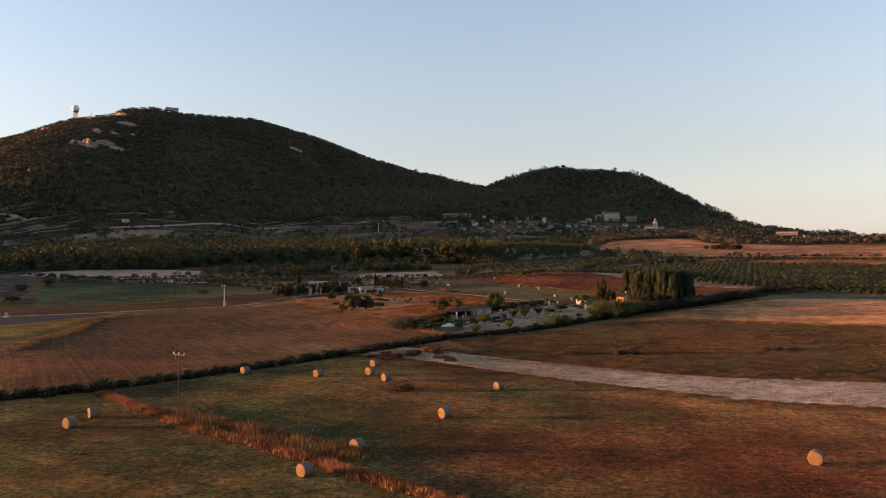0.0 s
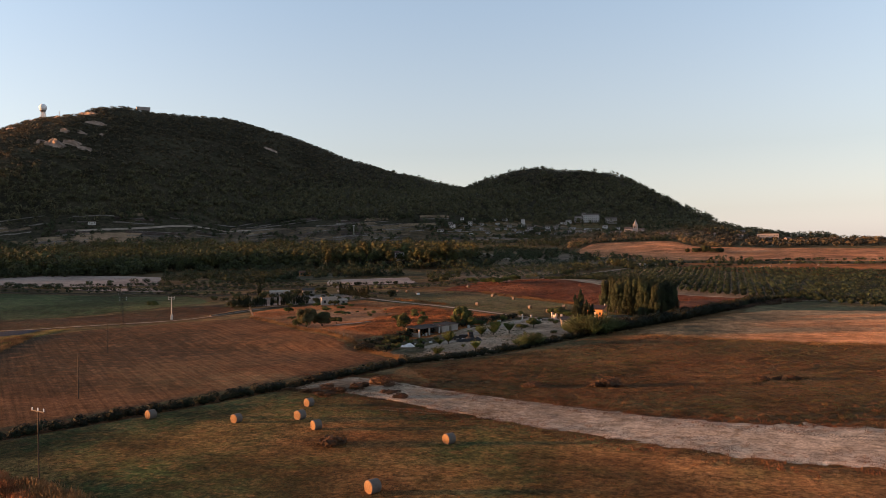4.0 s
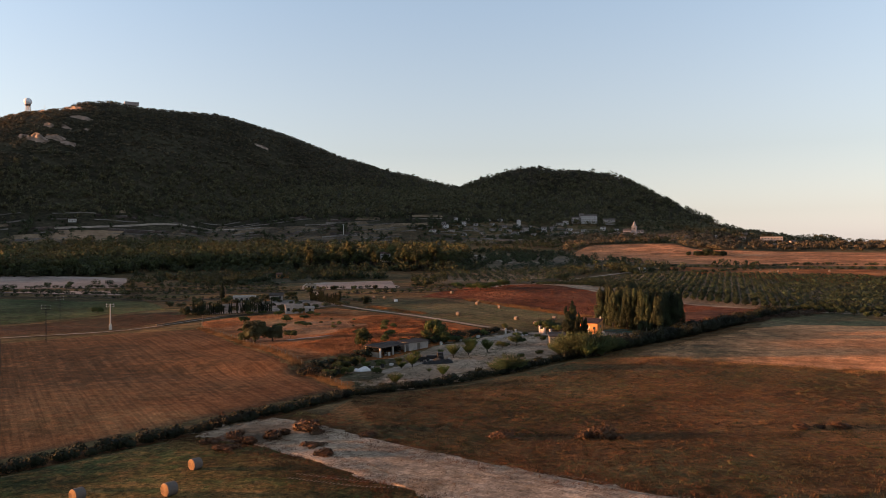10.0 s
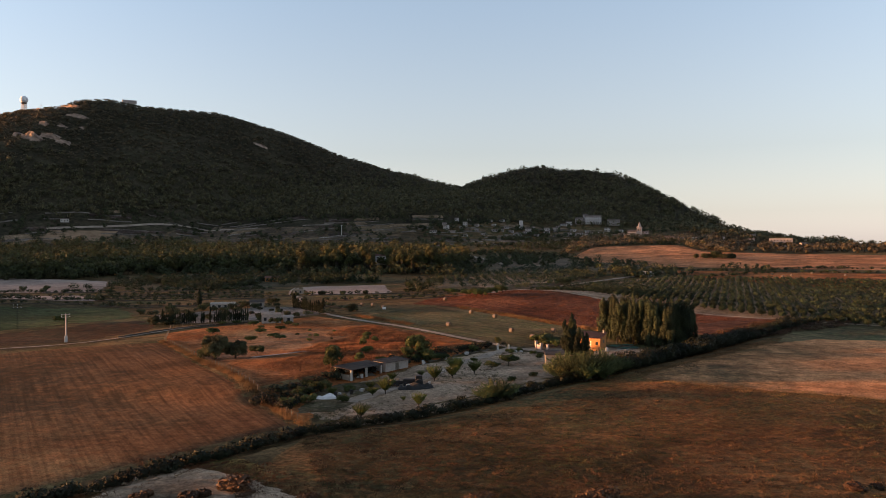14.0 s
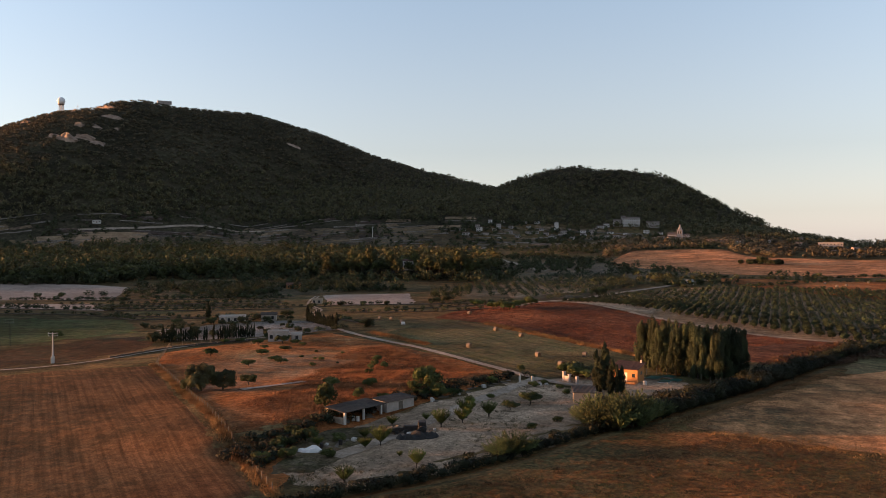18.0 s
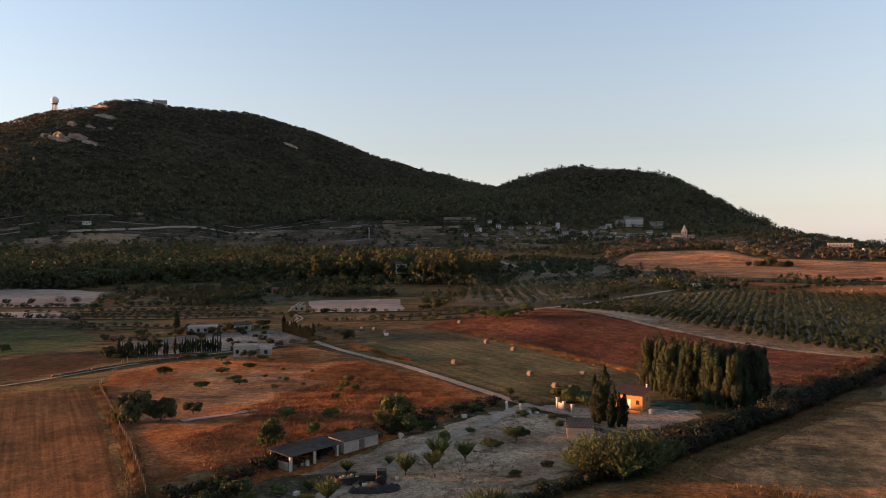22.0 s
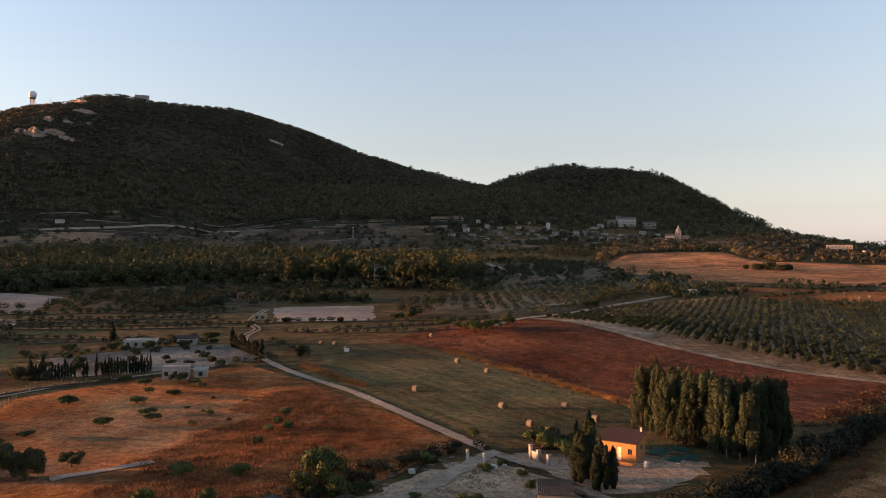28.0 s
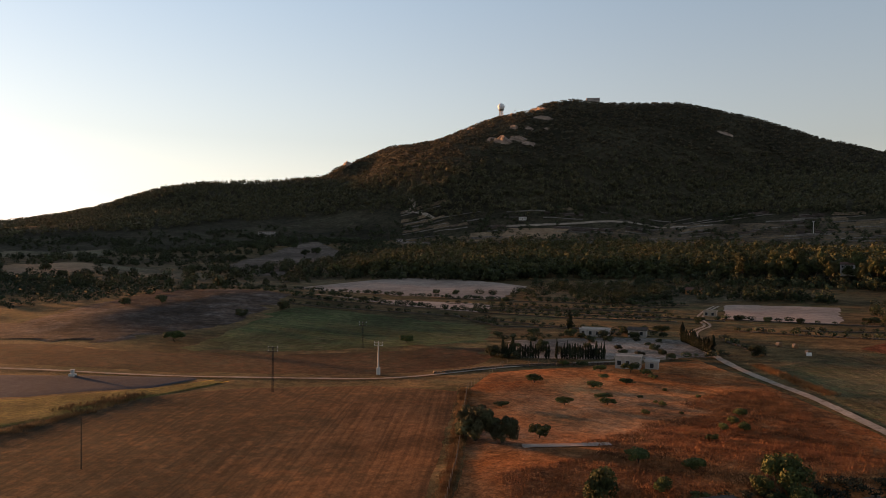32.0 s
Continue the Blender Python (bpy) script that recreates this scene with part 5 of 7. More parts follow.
def corrugated(bm, x0, x1, y0, z0, y1, z1, pitch, amp, thick=0.05):
    """A ridged roof sheet over a rectangle, sloping from (y0, z0) to (y1, z1)."""
    n = max(4, int((x1 - x0) / pitch * 4))
    xs = np.linspace(x0, x1, n + 1)
    zz = amp * np.abs(np.sin(np.arange(n + 1) * math.pi / 4))
    rows = []
    for y, z in ((y0, z0), (y1, z1)):
        for d in (0, -thick):
            rows.append([bm.verts.new((x, y, z + q + d)) for x, q in zip(xs, zz)])
    a, al, b, bl = rows
    for i in range(n):
        bm.faces.new((a[i], a[i + 1], b[i + 1], b[i]))
        bm.faces.new((al[i], bl[i], bl[i + 1], al[i + 1]))
        bm.faces.new((a[i], al[i], al[i + 1], a[i + 1]))
        bm.faces.new((b[i], b[i + 1], bl[i + 1], bl[i]))
    bm.faces.new((a[0], b[0], bl[0], al[0]))
    bm.faces.new((a[n], al[n], bl[n], b[n]))
    return bm


def stand(thing, x, y, turn, sink=0.1, lift=0.0):
    thing.matrix_basis = Matrix.Translation((x, y, gz(x, y) - sink + lift)) @ Matrix.Rotation(radians(turn), 4, "Z")
    return thing


house = tagged(new("house"), "small ochre plastered house with a tiled lean-to roof", "house")
W, D, HF, HB = 6.2, 5.2, 3.0, 3.9
bm = bmesh.new()
# walls: front with a doorway and a window opening
for lo, hi in (((0, 0, -0.4), (3.0, 0.25, HF)), ((3.75, 0, -0.4), (4.9, 0.25, HF)), ((3.0, 0, 2.15), (3.75, 0.25, HF)), ((4.9, 0, -0.4), (5.6, 0.25, 1.2)), ((4.9, 0, 2.0), (5.6, 0.25, HF)), ((5.6, 0, -0.4), (W, 0.25, HF)), ((0, D - 0.25, -0.4), (W, D, HB))):
    box(bm, lo, hi)
for x0 in (0, W - 0.25):
    v = [bm.verts.new(c) for c in ((x0, 0.25, -0.4), (x0, D - 0.25, -0.4), (x0, D - 0.25, HB), (x0, 0.25, HF + 0.04))]
    q = [bm.verts.new((c.co.x + 0.25, c.co.y, c.co.z)) for c in v]
    bm.faces.new(v[::-1])
    bm.faces.new(q)
    for k in range(4):
        bm.faces.new((v[k], v[(k + 1) % 4], q[(k + 1) % 4], q[k]))
bmesh.ops.recalc_face_normals(bm, faces=bm.faces)
part("wall", bm, M_PLASTER, house)
bm = bmesh.new()
corrugated(bm, -0.35, W + 0.35, -0.5, HF + 0.02, D + 0.3, HB + 0.2, 0.24, 0.07, 0.12)
part("roof", bm, M_TILE, house, "reddish-brown clay tile roof")
bm = bmesh.new()
box(bm, (3.0, 0.06, 0), (3.75, 0.12, 2.15), bevel=0.01)
door = part("door", bm, M_DOOR, house, "door with the sun's glare put into its pale colour")
bm = bmesh.new()
box(bm, (3.62, 0.0, 0.98), (3.68, 0.06, 1.08))
part("handle", bm, M_RUST, door)
window_part(house, 5.25, 1.6, 0.7, 0.8, 0.06)
bm = bmesh.new()
box(bm, (W - 0.02, 2.3, 1.5), (W + 0.05, 3.5, 2.3))
part("shutter", bm, M_WOOD, house, "grey window shutter on the side wall")
bm = bmesh.new()
box(bm, (-0.3, -2.2, -0.9), (W + 0.2, 0, 0.0), bevel=0.03)
part("terrace", bm, M_PLASTER, house, "ochre terrace with a low front wall")
bm = bmesh.new()
box(bm, (-0.3, -2.3, 0.0), (W + 0.2, -2.15, 0.4), bevel=0.02)
part("parapet", bm, M_PLASTER, house)
bm = bmesh.new()
box(bm, (W - 0.75, D - 0.55, HB), (W - 0.45, D - 0.25, HB + 0.7), bevel=0.03)
box(bm, (W - 0.8, D - 0.6, HB + 0.7), (W - 0.4, D - 0.2, HB + 0.76))
part("chimney", bm, M_WHITE, house)
stand(house, -7.0, 296.3, -17, 0.0, 0.15)

tank = tagged(new("water_tank"), "white plastic water tank beside the house", "tank")
bm = bmesh.new()
bmesh.ops.create_cone(bm, cap_ends=True, segments=20, radius1=0.45, radius2=0.45, depth=1.1, matrix=Matrix.Translation((0, 0, 0.55)))
bmesh.ops.bevel(bm, geom=[e for e in bm.edges if abs(e.verts[0].co.z - e.verts[1].co.z) < 0.01], offset=0.05, segments=1, affect="EDGES")
part("barrel", bm, M_WHITE, tank)
bm = bmesh.new()
bmesh.ops.create_cone(bm, cap_ends=True, segments=14, radius1=0.25, radius2=0.22, depth=0.1, matrix=Matrix.Translation((0, 0, 1.14)))
part("lid", bm, M_CONCRETE, tank)
stand(tank, 0.6, 292.6, 0)

for k, (x, y, w, d) in enumerate([(2.6, 301.8, 3.0, 4.6), (5.2, 297.8, 2.6, 3.6), (7.6, 299.6, 2.6, 3.8), (6.2, 304.2, 3.0, 3.0)]):
    bed = tagged(new("covered_bed"), "low garden bed under green plastic sheeting", "garden bed", "covered beds")
    bm = bmesh.new()
    for lo, hi in (((-w / 2, -d / 2, -0.2), (w / 2, -d / 2 + 0.12, 0.35)), ((-w / 2, d / 2 - 0.12, -0.2), (w / 2, d / 2, 0.35)), ((-w / 2, -d / 2 + 0.12, -0.2), (-w / 2 + 0.12, d / 2 - 0.12, 0.35)), ((w / 2 - 0.12, -d / 2 + 0.12, -0.2), (w / 2, d / 2 - 0.12, 0.35))):
        box(bm, lo, hi)
    part("frame", bm, M_CONCRETE if k in (1,) else M_WOOD, bed)
    V, F = [], []
    n = 9
    r = random.Random(k)
    V = np.array([((i / (n - 1) - 0.5) * (w - 0.1), (jj / (n - 1) - 0.5) * (d - 0.1), 0.37 + 0.1 * math.sin(i / (n - 1) * math.pi) + r.uniform(-0.02, 0.02)) for i in range(n) for jj in range(n)])
    F = np.array([(i * n + jj, (i + 1) * n + jj, (i + 1) * n + jj + 1, i * n + jj + 1) for i in range(n - 1) for jj in range(n - 1)])
    part("cover", mesh_np("cover", V, F, [M_GREENSHEET], True), None, bed, "green plastic sheet")
    stand(bed, x, y, -20)


def pillar_gate():
    gate = tagged(new("gate"), "white pillars with a dark iron gate at the lane", "gate")
    for x, h in ((-2.2, 2.3), (0.0, 1.9), (2.9, 1.8)):
        bm = bmesh.new()
        box(bm, (x - 0.28, -0.28, -0.3), (x + 0.28, 0.28, h), bevel=0.03)
        box(bm, (x - 0.36, -0.36, h), (x + 0.36, 0.36, h + 0.12), bevel=0.03)
        part("pillar", bm, M_VILLAGE, gate)
    bm = bmesh.new()
    box(bm, (-1.9, -0.1, -0.2), (-0.3, 0.1, 1.5))
    part("wall_panel", bm, M_VILLAGE, gate)
    bm = bmesh.new()
    for k in range(13):
        x = 0.4 + k * 0.18
        box(bm, (x, -0.02, 0.05), (x + 0.03, 0.02, 1.45))
    for z in (0.15, 0.8, 1.4):
        box(bm, (0.3, -0.03, z), (2.6, 0.03, z + 0.05))
    part("gate_leaf", bm, M_RUST, gate, "dark iron gate leaf")
    return gate


stand(pillar_gate(), -16.6, 291.6, -48)
for x, y in ((-28, 289.2), (-24.8, 287.4)):
    post = tagged(new("gate_post"), "square pale stone gate post beside the drive", "post", "drive posts")
    bm = bmesh.new()
    box(bm, (-0.24, -0.24, -0.3), (0.24, 0.24, 1.85), bevel=0.04)
    part("shaft", bm, M_WHITE, post)
    bm = bmesh.new()
    bmesh.ops.create_cone(bm, cap_ends=True, segments=4, radius1=0.4, radius2=0.08, depth=0.22, matrix=Matrix.Translation((0, 0, 1.96)) @ tilted(radians(45)))
    part("cap", bm, M_CONCRETE, post)
    stand(post, x, y, 20)


def stone(name, label, x, y, s, seed):
    bm = bmesh.new()
    bmesh.ops.create_icosphere(bm, subdivisions=2, radius=1)
    for v in bm.verts:
        v.co *= 1 + 0.35 * noise.noise(v.co * 1.3 + Vector((seed, 0, 0)))
        v.co = Vector((v.co.x * s[0], v.co.y * s[1], max(v.co.z, -0.3) * s[2]))
    me = bpy.data.meshes.new(name)
    bm.to_mesh(me)
    bm.free()
    me.materials.append(M_WHITE)
    ob = tagged(new(name, me), label, "rock")
    ob.location = (x, y, gz(x, y) + 0.1)


stone("boulder", "pale boulder beside the drive", -23, 286, (0.8, 0.6, 0.6), 3)
stone("boulder", "pale boulder beside the drive", -21.6, 287.4, (0.5, 0.4, 0.35), 5)

hut = tagged(new("stone_hut"), "low rubble stone hut with an old tiled roof", "hut")
bm = bmesh.new()
for lo, hi in (((0, 0, -0.5), (4.6, 0.3, 2.2)), ((0, 4.9, -0.5), (4.6, 5.2, 2.6)), ((0, 0.3, -0.5), (0.3, 4.9, 2.35)), ((4.3, 0.3, -0.5), (4.6, 4.9, 2.35))):
    box(bm, lo, hi)
part("wall", bm, M_STONE, hut)
bm = bmesh.new()
corrugated(bm, -0.2, 4.8, -0.25, 2.25, 5.4, 2.72, 0.26, 0.06, 0.12)
part("roof", bm, M_METALSHEET, hut)
bm = bmesh.new()
box(bm, (-0.05, 1.8, -0.2), (0.02, 2.7, 1.7))
part("door", bm, M_WOOD, hut)
stand(hut, -13.6, 268.6, 8, 0.0)


# ---- sheds in the yard ----
shed = tagged(new("open_shed"), "open lean-to shed with a rusty sheet roof on white posts", "shed")
for x in (0.2, 5.0, 9.8):
    bm = bmesh.new()
    box(bm, (x - 0.2, 0.0, -0.3), (x + 0.2, 0.4, 2.45), bevel=0.02)
    part("post", bm, M_WHITE, shed)
bm = bmesh.new()
box(bm, (0, 4.6, -0.4), (10, 4.9, 2.75))
box(bm, (0, 0.6, -0.4), (0.25, 4.6, 1.4))
part("back_wall", bm, M_STONE, shed)
bm = bmesh.new()
for y, z in ((0.2, 2.45), (2.4, 2.6)):
    box(bm, (-0.2, y - 0.08, z - 0.02), (10.2, y + 0.08, z + 0.14))
part("beam", bm, M_WOOD, shed)
bm = bmesh.new()
corrugated(bm, -0.6, 10.5, -0.7, 2.6, 5.1, 2.98, 0.3, 0.05, 0.04)
part("roof", bm, M_METALSHEET, shed, "weathered rusty sheet-metal roof")
stand(shed, -52.6, 240.4, 66)
store = tagged(new("store_shed"), "closed pale block shed with a flat sheet roof", "shed")
bm = bmesh.new()
for lo, hi in (((0, 0, -0.4), (3.2, 0.25, 2.2)), ((4.4, 0, -0.4), (7.5, 0.25, 2.2)), ((3.2, 0, 1.9), (4.4, 0.25, 2.2)), ((0, 3.8, -0.4), (7.5, 4.05, 2.4)), ((0, 0.25, -0.4), (0.25, 3.8, 2.3)), ((7.25, 0.25, -0.4), (7.5, 3.8, 2.3))):
    box(bm, lo, hi)
part("wall", bm, M_STUCCO, store)
bm = bmesh.new()
corrugated(bm, -0.3, 7.9, -0.5, 2.28, 4.3, 2.55, 0.3, 0.05, 0.05)
part("roof", bm, M_METALSHEET, store, "weathered grey sheet roof")
bm = bmesh.new()
box(bm, (3.25, 0.12, -0.1), (4.35, 0.18, 1.88))
part("door", bm, M_WOOD, store)
stand(store, -48.0, 250.6, 62)

heap = tagged(new("covered_heap"), "heap under a crumpled white plastic sheet", "heap")
n = 22
xs, ys = np.meshgrid(np.linspace(-1, 1, n), np.linspace(-1, 1, n), indexing="ij")
rr = np.clip(1 - xs ** 2 - ys ** 2, 0, 1)
zz = 1.1 * np.sqrt(rr) * (0.75 + 0.25 * np.sin(5 * xs + 2 * ys)) + 0.12 * np.sin(9 * ys + 4 * xs) * rr
V = np.stack([xs * 2.3, ys * 1.1, zz - 0.05 - 0.6 * (rr <= 0)], 2).reshape(-1, 3)
F = np.array([(i * n + jj, (i + 1) * n + jj, (i + 1) * n + jj + 1, i * n + jj + 1) for i in range(n - 1) for jj in range(n - 1)])
part("sheet", mesh_np("sheet", V, F, [M_TARP], True), None, heap)
stand(heap, -52, 224.3, 15, 0.0)
for x, y, w, d, h, turn in ((-37.5, 235.5, 2.4, 1.5, 2.1, 20), (-35.2, 236.6, 1.7, 1.3, 1.7, 60), (-39.6, 234.8, 1.5, 1.2, 1.4, -10)):
    pile = tagged(new("tarpaulin_heap"), "dark heap under black crumpled plastic in the yard", "heap", "black heaps")
    zz = np.sqrt(rr) * (0.7 + 0.3 * np.sin(6 * xs + 3 * ys + x)) + 0.16 * np.sin(11 * ys + 5 * xs + y) * rr
    V = np.stack([xs * w, ys * d, 0.62 * h * zz - 0.05 - 0.6 * (rr <= 0)], 2).reshape(-1, 3)
    part("sheet", mesh_np("sheet", V, F, [M_RUBBER]), None, pile)
    stand(pile, x, y, turn, 0.0)


def wheel(parent, x, y, r, w):
    bm = bmesh.new()
    bmesh.ops.create_cone(bm, cap_ends=True, segments=18, radius1=r, radius2=r, depth=w, matrix=Matrix.Translation((x, y, r)) @ Matrix.Rotation(radians(90), 4, "X"))
    bmesh.ops.bevel(bm, geom=[e for e in bm.edges if e.calc_face_angle(0) > 1], offset=0.06, segments=1, affect="EDGES")
    tyre = part("wheel", bm, M_RUBBER, parent, "worn black tyre")
    bm = bmesh.new()
    bmesh.ops.create_cone(bm, cap_ends=True, segments=12, radius1=r * 0.5, radius2=r * 0.5, depth=w + 0.03, matrix=Matrix.Translation((x, y, r)) @ Matrix.Rotation(radians(90), 4, "X"))
    part("rim", bm, M_RUST, tyre)


tractor = tagged(new("farm_machine"), "derelict dark farm machine parked among the trees", "machine")
bm = bmesh.new()
box(bm, (-2.0, -0.5, 0.6), (0.6, 0.5, 1.5), bevel=0.12)
part("bonnet", bm, M_RUST, tractor)
bm = bmesh.new()
box(bm, (0.5, -0.9, 0.7), (2.1, 0.9, 1.3), bevel=0.1)
box(bm, (0.6, -0.85, 1.3), (2.0, 0.85, 2.2), bevel=0.1)
part("cab", bm, M_RUST, tractor)
for x, y, r in ((1.3, -1.1, 0.8), (1.3, 1.1, 0.8), (-1.5, -0.75, 0.45), (-1.5, 0.75, 0.45)):
    wheel(tractor, x, y, r, 0.38)
stand(tractor, -38.6, 238.4, 15, 0.05)
trailer = tagged(new("farm_trailer"), "dark low trailer loaded with scrap", "trailer")
bm = bmesh.new()
box(bm, (-1.6, -0.9, 0.6), (1.6, 0.9, 0.75), bevel=0.02)
for lo, hi in (((-1.6, -0.9, 0.75), (1.6, -0.84, 1.25)), ((-1.6, 0.84, 0.75), (1.6, 0.9, 1.25)), ((-1.6, -0.84, 0.75), (-1.54, 0.84, 1.25))):
    box(bm, lo, hi)
part("bed", bm, M_RUST, trailer)
bm = bmesh.new()
for k in range(6):
    box(bm, (-1.3 + 0.4 * k, -0.6 + 0.1 * (k % 3), 0.75), (-0.9 + 0.4 * k, 0.3 + 0.1 * (k % 2), 1.2 + 0.15 * (k % 3)), bevel=0.03)
part("load", bm, M_WOOD, trailer)
for y in (-1.05, 1.05):
    wheel(trailer, 0.2, y, 0.4, 0.25)
stand(trailer, -42.2, 237.2, 40, 0.05)

# clutter along the terrace foot, in the open shed and round the machine
r = random.Random(5)
for k in range(58):
    f = r.random()
    x, y = -43 + 12 * f + r.uniform(-1.4, 1.4), 262 + 28 * f + r.uniform(-1, 1)
    if k > 25:
        x, y = -53.5 + 4.0 * f + r.uniform(-1.2, 1.2), 241.5 + 9 * f + r.uniform(-0.6, 0.6)
    if k > 36:
        x, y = -42 + 7 * f + r.uniform(-1.8, 1.8), 235 + 6 * f + r.uniform(-2, 2)
    if k > 48:
        x, y = -51 + 4 * f + r.uniform(-1.0, 1.0), 226 + 8 * f + r.uniform(-1, 1)
    kind = r.choice(("crate", "drum", "pallet", "board_pile"))
    bm = bmesh.new()
    if kind == "crate":
        s = r.uniform(0.5, 0.9)
        box(bm, (-s / 2, -s / 2, 0), (s / 2, s / 2, s * 0.8), bevel=0.03)
        box(bm, (-s / 2 - 0.03, -s / 2 - 0.03, s * 0.3), (s / 2 + 0.03, s / 2 + 0.03, s * 0.45))
        m, lab = r.choice((M_WHITE, M_WOOD)), "old slatted crate lying by the drive"
    elif kind == "drum":
        bmesh.ops.create_cone(bm, cap_ends=True, segments=14, radius1=0.32, radius2=0.32, depth=0.9, matrix=Matrix.Translation((0, 0, 0.45)))
        bmesh.ops.create_cone(bm, cap_ends=True, segments=14, radius1=0.345, radius2=0.345, depth=0.05, matrix=Matrix.Translation((0, 0, 0.6)))
        m, lab = r.choice((M_WHITE, M_RUST)), "old metal drum beside the drive"
    elif kind == "pallet":
        slabs = [("slat", (-0.6 + q * 0.26, -0.5, 0.1), (-0.42 + q * 0.26, 0.5, 0.13)) for q in range(5)] + [("bearer", (-0.6, q, 0), (0.62, q + 0.09, 0.1)) for q in (-0.45, 0, 0.4)]
        m, lab = M_WOOD, "grey wooden pallet lying flat in the yard"
    else:
        slabs = [("board", (-1.2, -0.3 + 0.16 * q, 0.06 * q), (1.1 + 0.1 * q, -0.12 + 0.16 * q, 0.06 * q + 0.06)) for q in range(4)]
        m, lab = M_WOOD, "pile of old boards beside the drive"
    if kind in ("crate", "drum"):
        me = bpy.data.meshes.new(kind)
        bm.to_mesh(me)
        me.materials.append(m)
        ob = tagged(new(kind, me), lab, kind.replace("_", " "), "yard clutter")
    else:
        ob = tagged(new(kind), lab, kind.replace("_", " "), "yard clutter")
        for name, lo, hi in slabs:
            piece = bmesh.new()
            box(piece, lo, hi)
            part(name, piece, m, ob)
    bm.free()
    ob.matrix_basis = Matrix.Translation((x, y, gz(x, y) + 0.05)) @ tilted(r.uniform(0, 6))

# ---- poles ----
def pole(label, h, radius, arms, material, steel=False):
    thing = tagged(new("utility_pole"), label, "pole", "utility poles")
    bm = bmesh.new()
    if steel:
        w = 0.2
        for sx, sy in ((-1, -1), (1, -1), (1, 1), (-1, 1)):
            tube(bm, [(sx * w, sy * w, -0.3), (sx * 0.12, sy * 0.12, h)], [0.04, 0.03], 4)
        for k in range(9):
            z0, z1 = h * k / 9, h * (k + 1) / 9
            a, b2 = w + (0.12 - w) * k / 9, w + (0.12 - w) * (k + 1) / 9
            s = 1 if k % 2 else -1
            for (p, q) in (((-s * a, -a, z0), (s * b2, -b2, z1)), ((-s * a, a, z0), (s * b2, b2, z1)), ((-a, -s * a, z0), (-b2, s * b2, z1)), ((a, -s * a, z0), (b2, s * b2, z1))):
                tube(bm, [p, q], [0.018, 0.018], 4)
    else:
        tube(bm, [(0, 0, -0.3), (0, 0, h * 0.5), (0, 0, h)], [radius * 1.3, radius, radius * 0.75], 10)
    part("shaft", bm, material, thing)
    for z in arms:
        bm = bmesh.new()
        box(bm, (-1.25, -0.07, z - 0.06), (1.25, 0.07, z + 0.06))
        arm = part("crossarm", bm, material, thing)
        for x in (-1.15, 0, 1.15):
            bm = bmesh.new()
            for q in range(3):
                bmesh.ops.create_cone(bm, cap_ends=True, segments=8, radius1=0.08, radius2=0.04, depth=0.1, matrix=Matrix.Translation((x, 0, z + 0.12 + 0.11 * q)))
            part("insulator", bm, M_PORCELAIN, arm)
    return thing


p = pole("white concrete utility pole with crossarms and a thick base", 8.8, 0.2, (7.9, 8.6), M_WHITE)
bm = bmesh.new()
box(bm, (-0.45, -0.45, -0.3), (0.45, 0.45, 2.0), bevel=0.05)
part("base", bm, M_WHITE, p)
stand(p, -163, 292.3, 30)
for x, y, h in ((-161, 259, 11), (-201, 316, 8.8)):
    stand(pole("thin lattice steel utility pole in a dry field", h, 0.1, (h - 0.3, h - 1.2), M_RUST, True), x, y, 35)
for x, y in ((-94, 148), (-129, 205.5)):
    stand(pole("slim grey wooden utility pole in a dry field", 8.4, 0.085, (), M_BARK), x, y, 35)
stand(pole("slim dark utility pole with a wide crossarm", 8.6, 0.07, (8.4,), M_RUST), -64.1, 101.9, -20)

pump = tagged(new("pump_house"), "small white pump housing beside the grey field", "pump")
bm = bmesh.new()
box(bm, (-0.9, -0.6, -0.2), (0.9, 0.6, 0.9), bevel=0.04)
part("base", bm, M_WHITE, pump)
bm = bmesh.new()
box(bm, (-0.4, -0.35, 0.9), (0.4, 0.35, 1.9), bevel=0.05)
box(bm, (-0.5, -0.45, 1.9), (0.5, 0.45, 2.0), bevel=0.02)
part("housing", bm, M_WHITE, pump)
bm = bmesh.new()
tube(bm, [(0.9, 0, 0.5), (1.5, 0, 0.5), (1.6, 0, -0.1)], [0.12, 0.12, 0.12], 8)
part("pipe", bm, M_RUST, pump)
stand(pump, -214, 231, 30)
for x, y in ((-90, 392),):
    crate = tagged(new("water_trough"), "white plastic livestock trough in the field", "trough", "troughs")
    bm = bmesh.new()
    box(bm, (-0.7, -0.5, -0.05), (0.7, 0.5, 0.1), bevel=0.02)
    for lo, hi in (((-0.7, -0.5, 0.1), (0.7, -0.42, 1.0)), ((-0.7, 0.42, 0.1), (0.7, 0.5, 1.0)), ((-0.7, -0.42, 0.1), (-0.62, 0.42, 1.0)), ((0.62, -0.42, 0.1), (0.7, 0.42, 1.0))):
        box(bm, lo, hi)
    part("tub", bm, M_TARP, crate)
    stand(crate, x, y, 25)
far_mast = tagged(new("slim_mast"), "slim white mast at the foot of the hill", "mast")
bm = bmesh.new()
tube(bm, [(0, 0, -0.5), (0, 0, 14)], [0.5, 0.35], 8)
part("shaft", bm, M_WHITE, far_mast)
bm = bmesh.new()
box(bm, (-1.4, -0.25, 13.4), (1.4, 0.25, 14.0), bevel=0.05)
part("head", bm, M_WHITE, far_mast)
stand(far_mast, -341, 1046, 10)

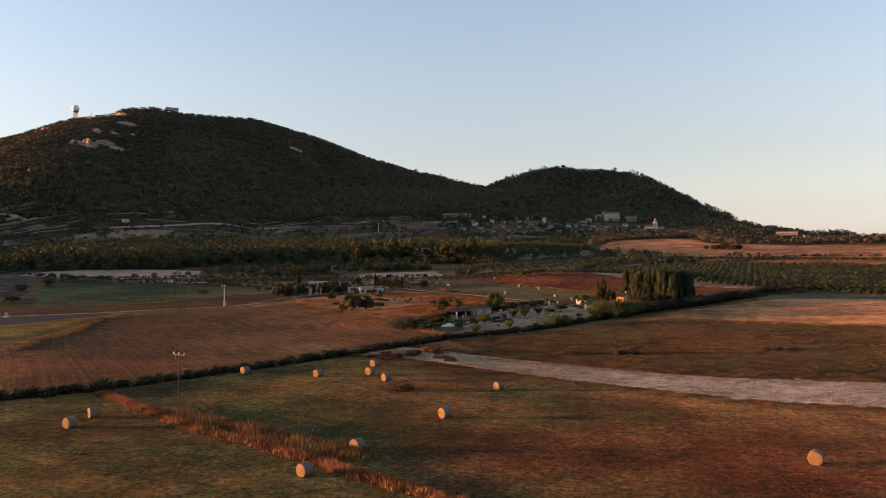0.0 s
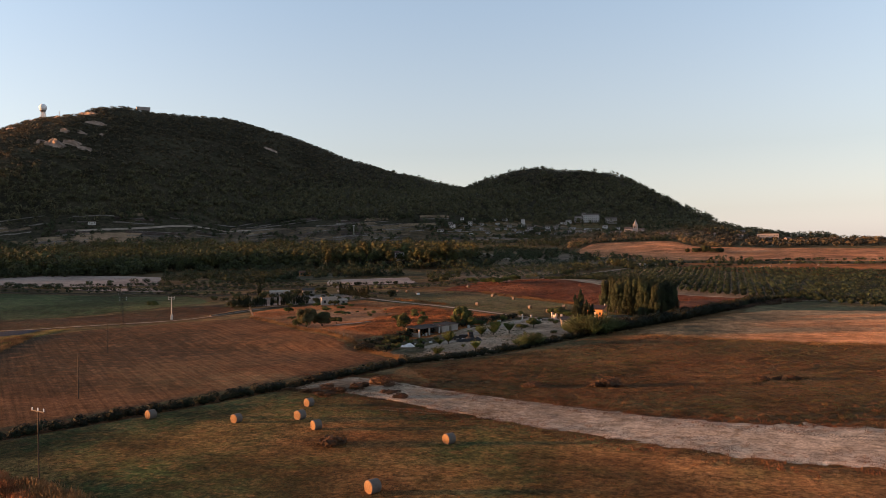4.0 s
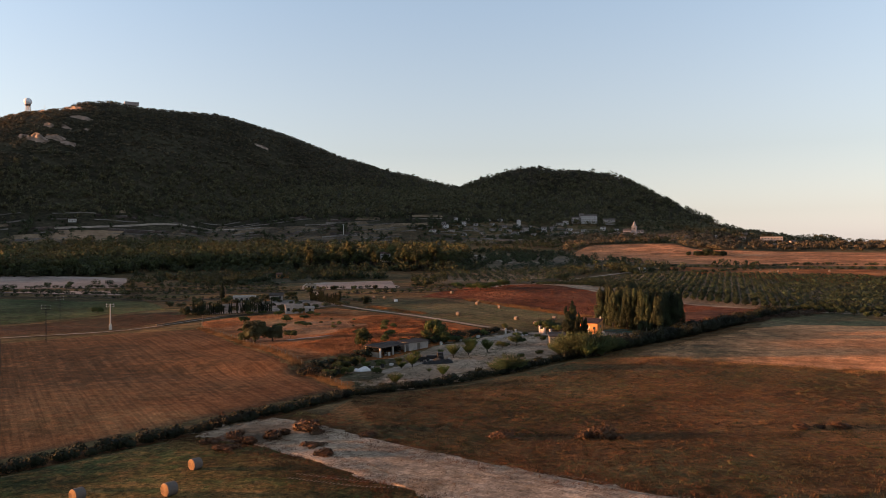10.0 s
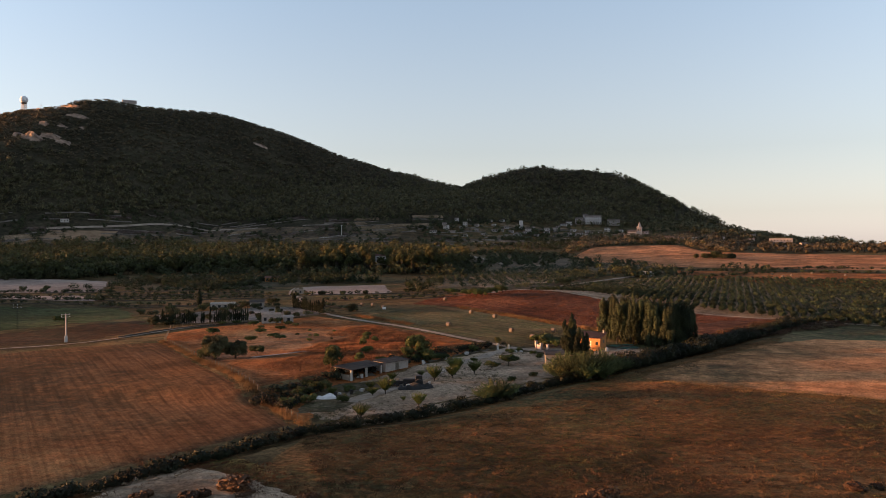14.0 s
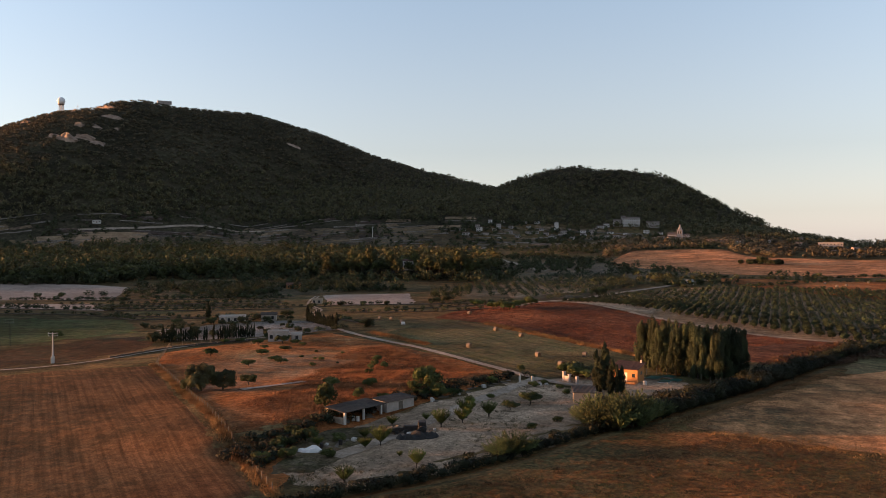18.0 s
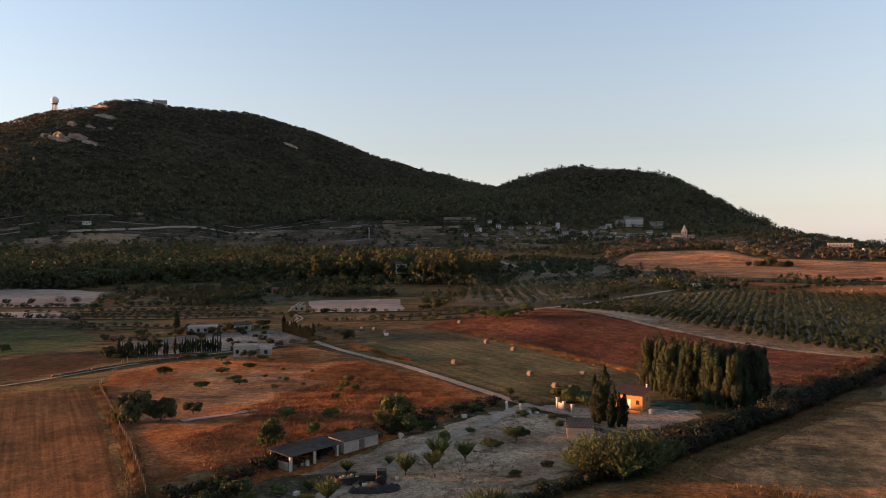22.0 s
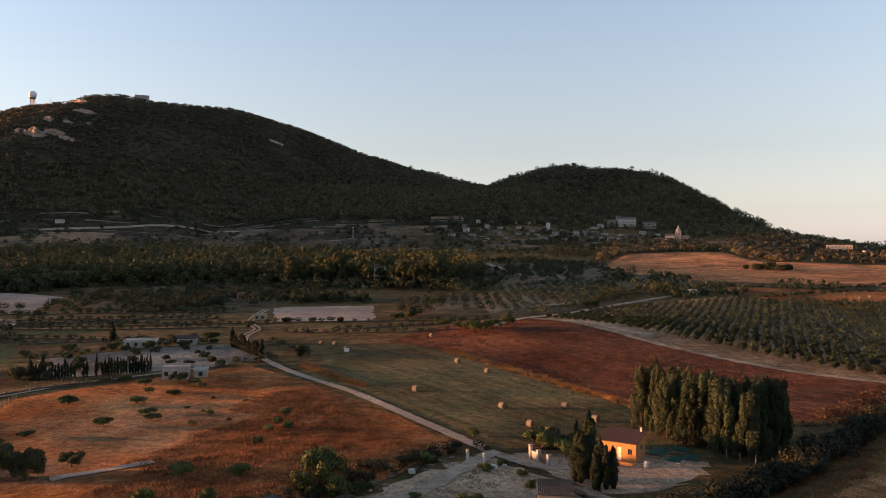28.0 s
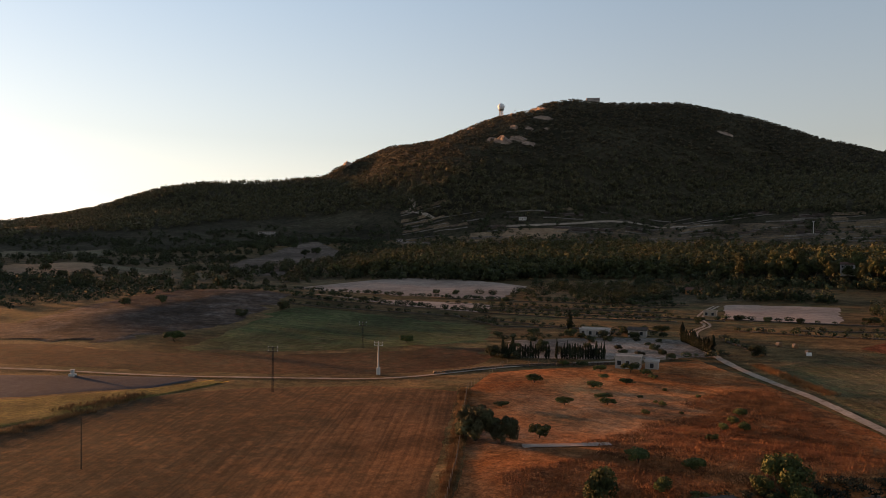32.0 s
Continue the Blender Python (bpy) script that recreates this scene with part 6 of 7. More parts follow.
# ---- compound beside the orchard ----
patch("courtyard", [(-154, 332), (-132, 345), (-119, 360), (-109, 374)], [(-175, 358), (-161, 379), (-144, 394), (-129, 397)], M_GRAVEL, 0.16, 3, "pale gravel courtyard among trees", "courtyard", 0.6)


def building(name, label, w, d, h, wall, roof, kind="gable", wins=2, storeys=1, group="", door_at=0.5):
    """A house along x with its front at -y: wall, roof, door, framed windows."""
    thing = tagged(new(name), label, "house", group)
    bm = bmesh.new()
    box(bm, (-w / 2, -d / 2, -1.0), (w / 2, d / 2, h))
    if kind == "gable":
        a = [bm.verts.new(c) for c in ((-w / 2, -d / 2, h), (-w / 2, d / 2, h), (-w / 2, 0, h + d * 0.2))]
        b = [bm.verts.new(c) for c in ((w / 2, -d / 2, h), (w / 2, d / 2, h), (w / 2, 0, h + d * 0.2))]
        bm.faces.new(a[::-1])
        bm.faces.new(b)
        bm.faces.new((a[0], b[0], b[2], a[2]))
        bm.faces.new((a[1], a[2], b[2], b[1]))
    part("wall", bm, wall, thing)
    bm = bmesh.new()
    if kind == "gable":
        o = 0.35
        z0, z1 = h - o * 0.4 + 0.03, h + d * 0.2 + 0.03
        slab(bm, [(-w / 2 - o, -d / 2 - o, z0 + 0.14), (w / 2 + o, -d / 2 - o, z0 + 0.14), (w / 2 + o, 0, z1 + 0.14), (-w / 2 - o, 0, z1 + 0.14)], 0.14)
        slab(bm, [(-w / 2 - o, 0, z1 + 0.14), (w / 2 + o, 0, z1 + 0.14), (w / 2 + o, d / 2 + o, z0 + 0.14), (-w / 2 - o, d / 2 + o, z0 + 0.14)], 0.14)
    else:
        box(bm, (-w / 2 - 0.15, -d / 2 - 0.15, h), (w / 2 + 0.15, d / 2 + 0.15, h + 0.2))
        for lo, hi in (((-w / 2 - 0.15, -d / 2 - 0.15, h + 0.2), (w / 2 + 0.15, -d / 2 + 0.1, h + 0.55)), ((-w / 2 - 0.15, d / 2 - 0.1, h + 0.2), (w / 2 + 0.15, d / 2 + 0.15, h + 0.55))):
            box(bm, lo, hi)
    part("roof", bm, roof, thing)
    sh = h / storeys
    for s in range(storeys):
        for k in range(wins):
            cx = -w / 2 + w * (k + 0.5) / wins
            if s == 0 and abs((k + 0.5) / wins - door_at) < 0.5 / wins:
                bm = bmesh.new()
                box(bm, (cx - 0.5, -d / 2 - 0.06, 0), (cx + 0.5, -d / 2 + 0.05, 2.1))
                part("door", bm, M_WOOD, thing)
                continue
            bm = bmesh.new()
            ww, wh, cz = min(1.0, w / wins * 0.5), 1.2, s * sh + sh * 0.55
            box(bm, (cx - ww / 2 - 0.1, -d / 2 - 0.08, cz - wh / 2 - 0.1), (cx + ww / 2 + 0.1, -d / 2 + 0.02, cz + wh / 2 + 0.1))
            wn_ = part("window", bm, M_CONCRETE, thing)
            bm = bmesh.new()
            box(bm, (cx - ww / 2, -d / 2 - 0.1, cz - wh / 2), (cx + ww / 2, -d / 2 - 0.04, cz + wh / 2))
            part("pane", bm, M_DARK, wn_)
    return thing


stand(building("low_house", "low whitewashed flat-roofed house beside the orchard", 6.6, 5.0, 3.0, M_STUCCO, M_STUCCO, "flat", 3, door_at=0.8), -117.6, 342.0, 27)
stand(building("outbuilding", "small white lean-to beside the low house", 3.4, 3.0, 2.0, M_STUCCO, M_CONCRETE, "flat", 1, door_at=9), -112.4, 345.2, 27)
stand(building("outbuilding", "long low white building at the back of the courtyard", 10.0, 4.0, 2.4, M_STUCCO, M_CONCRETE, "flat", 4), -160, 386, 24)
stand(building("outbuilding", "pale outbuilding with a dark sheet roof among trees", 6.0, 4.0, 2.5, M_STUCCO, M_METALSHEET, "gable", 2), -148, 394, 24)
for q in along([(-153, 330.5), (-130, 348.5)], 40):
    if random.random() < 0.9:
        plant("young_cypress", float(q[0]), float(q[1]), random.uniform(0.85, 1.15), random.uniform(0.8, 1.15))
for q in along([(-130, 392), (-110, 374)], 15):
    tagged(plant("cypress", float(q[0]), float(q[1]), random.uniform(0.5, 0.68), random.uniform(0.8, 1.0)), "dark cypress in a windbreak row")
for x, y, s in [(-171, 386, 1.0), (-154, 336, 0.62), (-156, 334, 0.55), (-152, 334, 0.7)]:
    plant("cypress", x, y, s, 1.05)
for x, y, s in [(-158, 331, 1.0), (-155, 333, 0.8), (-137, 354, 0.75), (-127, 352, 0.75), (-124, 357, 0.75), (-116, 361, 0.8), (-150, 344, 0.85), (-146, 349, 0.7), (-163, 348, 0.8), (-149, 378, 0.75), (-142, 384, 0.7), (-168, 362, 0.85), (-152, 372, 0.8), (-176, 372, 0.9), (-135, 386, 0.6), (-182, 360, 0.7), (-141, 399, 0.8), (-155, 397, 0.9), (-170, 395, 0.8),
                (-156, 352, 0.9), (-145, 361, 0.8), (-160, 378, 0.9), (-154, 383, 0.8), (-147, 390, 0.8), (-137, 366, 0.7), (-130, 358, 0.6), (-128, 372, 0.7), (-122, 366, 0.7), (-166, 380, 0.9), (-134, 378, 0.6), (-142, 352, 0.7), (-125, 348, 0.6)]:
    plant("oak", x, y, s * 0.9, random.uniform(0.8, 1.05))
for x, y, s in [(-113, 336, 1.1), (-127, 334, 0.9), (-108, 335, 0.9), (-131, 331, 0.7), (-104, 332, 0.6), (-119, 331, 0.8)]:
    plant("fruit", x, y, s, 1.0)

spots = np.concatenate([along([(-158, 332), (-150, 335)], 9), along([(-178, 358), (-162, 382), (-144, 397)], 22), along([(-112, 366), (-107, 376)], 6)]) + rng.normal(0, 1.4, (37, 2))
stuff("courtyard_shrubs", [cloud(spots, 1.2, 1.8, 120, 0.22, 59)], M_DARKWOOD, "dark evergreen shrubs round the courtyard", "shrubs")

fence = tagged(new("fence"), "wire fence on slim wooden posts at the field edge", "fence")
prev = None
for q in along([(-49, 205), (-67, 225), (-87, 247.5), (-129, 292), (-147, 325), (-124, 339)], 64):
    x, y = float(q[0]), float(q[1])
    bm = bmesh.new()
    tube(bm, [(x, y, gz(x, y) - 0.3), (x, y, gz(x, y) + 1.25)], [0.07, 0.06], 6)
    part("post", bm, M_WOOD, fence)
    if prev:
        bm = bmesh.new()
        for h in (0.4, 0.8, 1.15):
            tube(bm, [(*prev, gz(*prev) + h), (x, y, gz(x, y) + h)], [0.012, 0.012], 4)
        part("wire", bm, M_RUST, fence)
    prev = (x, y)
fence2 = tagged(new("fence"), "pale post fence round the small house", "fence")
for q in along([(1, 306), (9, 309), (14, 300), (20, 297), (30, 305)], 16):
    x, y = float(q[0]), float(q[1])
    bm = bmesh.new()
    tube(bm, [(x, y, gz(x, y) - 0.3), (x, y, gz(x, y) + 1.6)], [0.08, 0.07], 6)
    part("post", bm, M_WOOD, fence2)


def rubble_wall(label, path, h, seed):
    """A low dry stone wall of joined rough stones."""
    r = np.random.default_rng(seed)
    L = length(path)
    P = along(path, max(3, int(L / 0.9)))
    V, F, o = [], [], 0
    cube = np.array([(x, y, z) for z in (0, 1) for x, y in ((-1, -1), (1, -1), (1, 1), (-1, 1))], float)
    quads = np.array([(0, 3, 2, 1), (4, 5, 6, 7), (0, 1, 5, 4), (1, 2, 6, 5), (2, 3, 7, 6), (3, 0, 4, 7)])
    for row in range(2):
        for p in P:
            s = r.uniform(0.4, 0.6, 3) * (1, 0.7, h * 0.75)
            c = cube * s + r.uniform(-0.05, 0.05, (8, 3))
            t = r.uniform(0, 3)
            x, y = p + r.normal(0, 0.12, 2)
            V.append(np.column_stack([c[:, 0] * math.cos(t) - c[:, 1] * math.sin(t) + x, c[:, 0] * math.sin(t) + c[:, 1] * math.cos(t) + y, c[:, 2] + gz(x, y) - 0.1 + row * h * 0.42]))
            F.append(quads + o)
            o += 8
    tagged(new("stone_wall", mesh_np("stone_wall", np.concatenate(V), np.concatenate(F), [M_WALLSTONE])), label, "wall")


TERRACES = [[(-262, 431), (-218, 440), (-146, 452)], [(-240, 411), (-198, 421), (-159, 438)], [(-222, 393), (-180, 397), (-145, 396)], [(-128, 428), (-86, 431), (-66, 437)],
            [(-300, 352), (-235, 392), (-205, 384)], [(-313, 362), (-237, 428), (-187, 489)], [(-149, 457), (-107, 467), (-60, 480)], [(-120, 402), (-100, 385)],
            [(-301, 449), (-264, 461), (-204, 485), (-188, 500)], [(-280, 430), (-240, 446), (-178, 464)], [(-205, 382), (-172, 398), (-150, 410)], [(-262, 418), (-215, 428), (-170, 446)], [(-112, 440), (-84, 452), (-62, 462)]]
for k, path in enumerate(TERRACES):
    rubble_wall("low dry stone terrace wall with weeds", path, 0.6, 60 + k)
rubble_wall("dry stone wall beside the lane", [(-152, 303), (-143, 321), (-124, 342)], 0.9, 71)
rubble_wall("dry stone bank below the house yard", [(-13, 280), (-4, 272), (8, 280), (18, 292)], 0.9, 72)
spots = np.concatenate([along(p, max(4, int(length(p) / 1.9))) for p in TERRACES])
spots = spots[rng.random(len(spots)) < 0.85] + rng.normal(0, 0.8, (1, 2))
stuff("terrace_scrub", [cloud(spots[::2], 1.5, 1.9, 80, 0.28, 73)], M_FARMGREEN, "dark scrub along the terrace walls", "scrub")

# ---- far hedgerows, scrub and trees ----
VILLAGE = [(-235, 1104, 14), (-213, 1107, 9), (-226, 1084, 16), (-182, 1077, 9), (-173, 1116, 12), (-150, 1129, 14), (-141, 1137, 9), (-128, 1135, 11), (-118, 1124, 16), (-148, 1190, 12), (-164, 1180, 9),
           (-61, 1217, 14), (-68, 1199, 9), (-93, 1135, 10), (-81, 1158, 10), (-65, 1133, 13), (-51, 1130, 15), (-36, 1125, 14), (-27, 1133, 11), (-21, 1147, 10), (9, 1119, 12), (19, 1101, 15), (31, 1091, 13), (56, 1088, 9),
           (72, 1024, 15), (86, 1025, 14), (100, 1025, 16), (137, 1055, 6), (166, 1040, 10), (181, 1049, 13), (204, 961, 8), (-5, 1117, 10), (-110, 1142, 9), (-195, 1120, 8), (-160, 1098, 10), (45, 1094, 8),
           (-220, 1128, 9), (-207, 1150, 8), (-192, 1134, 10), (-177, 1142, 9), (-155, 1158, 11), (-202, 1094, 12), (-137, 1156, 9), (-106, 1150, 12), (-102, 1178, 9), (-82, 1168, 10), (-46, 1182, 11), (-26, 1173, 12), (1, 1175, 14), (19, 1163, 10), (-192, 1167, 8), (-70, 1172, 10), (-8, 1150, 12), (50, 1120, 14), (152, 1136, 7), (185, 1138, 10), (236, 1160, 12), (246, 1129, 9)]
FIELDS = [[(-430, 418), (-276, 460), (-315, 548), (-440, 530)], [(-390, 405), (-260, 450), (-232, 410), (-336, 382)], [(-152, 454), (-104, 466), (-130, 540), (-184, 522)],
          [(-40, 815), (38, 700), (144, 682), (330, 665), (330, 845), (192, 866), (130, 862), (96, 892), (80, 970), (-16, 955)], [(60, 600), (106, 545), (200, 480), (300, 640), (137, 660), (40, 690)],
          [(-48, 484), (60, 372), (200, 340), (200, 480), (50, 618)], WOOD, [(-650, 860), (-570, 905), (-590, 940), (-660, 890)], [(-70, 505), (-95, 595), (-88, 640), (-62, 708), (-30, 700), (-20, 640), (-22, 580)],
          [(-705, 406), (-607, 429), (-520, 443), (-500, 384), (-568, 366)], [(-607, 468), (-774, 637), (-828, 719), (-711, 671), (-522, 525), (-507, 459)], [(-690, 327), (-697, 403), (-599, 369), (-589, 303)], [(-854, 365), (-873, 481), (-789, 451), (-768, 345)]]


def free(P):
    ok = np.ones(len(P), bool)
    for q in FIELDS:
        ok &= ~inside(P, q)
    return ok


P = rng.uniform((-900, 600), (120, 1200), (8200, 2))
off = np.hypot(P[:, 0], P[:, 1] - 166) - np.interp(np.arctan2(P[:, 0], P[:, 1] - 166), foot_a, foot_r)
P = P[free(P) & (off < 15) & (wave(P[:, 0] * 1.7, P[:, 1] * 2.3) + rng.normal(0, 0.35, len(P)) > np.where(off > -210, 0.2, 0.0))]
stuff("valley_scrub", [crowns(P, 2.9, 0.3, 5.2, 4, 26, 0.62, 81)], M_DARKWOOD, "dark evergreen trees and scrub on the valley floor", "scrub")
P = rng.uniform((90, 870), (620, 1130), (1900, 2))
P = P[free(P)]
stuff("ridge_trees", [cloud(P, 3.2, 5.2, 30, 1.0, 82)], M_HILLWOOD, "mixed trees on the low far ridge", "trees")
P = rng.uniform((-40, 850), (130, 1100), (520, 2))
P = P[free(P)]
stuff("village_trees", [cloud(P, 3.0, 5.5, 34, 0.9, 83)], M_HILLWOOD, "trees below the village", "trees")
P = rng.uniform((-1000, 230), (-440, 760), (4200, 2))
P = P[free(P) & (wave(P[:, 0] * 1.5 + 50, P[:, 1] * 2.5) + rng.normal(0, 0.4, len(P)) > 0.0)]
stuff("west_scrub", [crowns(P, 2.9, 0.3, 4.8, 4, 26, 0.6, 84)], M_DARKWOOD, "dark scrub and trees on the western slope", "scrub")
lines = [[(-430, 416), (-335, 437), (-276, 458)], [(-330, 383), (-262, 404), (-236, 410)], [(-390, 330), (-340, 360), (-300, 372)], [(39, 668), (65, 664), (97, 655), (147, 690), (240, 680)],
         [(56, 600), (92, 629), (116, 650), (200, 640)], [(-20, 776), (-38, 822)], [(-14, 958), (80, 972)], [(-300, 540), (-230, 500), (-200, 480)], [(-460, 280), (-397, 290)], [(-520, 300), (-440, 360), (-420, 410)],
         [(-260, 470), (-215, 480), (-195, 500)], [(-60, 610), (-20, 640)], [(46, 334), (86, 400), (120, 430)]]
spots = np.concatenate([along(p, max(4, int(length(p) / 3.2))) + rng.normal(0, 1.0, (max(4, int(length(p) / 3.2)), 2)) for p in lines])
stuff("hedgerows", [cloud(spots, 1.7, 2.4, 80, 0.34, 85)], M_FARMGREEN, "dark hedgerows between the far fields", "hedge")
P = rng.uniform((-260, 520), (-190, 600), (46, 2))
stuff("farm_orchard", [cloud(np.concatenate([P, rng.uniform((-300, 470), (-210, 540), (70, 2))]), 2.6, 3.8, 170, 0.3, 86)], M_FARMGREEN, "green orchard trees at the foot of the woods", "trees")
P = np.array([(x + 0.5 * (y - 560), y) for y in range(520, 690, 8) for x in range(-120, 20, 6)], float) + rng.normal(0, 0.5, (22 * 24, 2))
P = P[inside(P, [(-108, 560), (-70, 500), (-30, 545), (-4, 600), (-20, 690), (-95, 690)])]
field("lower_grove", [(-68, 512), (-92, 595), (-86, 640), (-62, 705)], [(-44, 545), (-25, 582), (-26, 640), (-34, 696)], M_GROVE, 0.2, "pale earth under the older olive grove", 6, 1.0)
L, R = ribbon([(-70, 522), (-62, 533), (-44, 550), (-30, 566)], 7)
patch("verge", L, R, M_SAND, 0.35, 3, "bare pale verge beside the country road", "verge", 0.8)
stuff("lower_olive_grove", [cloud(P, 2.2, 3.4, 70, 0.36, 87)], M_OLIVE, "older olive grove beside the road", "olive trees")
L, R = ribbon([(-54, 445), (-47, 490), (-25, 535), (-2, 577), (25, 624), (45, 660)], 4.5)
patch("road", L, R, M_TRACK, 0.25, 4, "pale country road behind the olive grove", "road", 0.15)
L, R = ribbon([(-77, 716), (-103, 770), (-128, 831), (-153, 875)], 6)
patch("hill_track", L, R, M_TRACK, 0.4, 6, "pale dirt track up to the village", "track", 0.3)
# terraced foot of the hill: flat strips held by dry stone walls, in broken rows along the slope
field("terrace_strip", [(-666, 890), (-608, 934)], [(-682, 920), (-620, 972)], M_STRIP, 0.5, "tan stubble field above the pine woods", 8, 1.0)


def bank(label, path, h, thick, seed):
    """A long retaining wall with an uneven crest."""
    r = np.random.default_rng(seed)
    p = along(path, max(4, int(length(path) / 4)))
    d = np.gradient(p, axis=0)
    d /= np.hypot(*d.T)[:, None]
    nrm = np.stack([-d[:, 1], d[:, 0]], 1) * thick / 2
    z = ground(p[:, 0], p[:, 1])
    top = z + h * r.uniform(0.7, 1.15, len(p))
    k = len(p)
    V = np.concatenate([np.column_stack([p - nrm, z - 1.0]), np.column_stack([p - nrm, top]), np.column_stack([p + nrm, top]), np.column_stack([p + nrm, z - 1.0])])
    i = np.arange(k - 1)
    F = np.concatenate([np.stack([i + q * k, i + 1 + q * k, i + 1 + (q + 1) * k, i + (q + 1) * k], 1) for q in range(3)] + [np.array([(0, k, 2 * k, 3 * k), (k - 1, 4 * k - 1, 3 * k - 1, 2 * k - 1)])])
    return tagged(new("terrace_wall", mesh_np("terrace_wall", V, F, [M_BANK])), label, "wall", "hill terraces")


r = random.Random(31)
for row in range(12):
    a = radians(-50)
    while a < radians(-3):
        far = float(np.interp(a, foot_a, foot_r)) - 12 - row * 17 + r.uniform(-7, 7)
        span = r.uniform(0.015, 0.06)
        if r.random() < 0.8 and far > 700:
            path = [(math.sin(a + span * q / 3) * (far + r.uniform(-3, 3)), 166 + math.cos(a + span * q / 3) * (far + r.uniform(-3, 3))) for q in range(4)]
            bank("low pale dry stone wall of a hillside terrace", path, r.uniform(0.7, 1.6), 1.2, row * 40 + int(a * 200) + 300)
            if r.random() < 0.45:
                L, R = ribbon([(x * 1.012, 166 + (y - 166) * 1.012) for x, y in path], r.uniform(7, 13))
                patch("terrace", L, R, M_BARE if r.random() < 0.5 else M_GROVE, 0.4, 9, "pale dry terrace at the foot of the hill", "terrace", 0.8)
        a += span + r.uniform(0.005, 0.05)
for path in ([(-899, 937), (-862, 918), (-866, 897), (-830, 903), (-800, 896)], [(-688, 924), (-637, 975), (-572, 1063), (-506, 1067)]):
    L, R = ribbon(path, 6)
    patch("hill_lane", L, R, M_TRACK, 0.5, 5, "pale lane climbing the foot of the hill", "lane", 0.3)

for x, y in ((-4, 645), (4, 626)):
    palm = tagged(new("palm_tree"), "tall date palm with an orange-lit crown", "tree", "palms")
    bm = bmesh.new()
    tube(bm, [(0, 0, -0.3), (0.1, 0, 3), (0, 0.1, 6.5)], [0.4, 0.3, 0.28], 8)
    part("trunk", bm, M_BARK, palm)
    for k in range(16):
        t, lift = k * 2.399, random.uniform(-0.2, 0.9)
        bm = bmesh.new()
        prev = None
        for q in range(6):
            d = 3.2 * q / 5
            c = Vector((d * math.cos(t), d * math.sin(t), 6.5 + lift * d - 0.24 * d * d))
            s = Vector((-math.sin(t), math.cos(t), 0)) * (0.5 * math.sin(math.pi * (0.12 + 0.86 * q / 5)))
            row = [bm.verts.new(c - s - Vector((0, 0, 0.15))), bm.verts.new(c), bm.verts.new(c + s - Vector((0, 0, 0.15)))]
            if prev:
                bm.faces.new((prev[0], prev[1], row[1], row[0]))
                bm.faces.new((prev[1], prev[2], row[2], row[1]))
            prev = row
        part("frond", bm, M_SHRUB, palm)
    stand(palm, x, y, 0)

stand(building("farmhouse", "small ochre farmhouse with a tiled roof at the wood edge", 8, 5, 2.8, M_PLASTER, M_TILE, "gable", 3), -214, 553, 15)
VH = np.array([(x, y) for x, y, w in VILLAGE], float)
stuff("garden_trees", [cloud(np.concatenate([VH + rng.normal((3, -9), (9, 6), VH.shape) for _ in range(4)]), 2.1, 3.4, 60, 0.5, 88)], M_DARKWOOD, "dark garden trees among the village houses", "trees")
stand(building("farmhouse", "pale concrete hut at the end of the lane", 5, 3, 2.0, M_STONE, M_STONE, "flat", 2), -159, 466, 15)
stand(building("farmhouse", "pale house with a tiled roof among the pines", 8, 6, 6.0, M_VWHITE, M_TILE, "gable", 3, 2), -170, 655, 10, -6)
stand(building("farmhouse", "low white roadside hut beside the olive grove", 5, 4, 2.8, M_WHITE, M_CONCRETE, "flat", 2), 27, 616, -20)
stand(building("farmhouse", "large pale country house on the western slope", 22, 10, 6, M_VILLAGE, M_DARKTILE, "flat", 7, 2), -938, 712, 52)
stand(building("farmhouse", "small pale hut on the western slope", 8, 5, 3, M_VILLAGE, M_DARKTILE, "gable", 2), -760, 800, 40)
stand(building("farmhouse", "pale hut on a terrace below the hill", 10, 5, 3.5, M_WHITE, M_DARKTILE, "flat", 3), -684, 953, 35)

# ---- village ----
r = random.Random(11)
for x, y, w in VILLAGE:
    st = 2 if r.random() < 0.3 else 1
    stand(building("village_house", "pale village house with an old tiled roof", w * r.uniform(0.5, 0.75), r.uniform(4.5, 6.5), 2.6 * st + 0.3, M_VILLAGE if r.random() < 0.6 else M_VWHITE, M_DARKTILE, r.choice(("gable", "gable", "flat")), max(2, int(w / 3.5)), st, "village houses"), x, y, r.uniform(-25, 20), 0.6)
hall = building("convent", "large pale convent with rows of windows on the hillside", 24, 11, 10.5, M_VWHITE, M_DARKTILE, "gable", 8, 3)
stand(hall, -20, 1240, 6, 1.0, 1.5)
stand(building("convent_wing", "pale gabled wing of the hillside convent", 11, 9, 7.5, M_VILLAGE, M_DARKTILE, "gable", 4, 2), -39, 1236, -8, 1.0, 1.0)
stand(building("convent_wing", "small white house below the convent", 8, 7, 4.5, M_VWHITE, M_DARKTILE, "gable", 3, 1), -54, 1226, 14, 1.0, 0.5)
stand(building("convent_wing", "tall narrow pale tower house of the convent", 6, 7, 11.5, M_VILLAGE, M_DARKTILE, "gable", 2, 3), -31, 1243, 6, 1.0, 1.5)
for x, y, s in [(78, 1486, 1.2), (85, 1483, 1.5), (95, 1478, 1.7), (104, 1472, 1.3), (121, 1464, 1.5), (-120, 1577, 1.2), (40, 1520, 1.2)]:
    tagged(plant("oak", x, y, s * 1.25, 1.25, 4), "rounded dark tree standing out on the ridge")
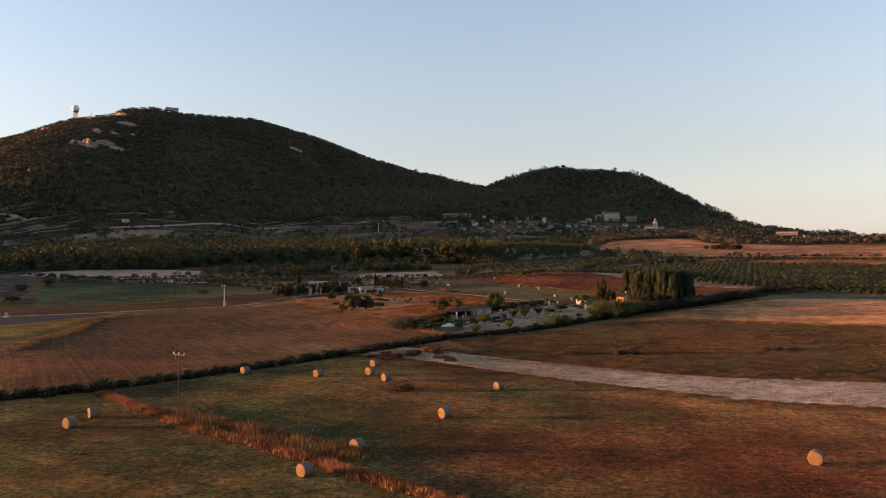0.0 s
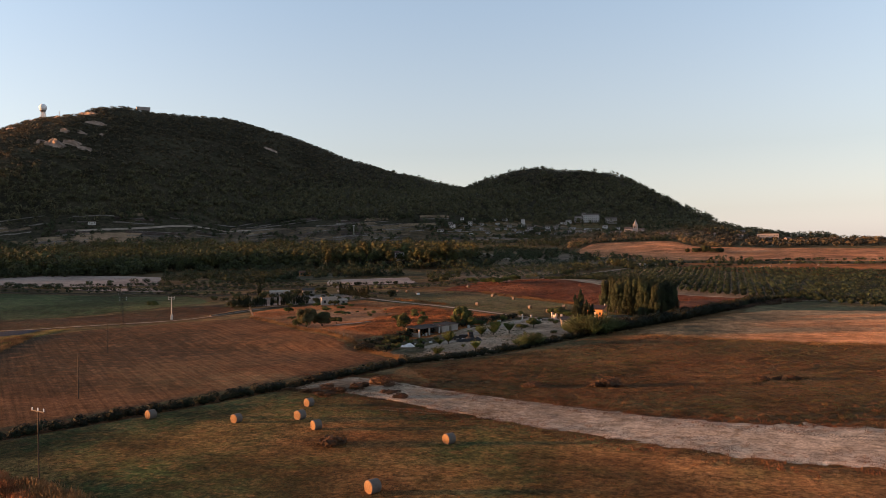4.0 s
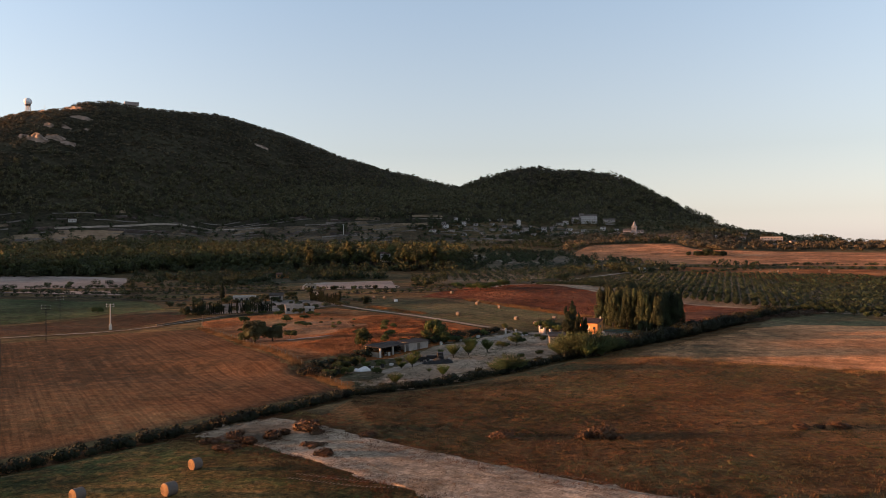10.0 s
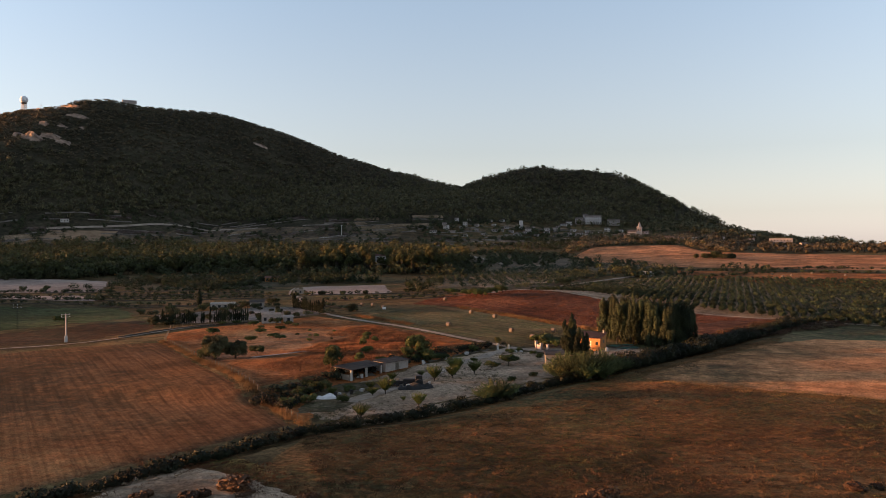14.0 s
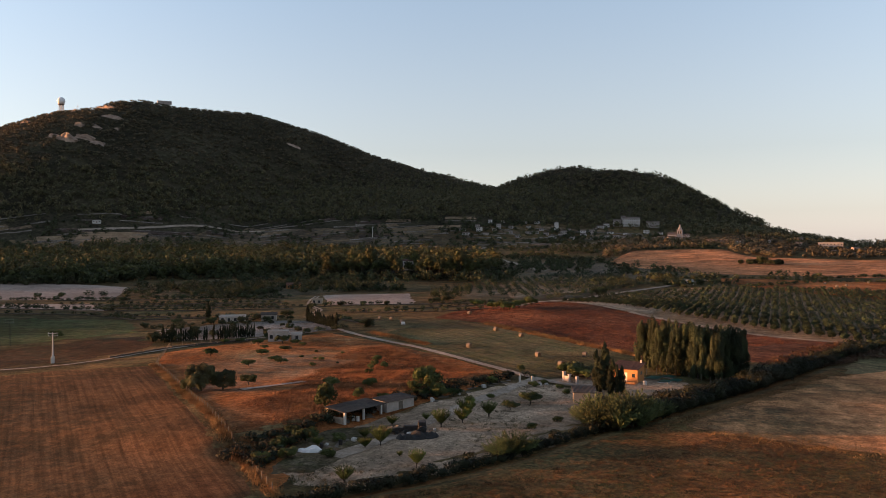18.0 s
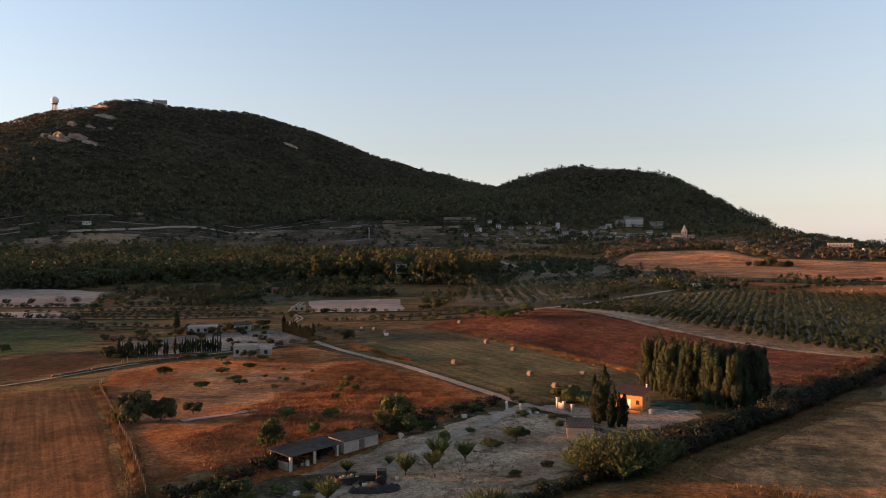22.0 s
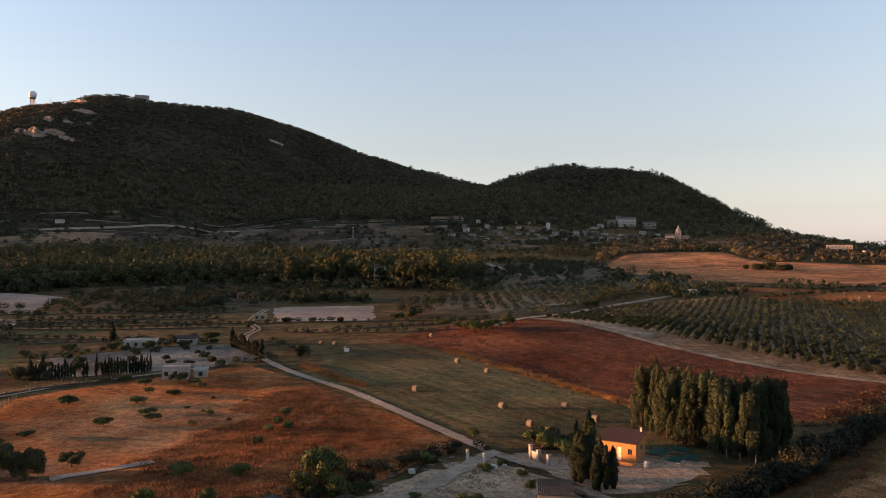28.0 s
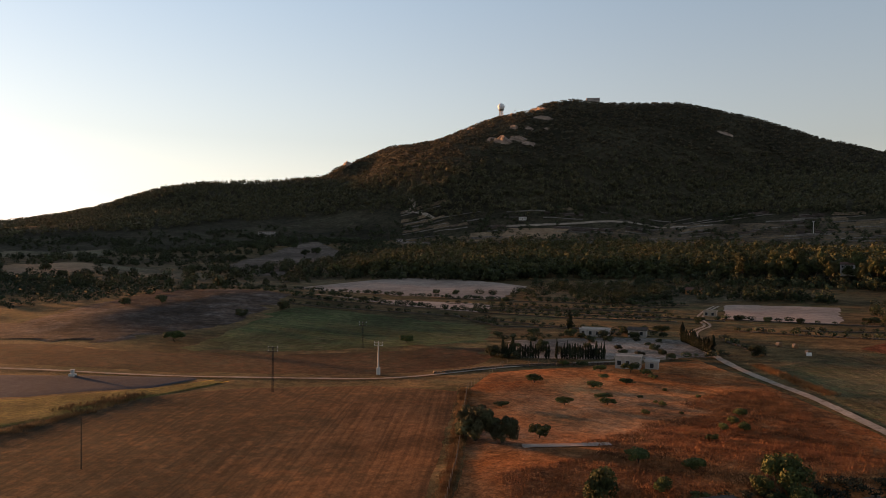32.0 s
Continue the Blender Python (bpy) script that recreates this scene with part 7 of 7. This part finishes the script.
stand(building("convent_wing", "lower pale wing of the hillside convent", 18, 9, 7, M_VILLAGE, M_DARKTILE, "gable", 5, 2), 10, 1243, 0, 1.0, 1.5)
stand(building("manor", "large pinkish villa on the far ridge", 24, 10, 8, M_VILLAGE, M_VILLAGE, "flat", 7, 2), 196, 1030, -8, 0.5, 1.0)

church = tagged(new("church"), "pale village church with a pointed bell tower", "church")
bm = bmesh.new()
box(bm, (-14, -5, -2), (-3, 5, 9))
part("nave", bm, M_VILLAGE, church)
bm = bmesh.new()
slab(bm, [(-14.4, -5.5, 9.1), (-3, -5.5, 9.1), (-3, 0, 11.6), (-14.4, 0, 11.6)], 0.2)
slab(bm, [(-14.4, 0, 11.6), (-3, 0, 11.6), (-3, 5.5, 9.1), (-14.4, 5.5, 9.1)], 0.2)
part("roof", bm, M_DARKTILE, church)
bm = bmesh.new()
box(bm, (-3, -3, -2), (3, 3, 14), bevel=0.1)
box(bm, (-3.4, -3.4, 14), (3.4, 3.4, 14.7), bevel=0.1)
part("tower", bm, M_VILLAGE, church)
for x in (-1.2, 1.2):
    bm = bmesh.new()
    box(bm, (x - 0.5, -3.08, 10), (x + 0.5, -2.9, 12.8))
    part("bell_opening", bm, M_DARK, church)
bm = bmesh.new()
bmesh.ops.create_cone(bm, cap_ends=True, segments=8, radius1=2.9, radius2=0.15, depth=7, matrix=Matrix.Translation((0, 0, 18.2)))
part("spire", bm, M_VILLAGE, church)
stand(church, 41, 1095, -10, 1.0)
tower = tagged(new("mill_tower"), "old round mill tower in the village", "tower")
bm = bmesh.new()
bmesh.ops.create_cone(bm, cap_ends=True, segments=16, radius1=3.2, radius2=2.7, depth=13, matrix=Matrix.Translation((0, 0, 5.5)))
part("shaft", bm, M_VWHITE, tower)
bm = bmesh.new()
bmesh.ops.create_cone(bm, cap_ends=True, segments=16, radius1=2.9, radius2=0.4, depth=1.6, matrix=Matrix.Translation((0, 0, 12.8)))
part("cap", bm, M_DARKTILE, tower)
stand(tower, -118, 1168, 0, 1.0)

# ---- radar station on the summit ----
radar = tagged(new("radar_tower"), "white radar dome on a lattice tower on the summit", "radar")
bm = bmesh.new()
for k in range(4):
    a0 = math.pi / 4 + k * math.pi / 2
    tube(bm, [(4.2 * math.cos(a0), 4.2 * math.sin(a0), -6), (3.4 * math.cos(a0), 3.4 * math.sin(a0), 13)], [0.7, 0.6], 6)
    a1 = a0 + math.pi / 2
    for q in range(4):
        z0, z1 = -4 + q * 4.2, q * 4.2
        tube(bm, [(3.9 * math.cos(a0), 3.9 * math.sin(a0), z0), (3.7 * math.cos(a1), 3.7 * math.sin(a1), z1)], [0.3, 0.3], 4)
        tube(bm, [(3.9 * math.cos(a1), 3.9 * math.sin(a1), z0), (3.7 * math.cos(a0), 3.7 * math.sin(a0), z1)], [0.3, 0.3], 4)
part("lattice", bm, M_CONCRETE, radar)
bm = bmesh.new()
bmesh.ops.create_cone(bm, cap_ends=True, segments=20, radius1=4.6, radius2=5.6, depth=1.8, matrix=Matrix.Translation((0, 0, 13.6)))
part("platform", bm, M_DARKTILE, radar)
bm = bmesh.new()
bmesh.ops.create_icosphere(bm, subdivisions=3, radius=6.9, matrix=Matrix.Translation((0, 0, 20.2)))
part("dome", bm, M_RADOME, radar, "white panelled radar dome")
radar.matrix_basis = Matrix.Translation((-1035, 1292, gz(-1035, 1292) + 2.0))
stand(building("summit_house", "low stone station building on the summit", 26, 8, 5, M_VILLAGE, M_VILLAGE, "flat", 6), -911, 1425, 40, 0.5, 6.0)
mast = tagged(new("antenna_mast"), "thin antenna mast on the summit ridge", "mast")
bm = bmesh.new()
tube(bm, [(0, 0, -2), (0, 0, 14)], [0.35, 0.2], 6)
part("shaft", bm, M_CONCRETE, mast)
bm = bmesh.new()
box(bm, (-1.2, -0.3, 10), (1.2, 0.3, 10.6))
part("aerial", bm, M_CONCRETE, mast)
stand(mast, -1010, 1305, 0)


def outcrop(x, y, w, h, seed):
    """A broken limestone face along the slope, looking down the valley."""
    fall = Vector((gz(x - 25, y) - gz(x + 25, y), gz(x, y - 25) - gz(x, y + 25), 0)).normalized()
    face = (fall + Vector((-0.4, -0.6, 0))).normalized()
    side = Vector((-face.y, face.x, 0))
    n, m = max(12, int(w / 1.2)), max(6, int(h / 1.2))
    V = []
    for i in range(n + 1):
        u = i / n - 0.5
        top = h * (0.55 + 0.45 * math.cos(u * 2.9)) * min(0.9, 0.65 + 0.7 * noise.noise(Vector((u * w * 0.11, seed * 1.3, 0))) + 0.3 * noise.noise(Vector((u * w * 0.4, seed, 4))))
        for q in range(m + 1):
            f = q / m
            step = math.floor(f * 3.0 + 0.6 * noise.noise(Vector((u * w * 0.1, seed, 9)))) / 3.0
            back = -3.5 * step - 0.8 * f + 2.4 * noise.noise(Vector((u * w * 0.13, f * h * 0.18, seed * 3.1))) + 1.6 * noise.noise(Vector((u * w * 0.4, f * h * 0.5, seed * 1.7)))
            c = Vector((x, y, 0)) + side * (u * w) + face * (4 + back)
            V.append((c.x, c.y, gz(x + side.x * u * w, y + side.y * u * w) - 3 + f * (top + 3)))
    V = np.array(V)
    F = np.array([(i * (m + 1) + q, i * (m + 1) + q + 1, (i + 1) * (m + 1) + q + 1, (i + 1) * (m + 1) + q) for i in range(n) for q in range(m)])
    Vb = V.copy()
    Vb[:, 0] -= face.x * 14
    Vb[:, 1] -= face.y * 14
    Vb[:, 2] = np.minimum(Vb[:, 2], ground(Vb[:, 0], Vb[:, 1]) - 0.5)
    o = len(V)
    edge = [(i * (m + 1) + m, (i + 1) * (m + 1) + m, o + (i + 1) * (m + 1) + m, o + i * (m + 1) + m) for i in range(n)]
    edge += [(q, q + 1, o + q + 1, o + q) for q in range(m)] + [(n * (m + 1) + q + 1, n * (m + 1) + q, o + n * (m + 1) + q, o + n * (m + 1) + q + 1) for q in range(m)]
    ob = new("rock_outcrop", mesh_np("rock_outcrop", np.concatenate([V, Vb]), np.concatenate([F, F[:, ::-1] + o, np.array(edge)]), [M_ROCK]))
    tagged(ob, "pale limestone crag on the wooded hillside", "rock", "hillside crags")


for k, (x, y, w, h) in enumerate(OUTCROPS):
    outcrop(x, y, w, h, k + 1)

# dark growth along the terrace foot and round the sheds
spots = np.concatenate([along([(-62, 216), (-62, 228), (-57, 240), (-46, 262), (-36, 284), (-30, 297)], 120) + rng.normal(0, 1.0, (120, 2)), along([(-57, 214), (-58, 230)], 30) + rng.normal(0, 1.2, (30, 2))])
stuff("terrace_brambles", [cloud(spots, 1.0, 1.5, 90, 0.17, 91)], M_BRAMBLE, "dark brambles along the terrace foot", "brambles")
P = np.array([(x + 0.3 * (y - 300), y) for y in range(258, 340, 8) for x in range(-560, -360, 8)], float)
P = P + rng.normal(0, 0.7, P.shape)
stuff("west_olive_grove", [cloud(P, 2.2, 3.2, 44, 0.48, 92)], M_OLIVE, "olive rows on the western slope", "olive trees")
L, R = ribbon([(-86, 262), (-82, 266), (-76, 273)], 2.6)
patch("slab", L, R, M_PALE, 0.2, 1.5, "pale old concrete slab in the orchard grass", "slab", 0.15)

P = scatter(420, [(28, 326), (48, 330), (92, 372), (58, 376)], 93)
stuff("rough_scrub", [cloud(P, 1.1, 0.9, 50, 0.17, 94)], M_DRYBUSH, "low brown scrub behind the poplars", "scrub")

P = np.concatenate([scatter(150, [(-330, 545), (-215, 478), (-205, 515), (-265, 600)], 95), scatter(90, [(-240, 560), (-185, 535), (-130, 548), (-190, 580)], 96), scatter(22, [(-122, 545), (-105, 490), (-92, 500), (-100, 560)], 97)])
Q = np.concatenate([along([(-675, 347), (-775, 435), (-797, 544), (-800, 608), (-869, 712)], 70), along([(-497, 378), (-512, 446), (-600, 462)], 26), along([(-640, 300), (-580, 298), (-470, 330), (-410, 372)], 40)])
stuff("west_tree_belts", [crowns(Q + rng.normal(0, 5, Q.shape), 3.4, 0.3, 6.0, 5, 34, 0.6, 101)], M_DARKWOOD, "dark belts of evergreen trees on the western slope", "trees")
stuff("farm_trees", [crowns(P, 2.6, 0.3, 4.8, 5, 40, 0.36, 98)], M_FARMGREEN, "dark green trees and bushes round the farm", "trees")
P = np.concatenate([along([(-47, 494), (-24, 540), (0, 583)], 16) + rng.normal(0, 1.5, (16, 2)) + (-6, 2), along([(-4, 590), (20, 628), (45, 664)], 14) + rng.normal(0, 1.5, (14, 2)) + (-6, 3)])
stuff("roadside_trees", [cloud(P, 1.9, 3.2, 150, 0.24, 99)], M_DARKWOOD, "rounded bushes along the country road", "trees")
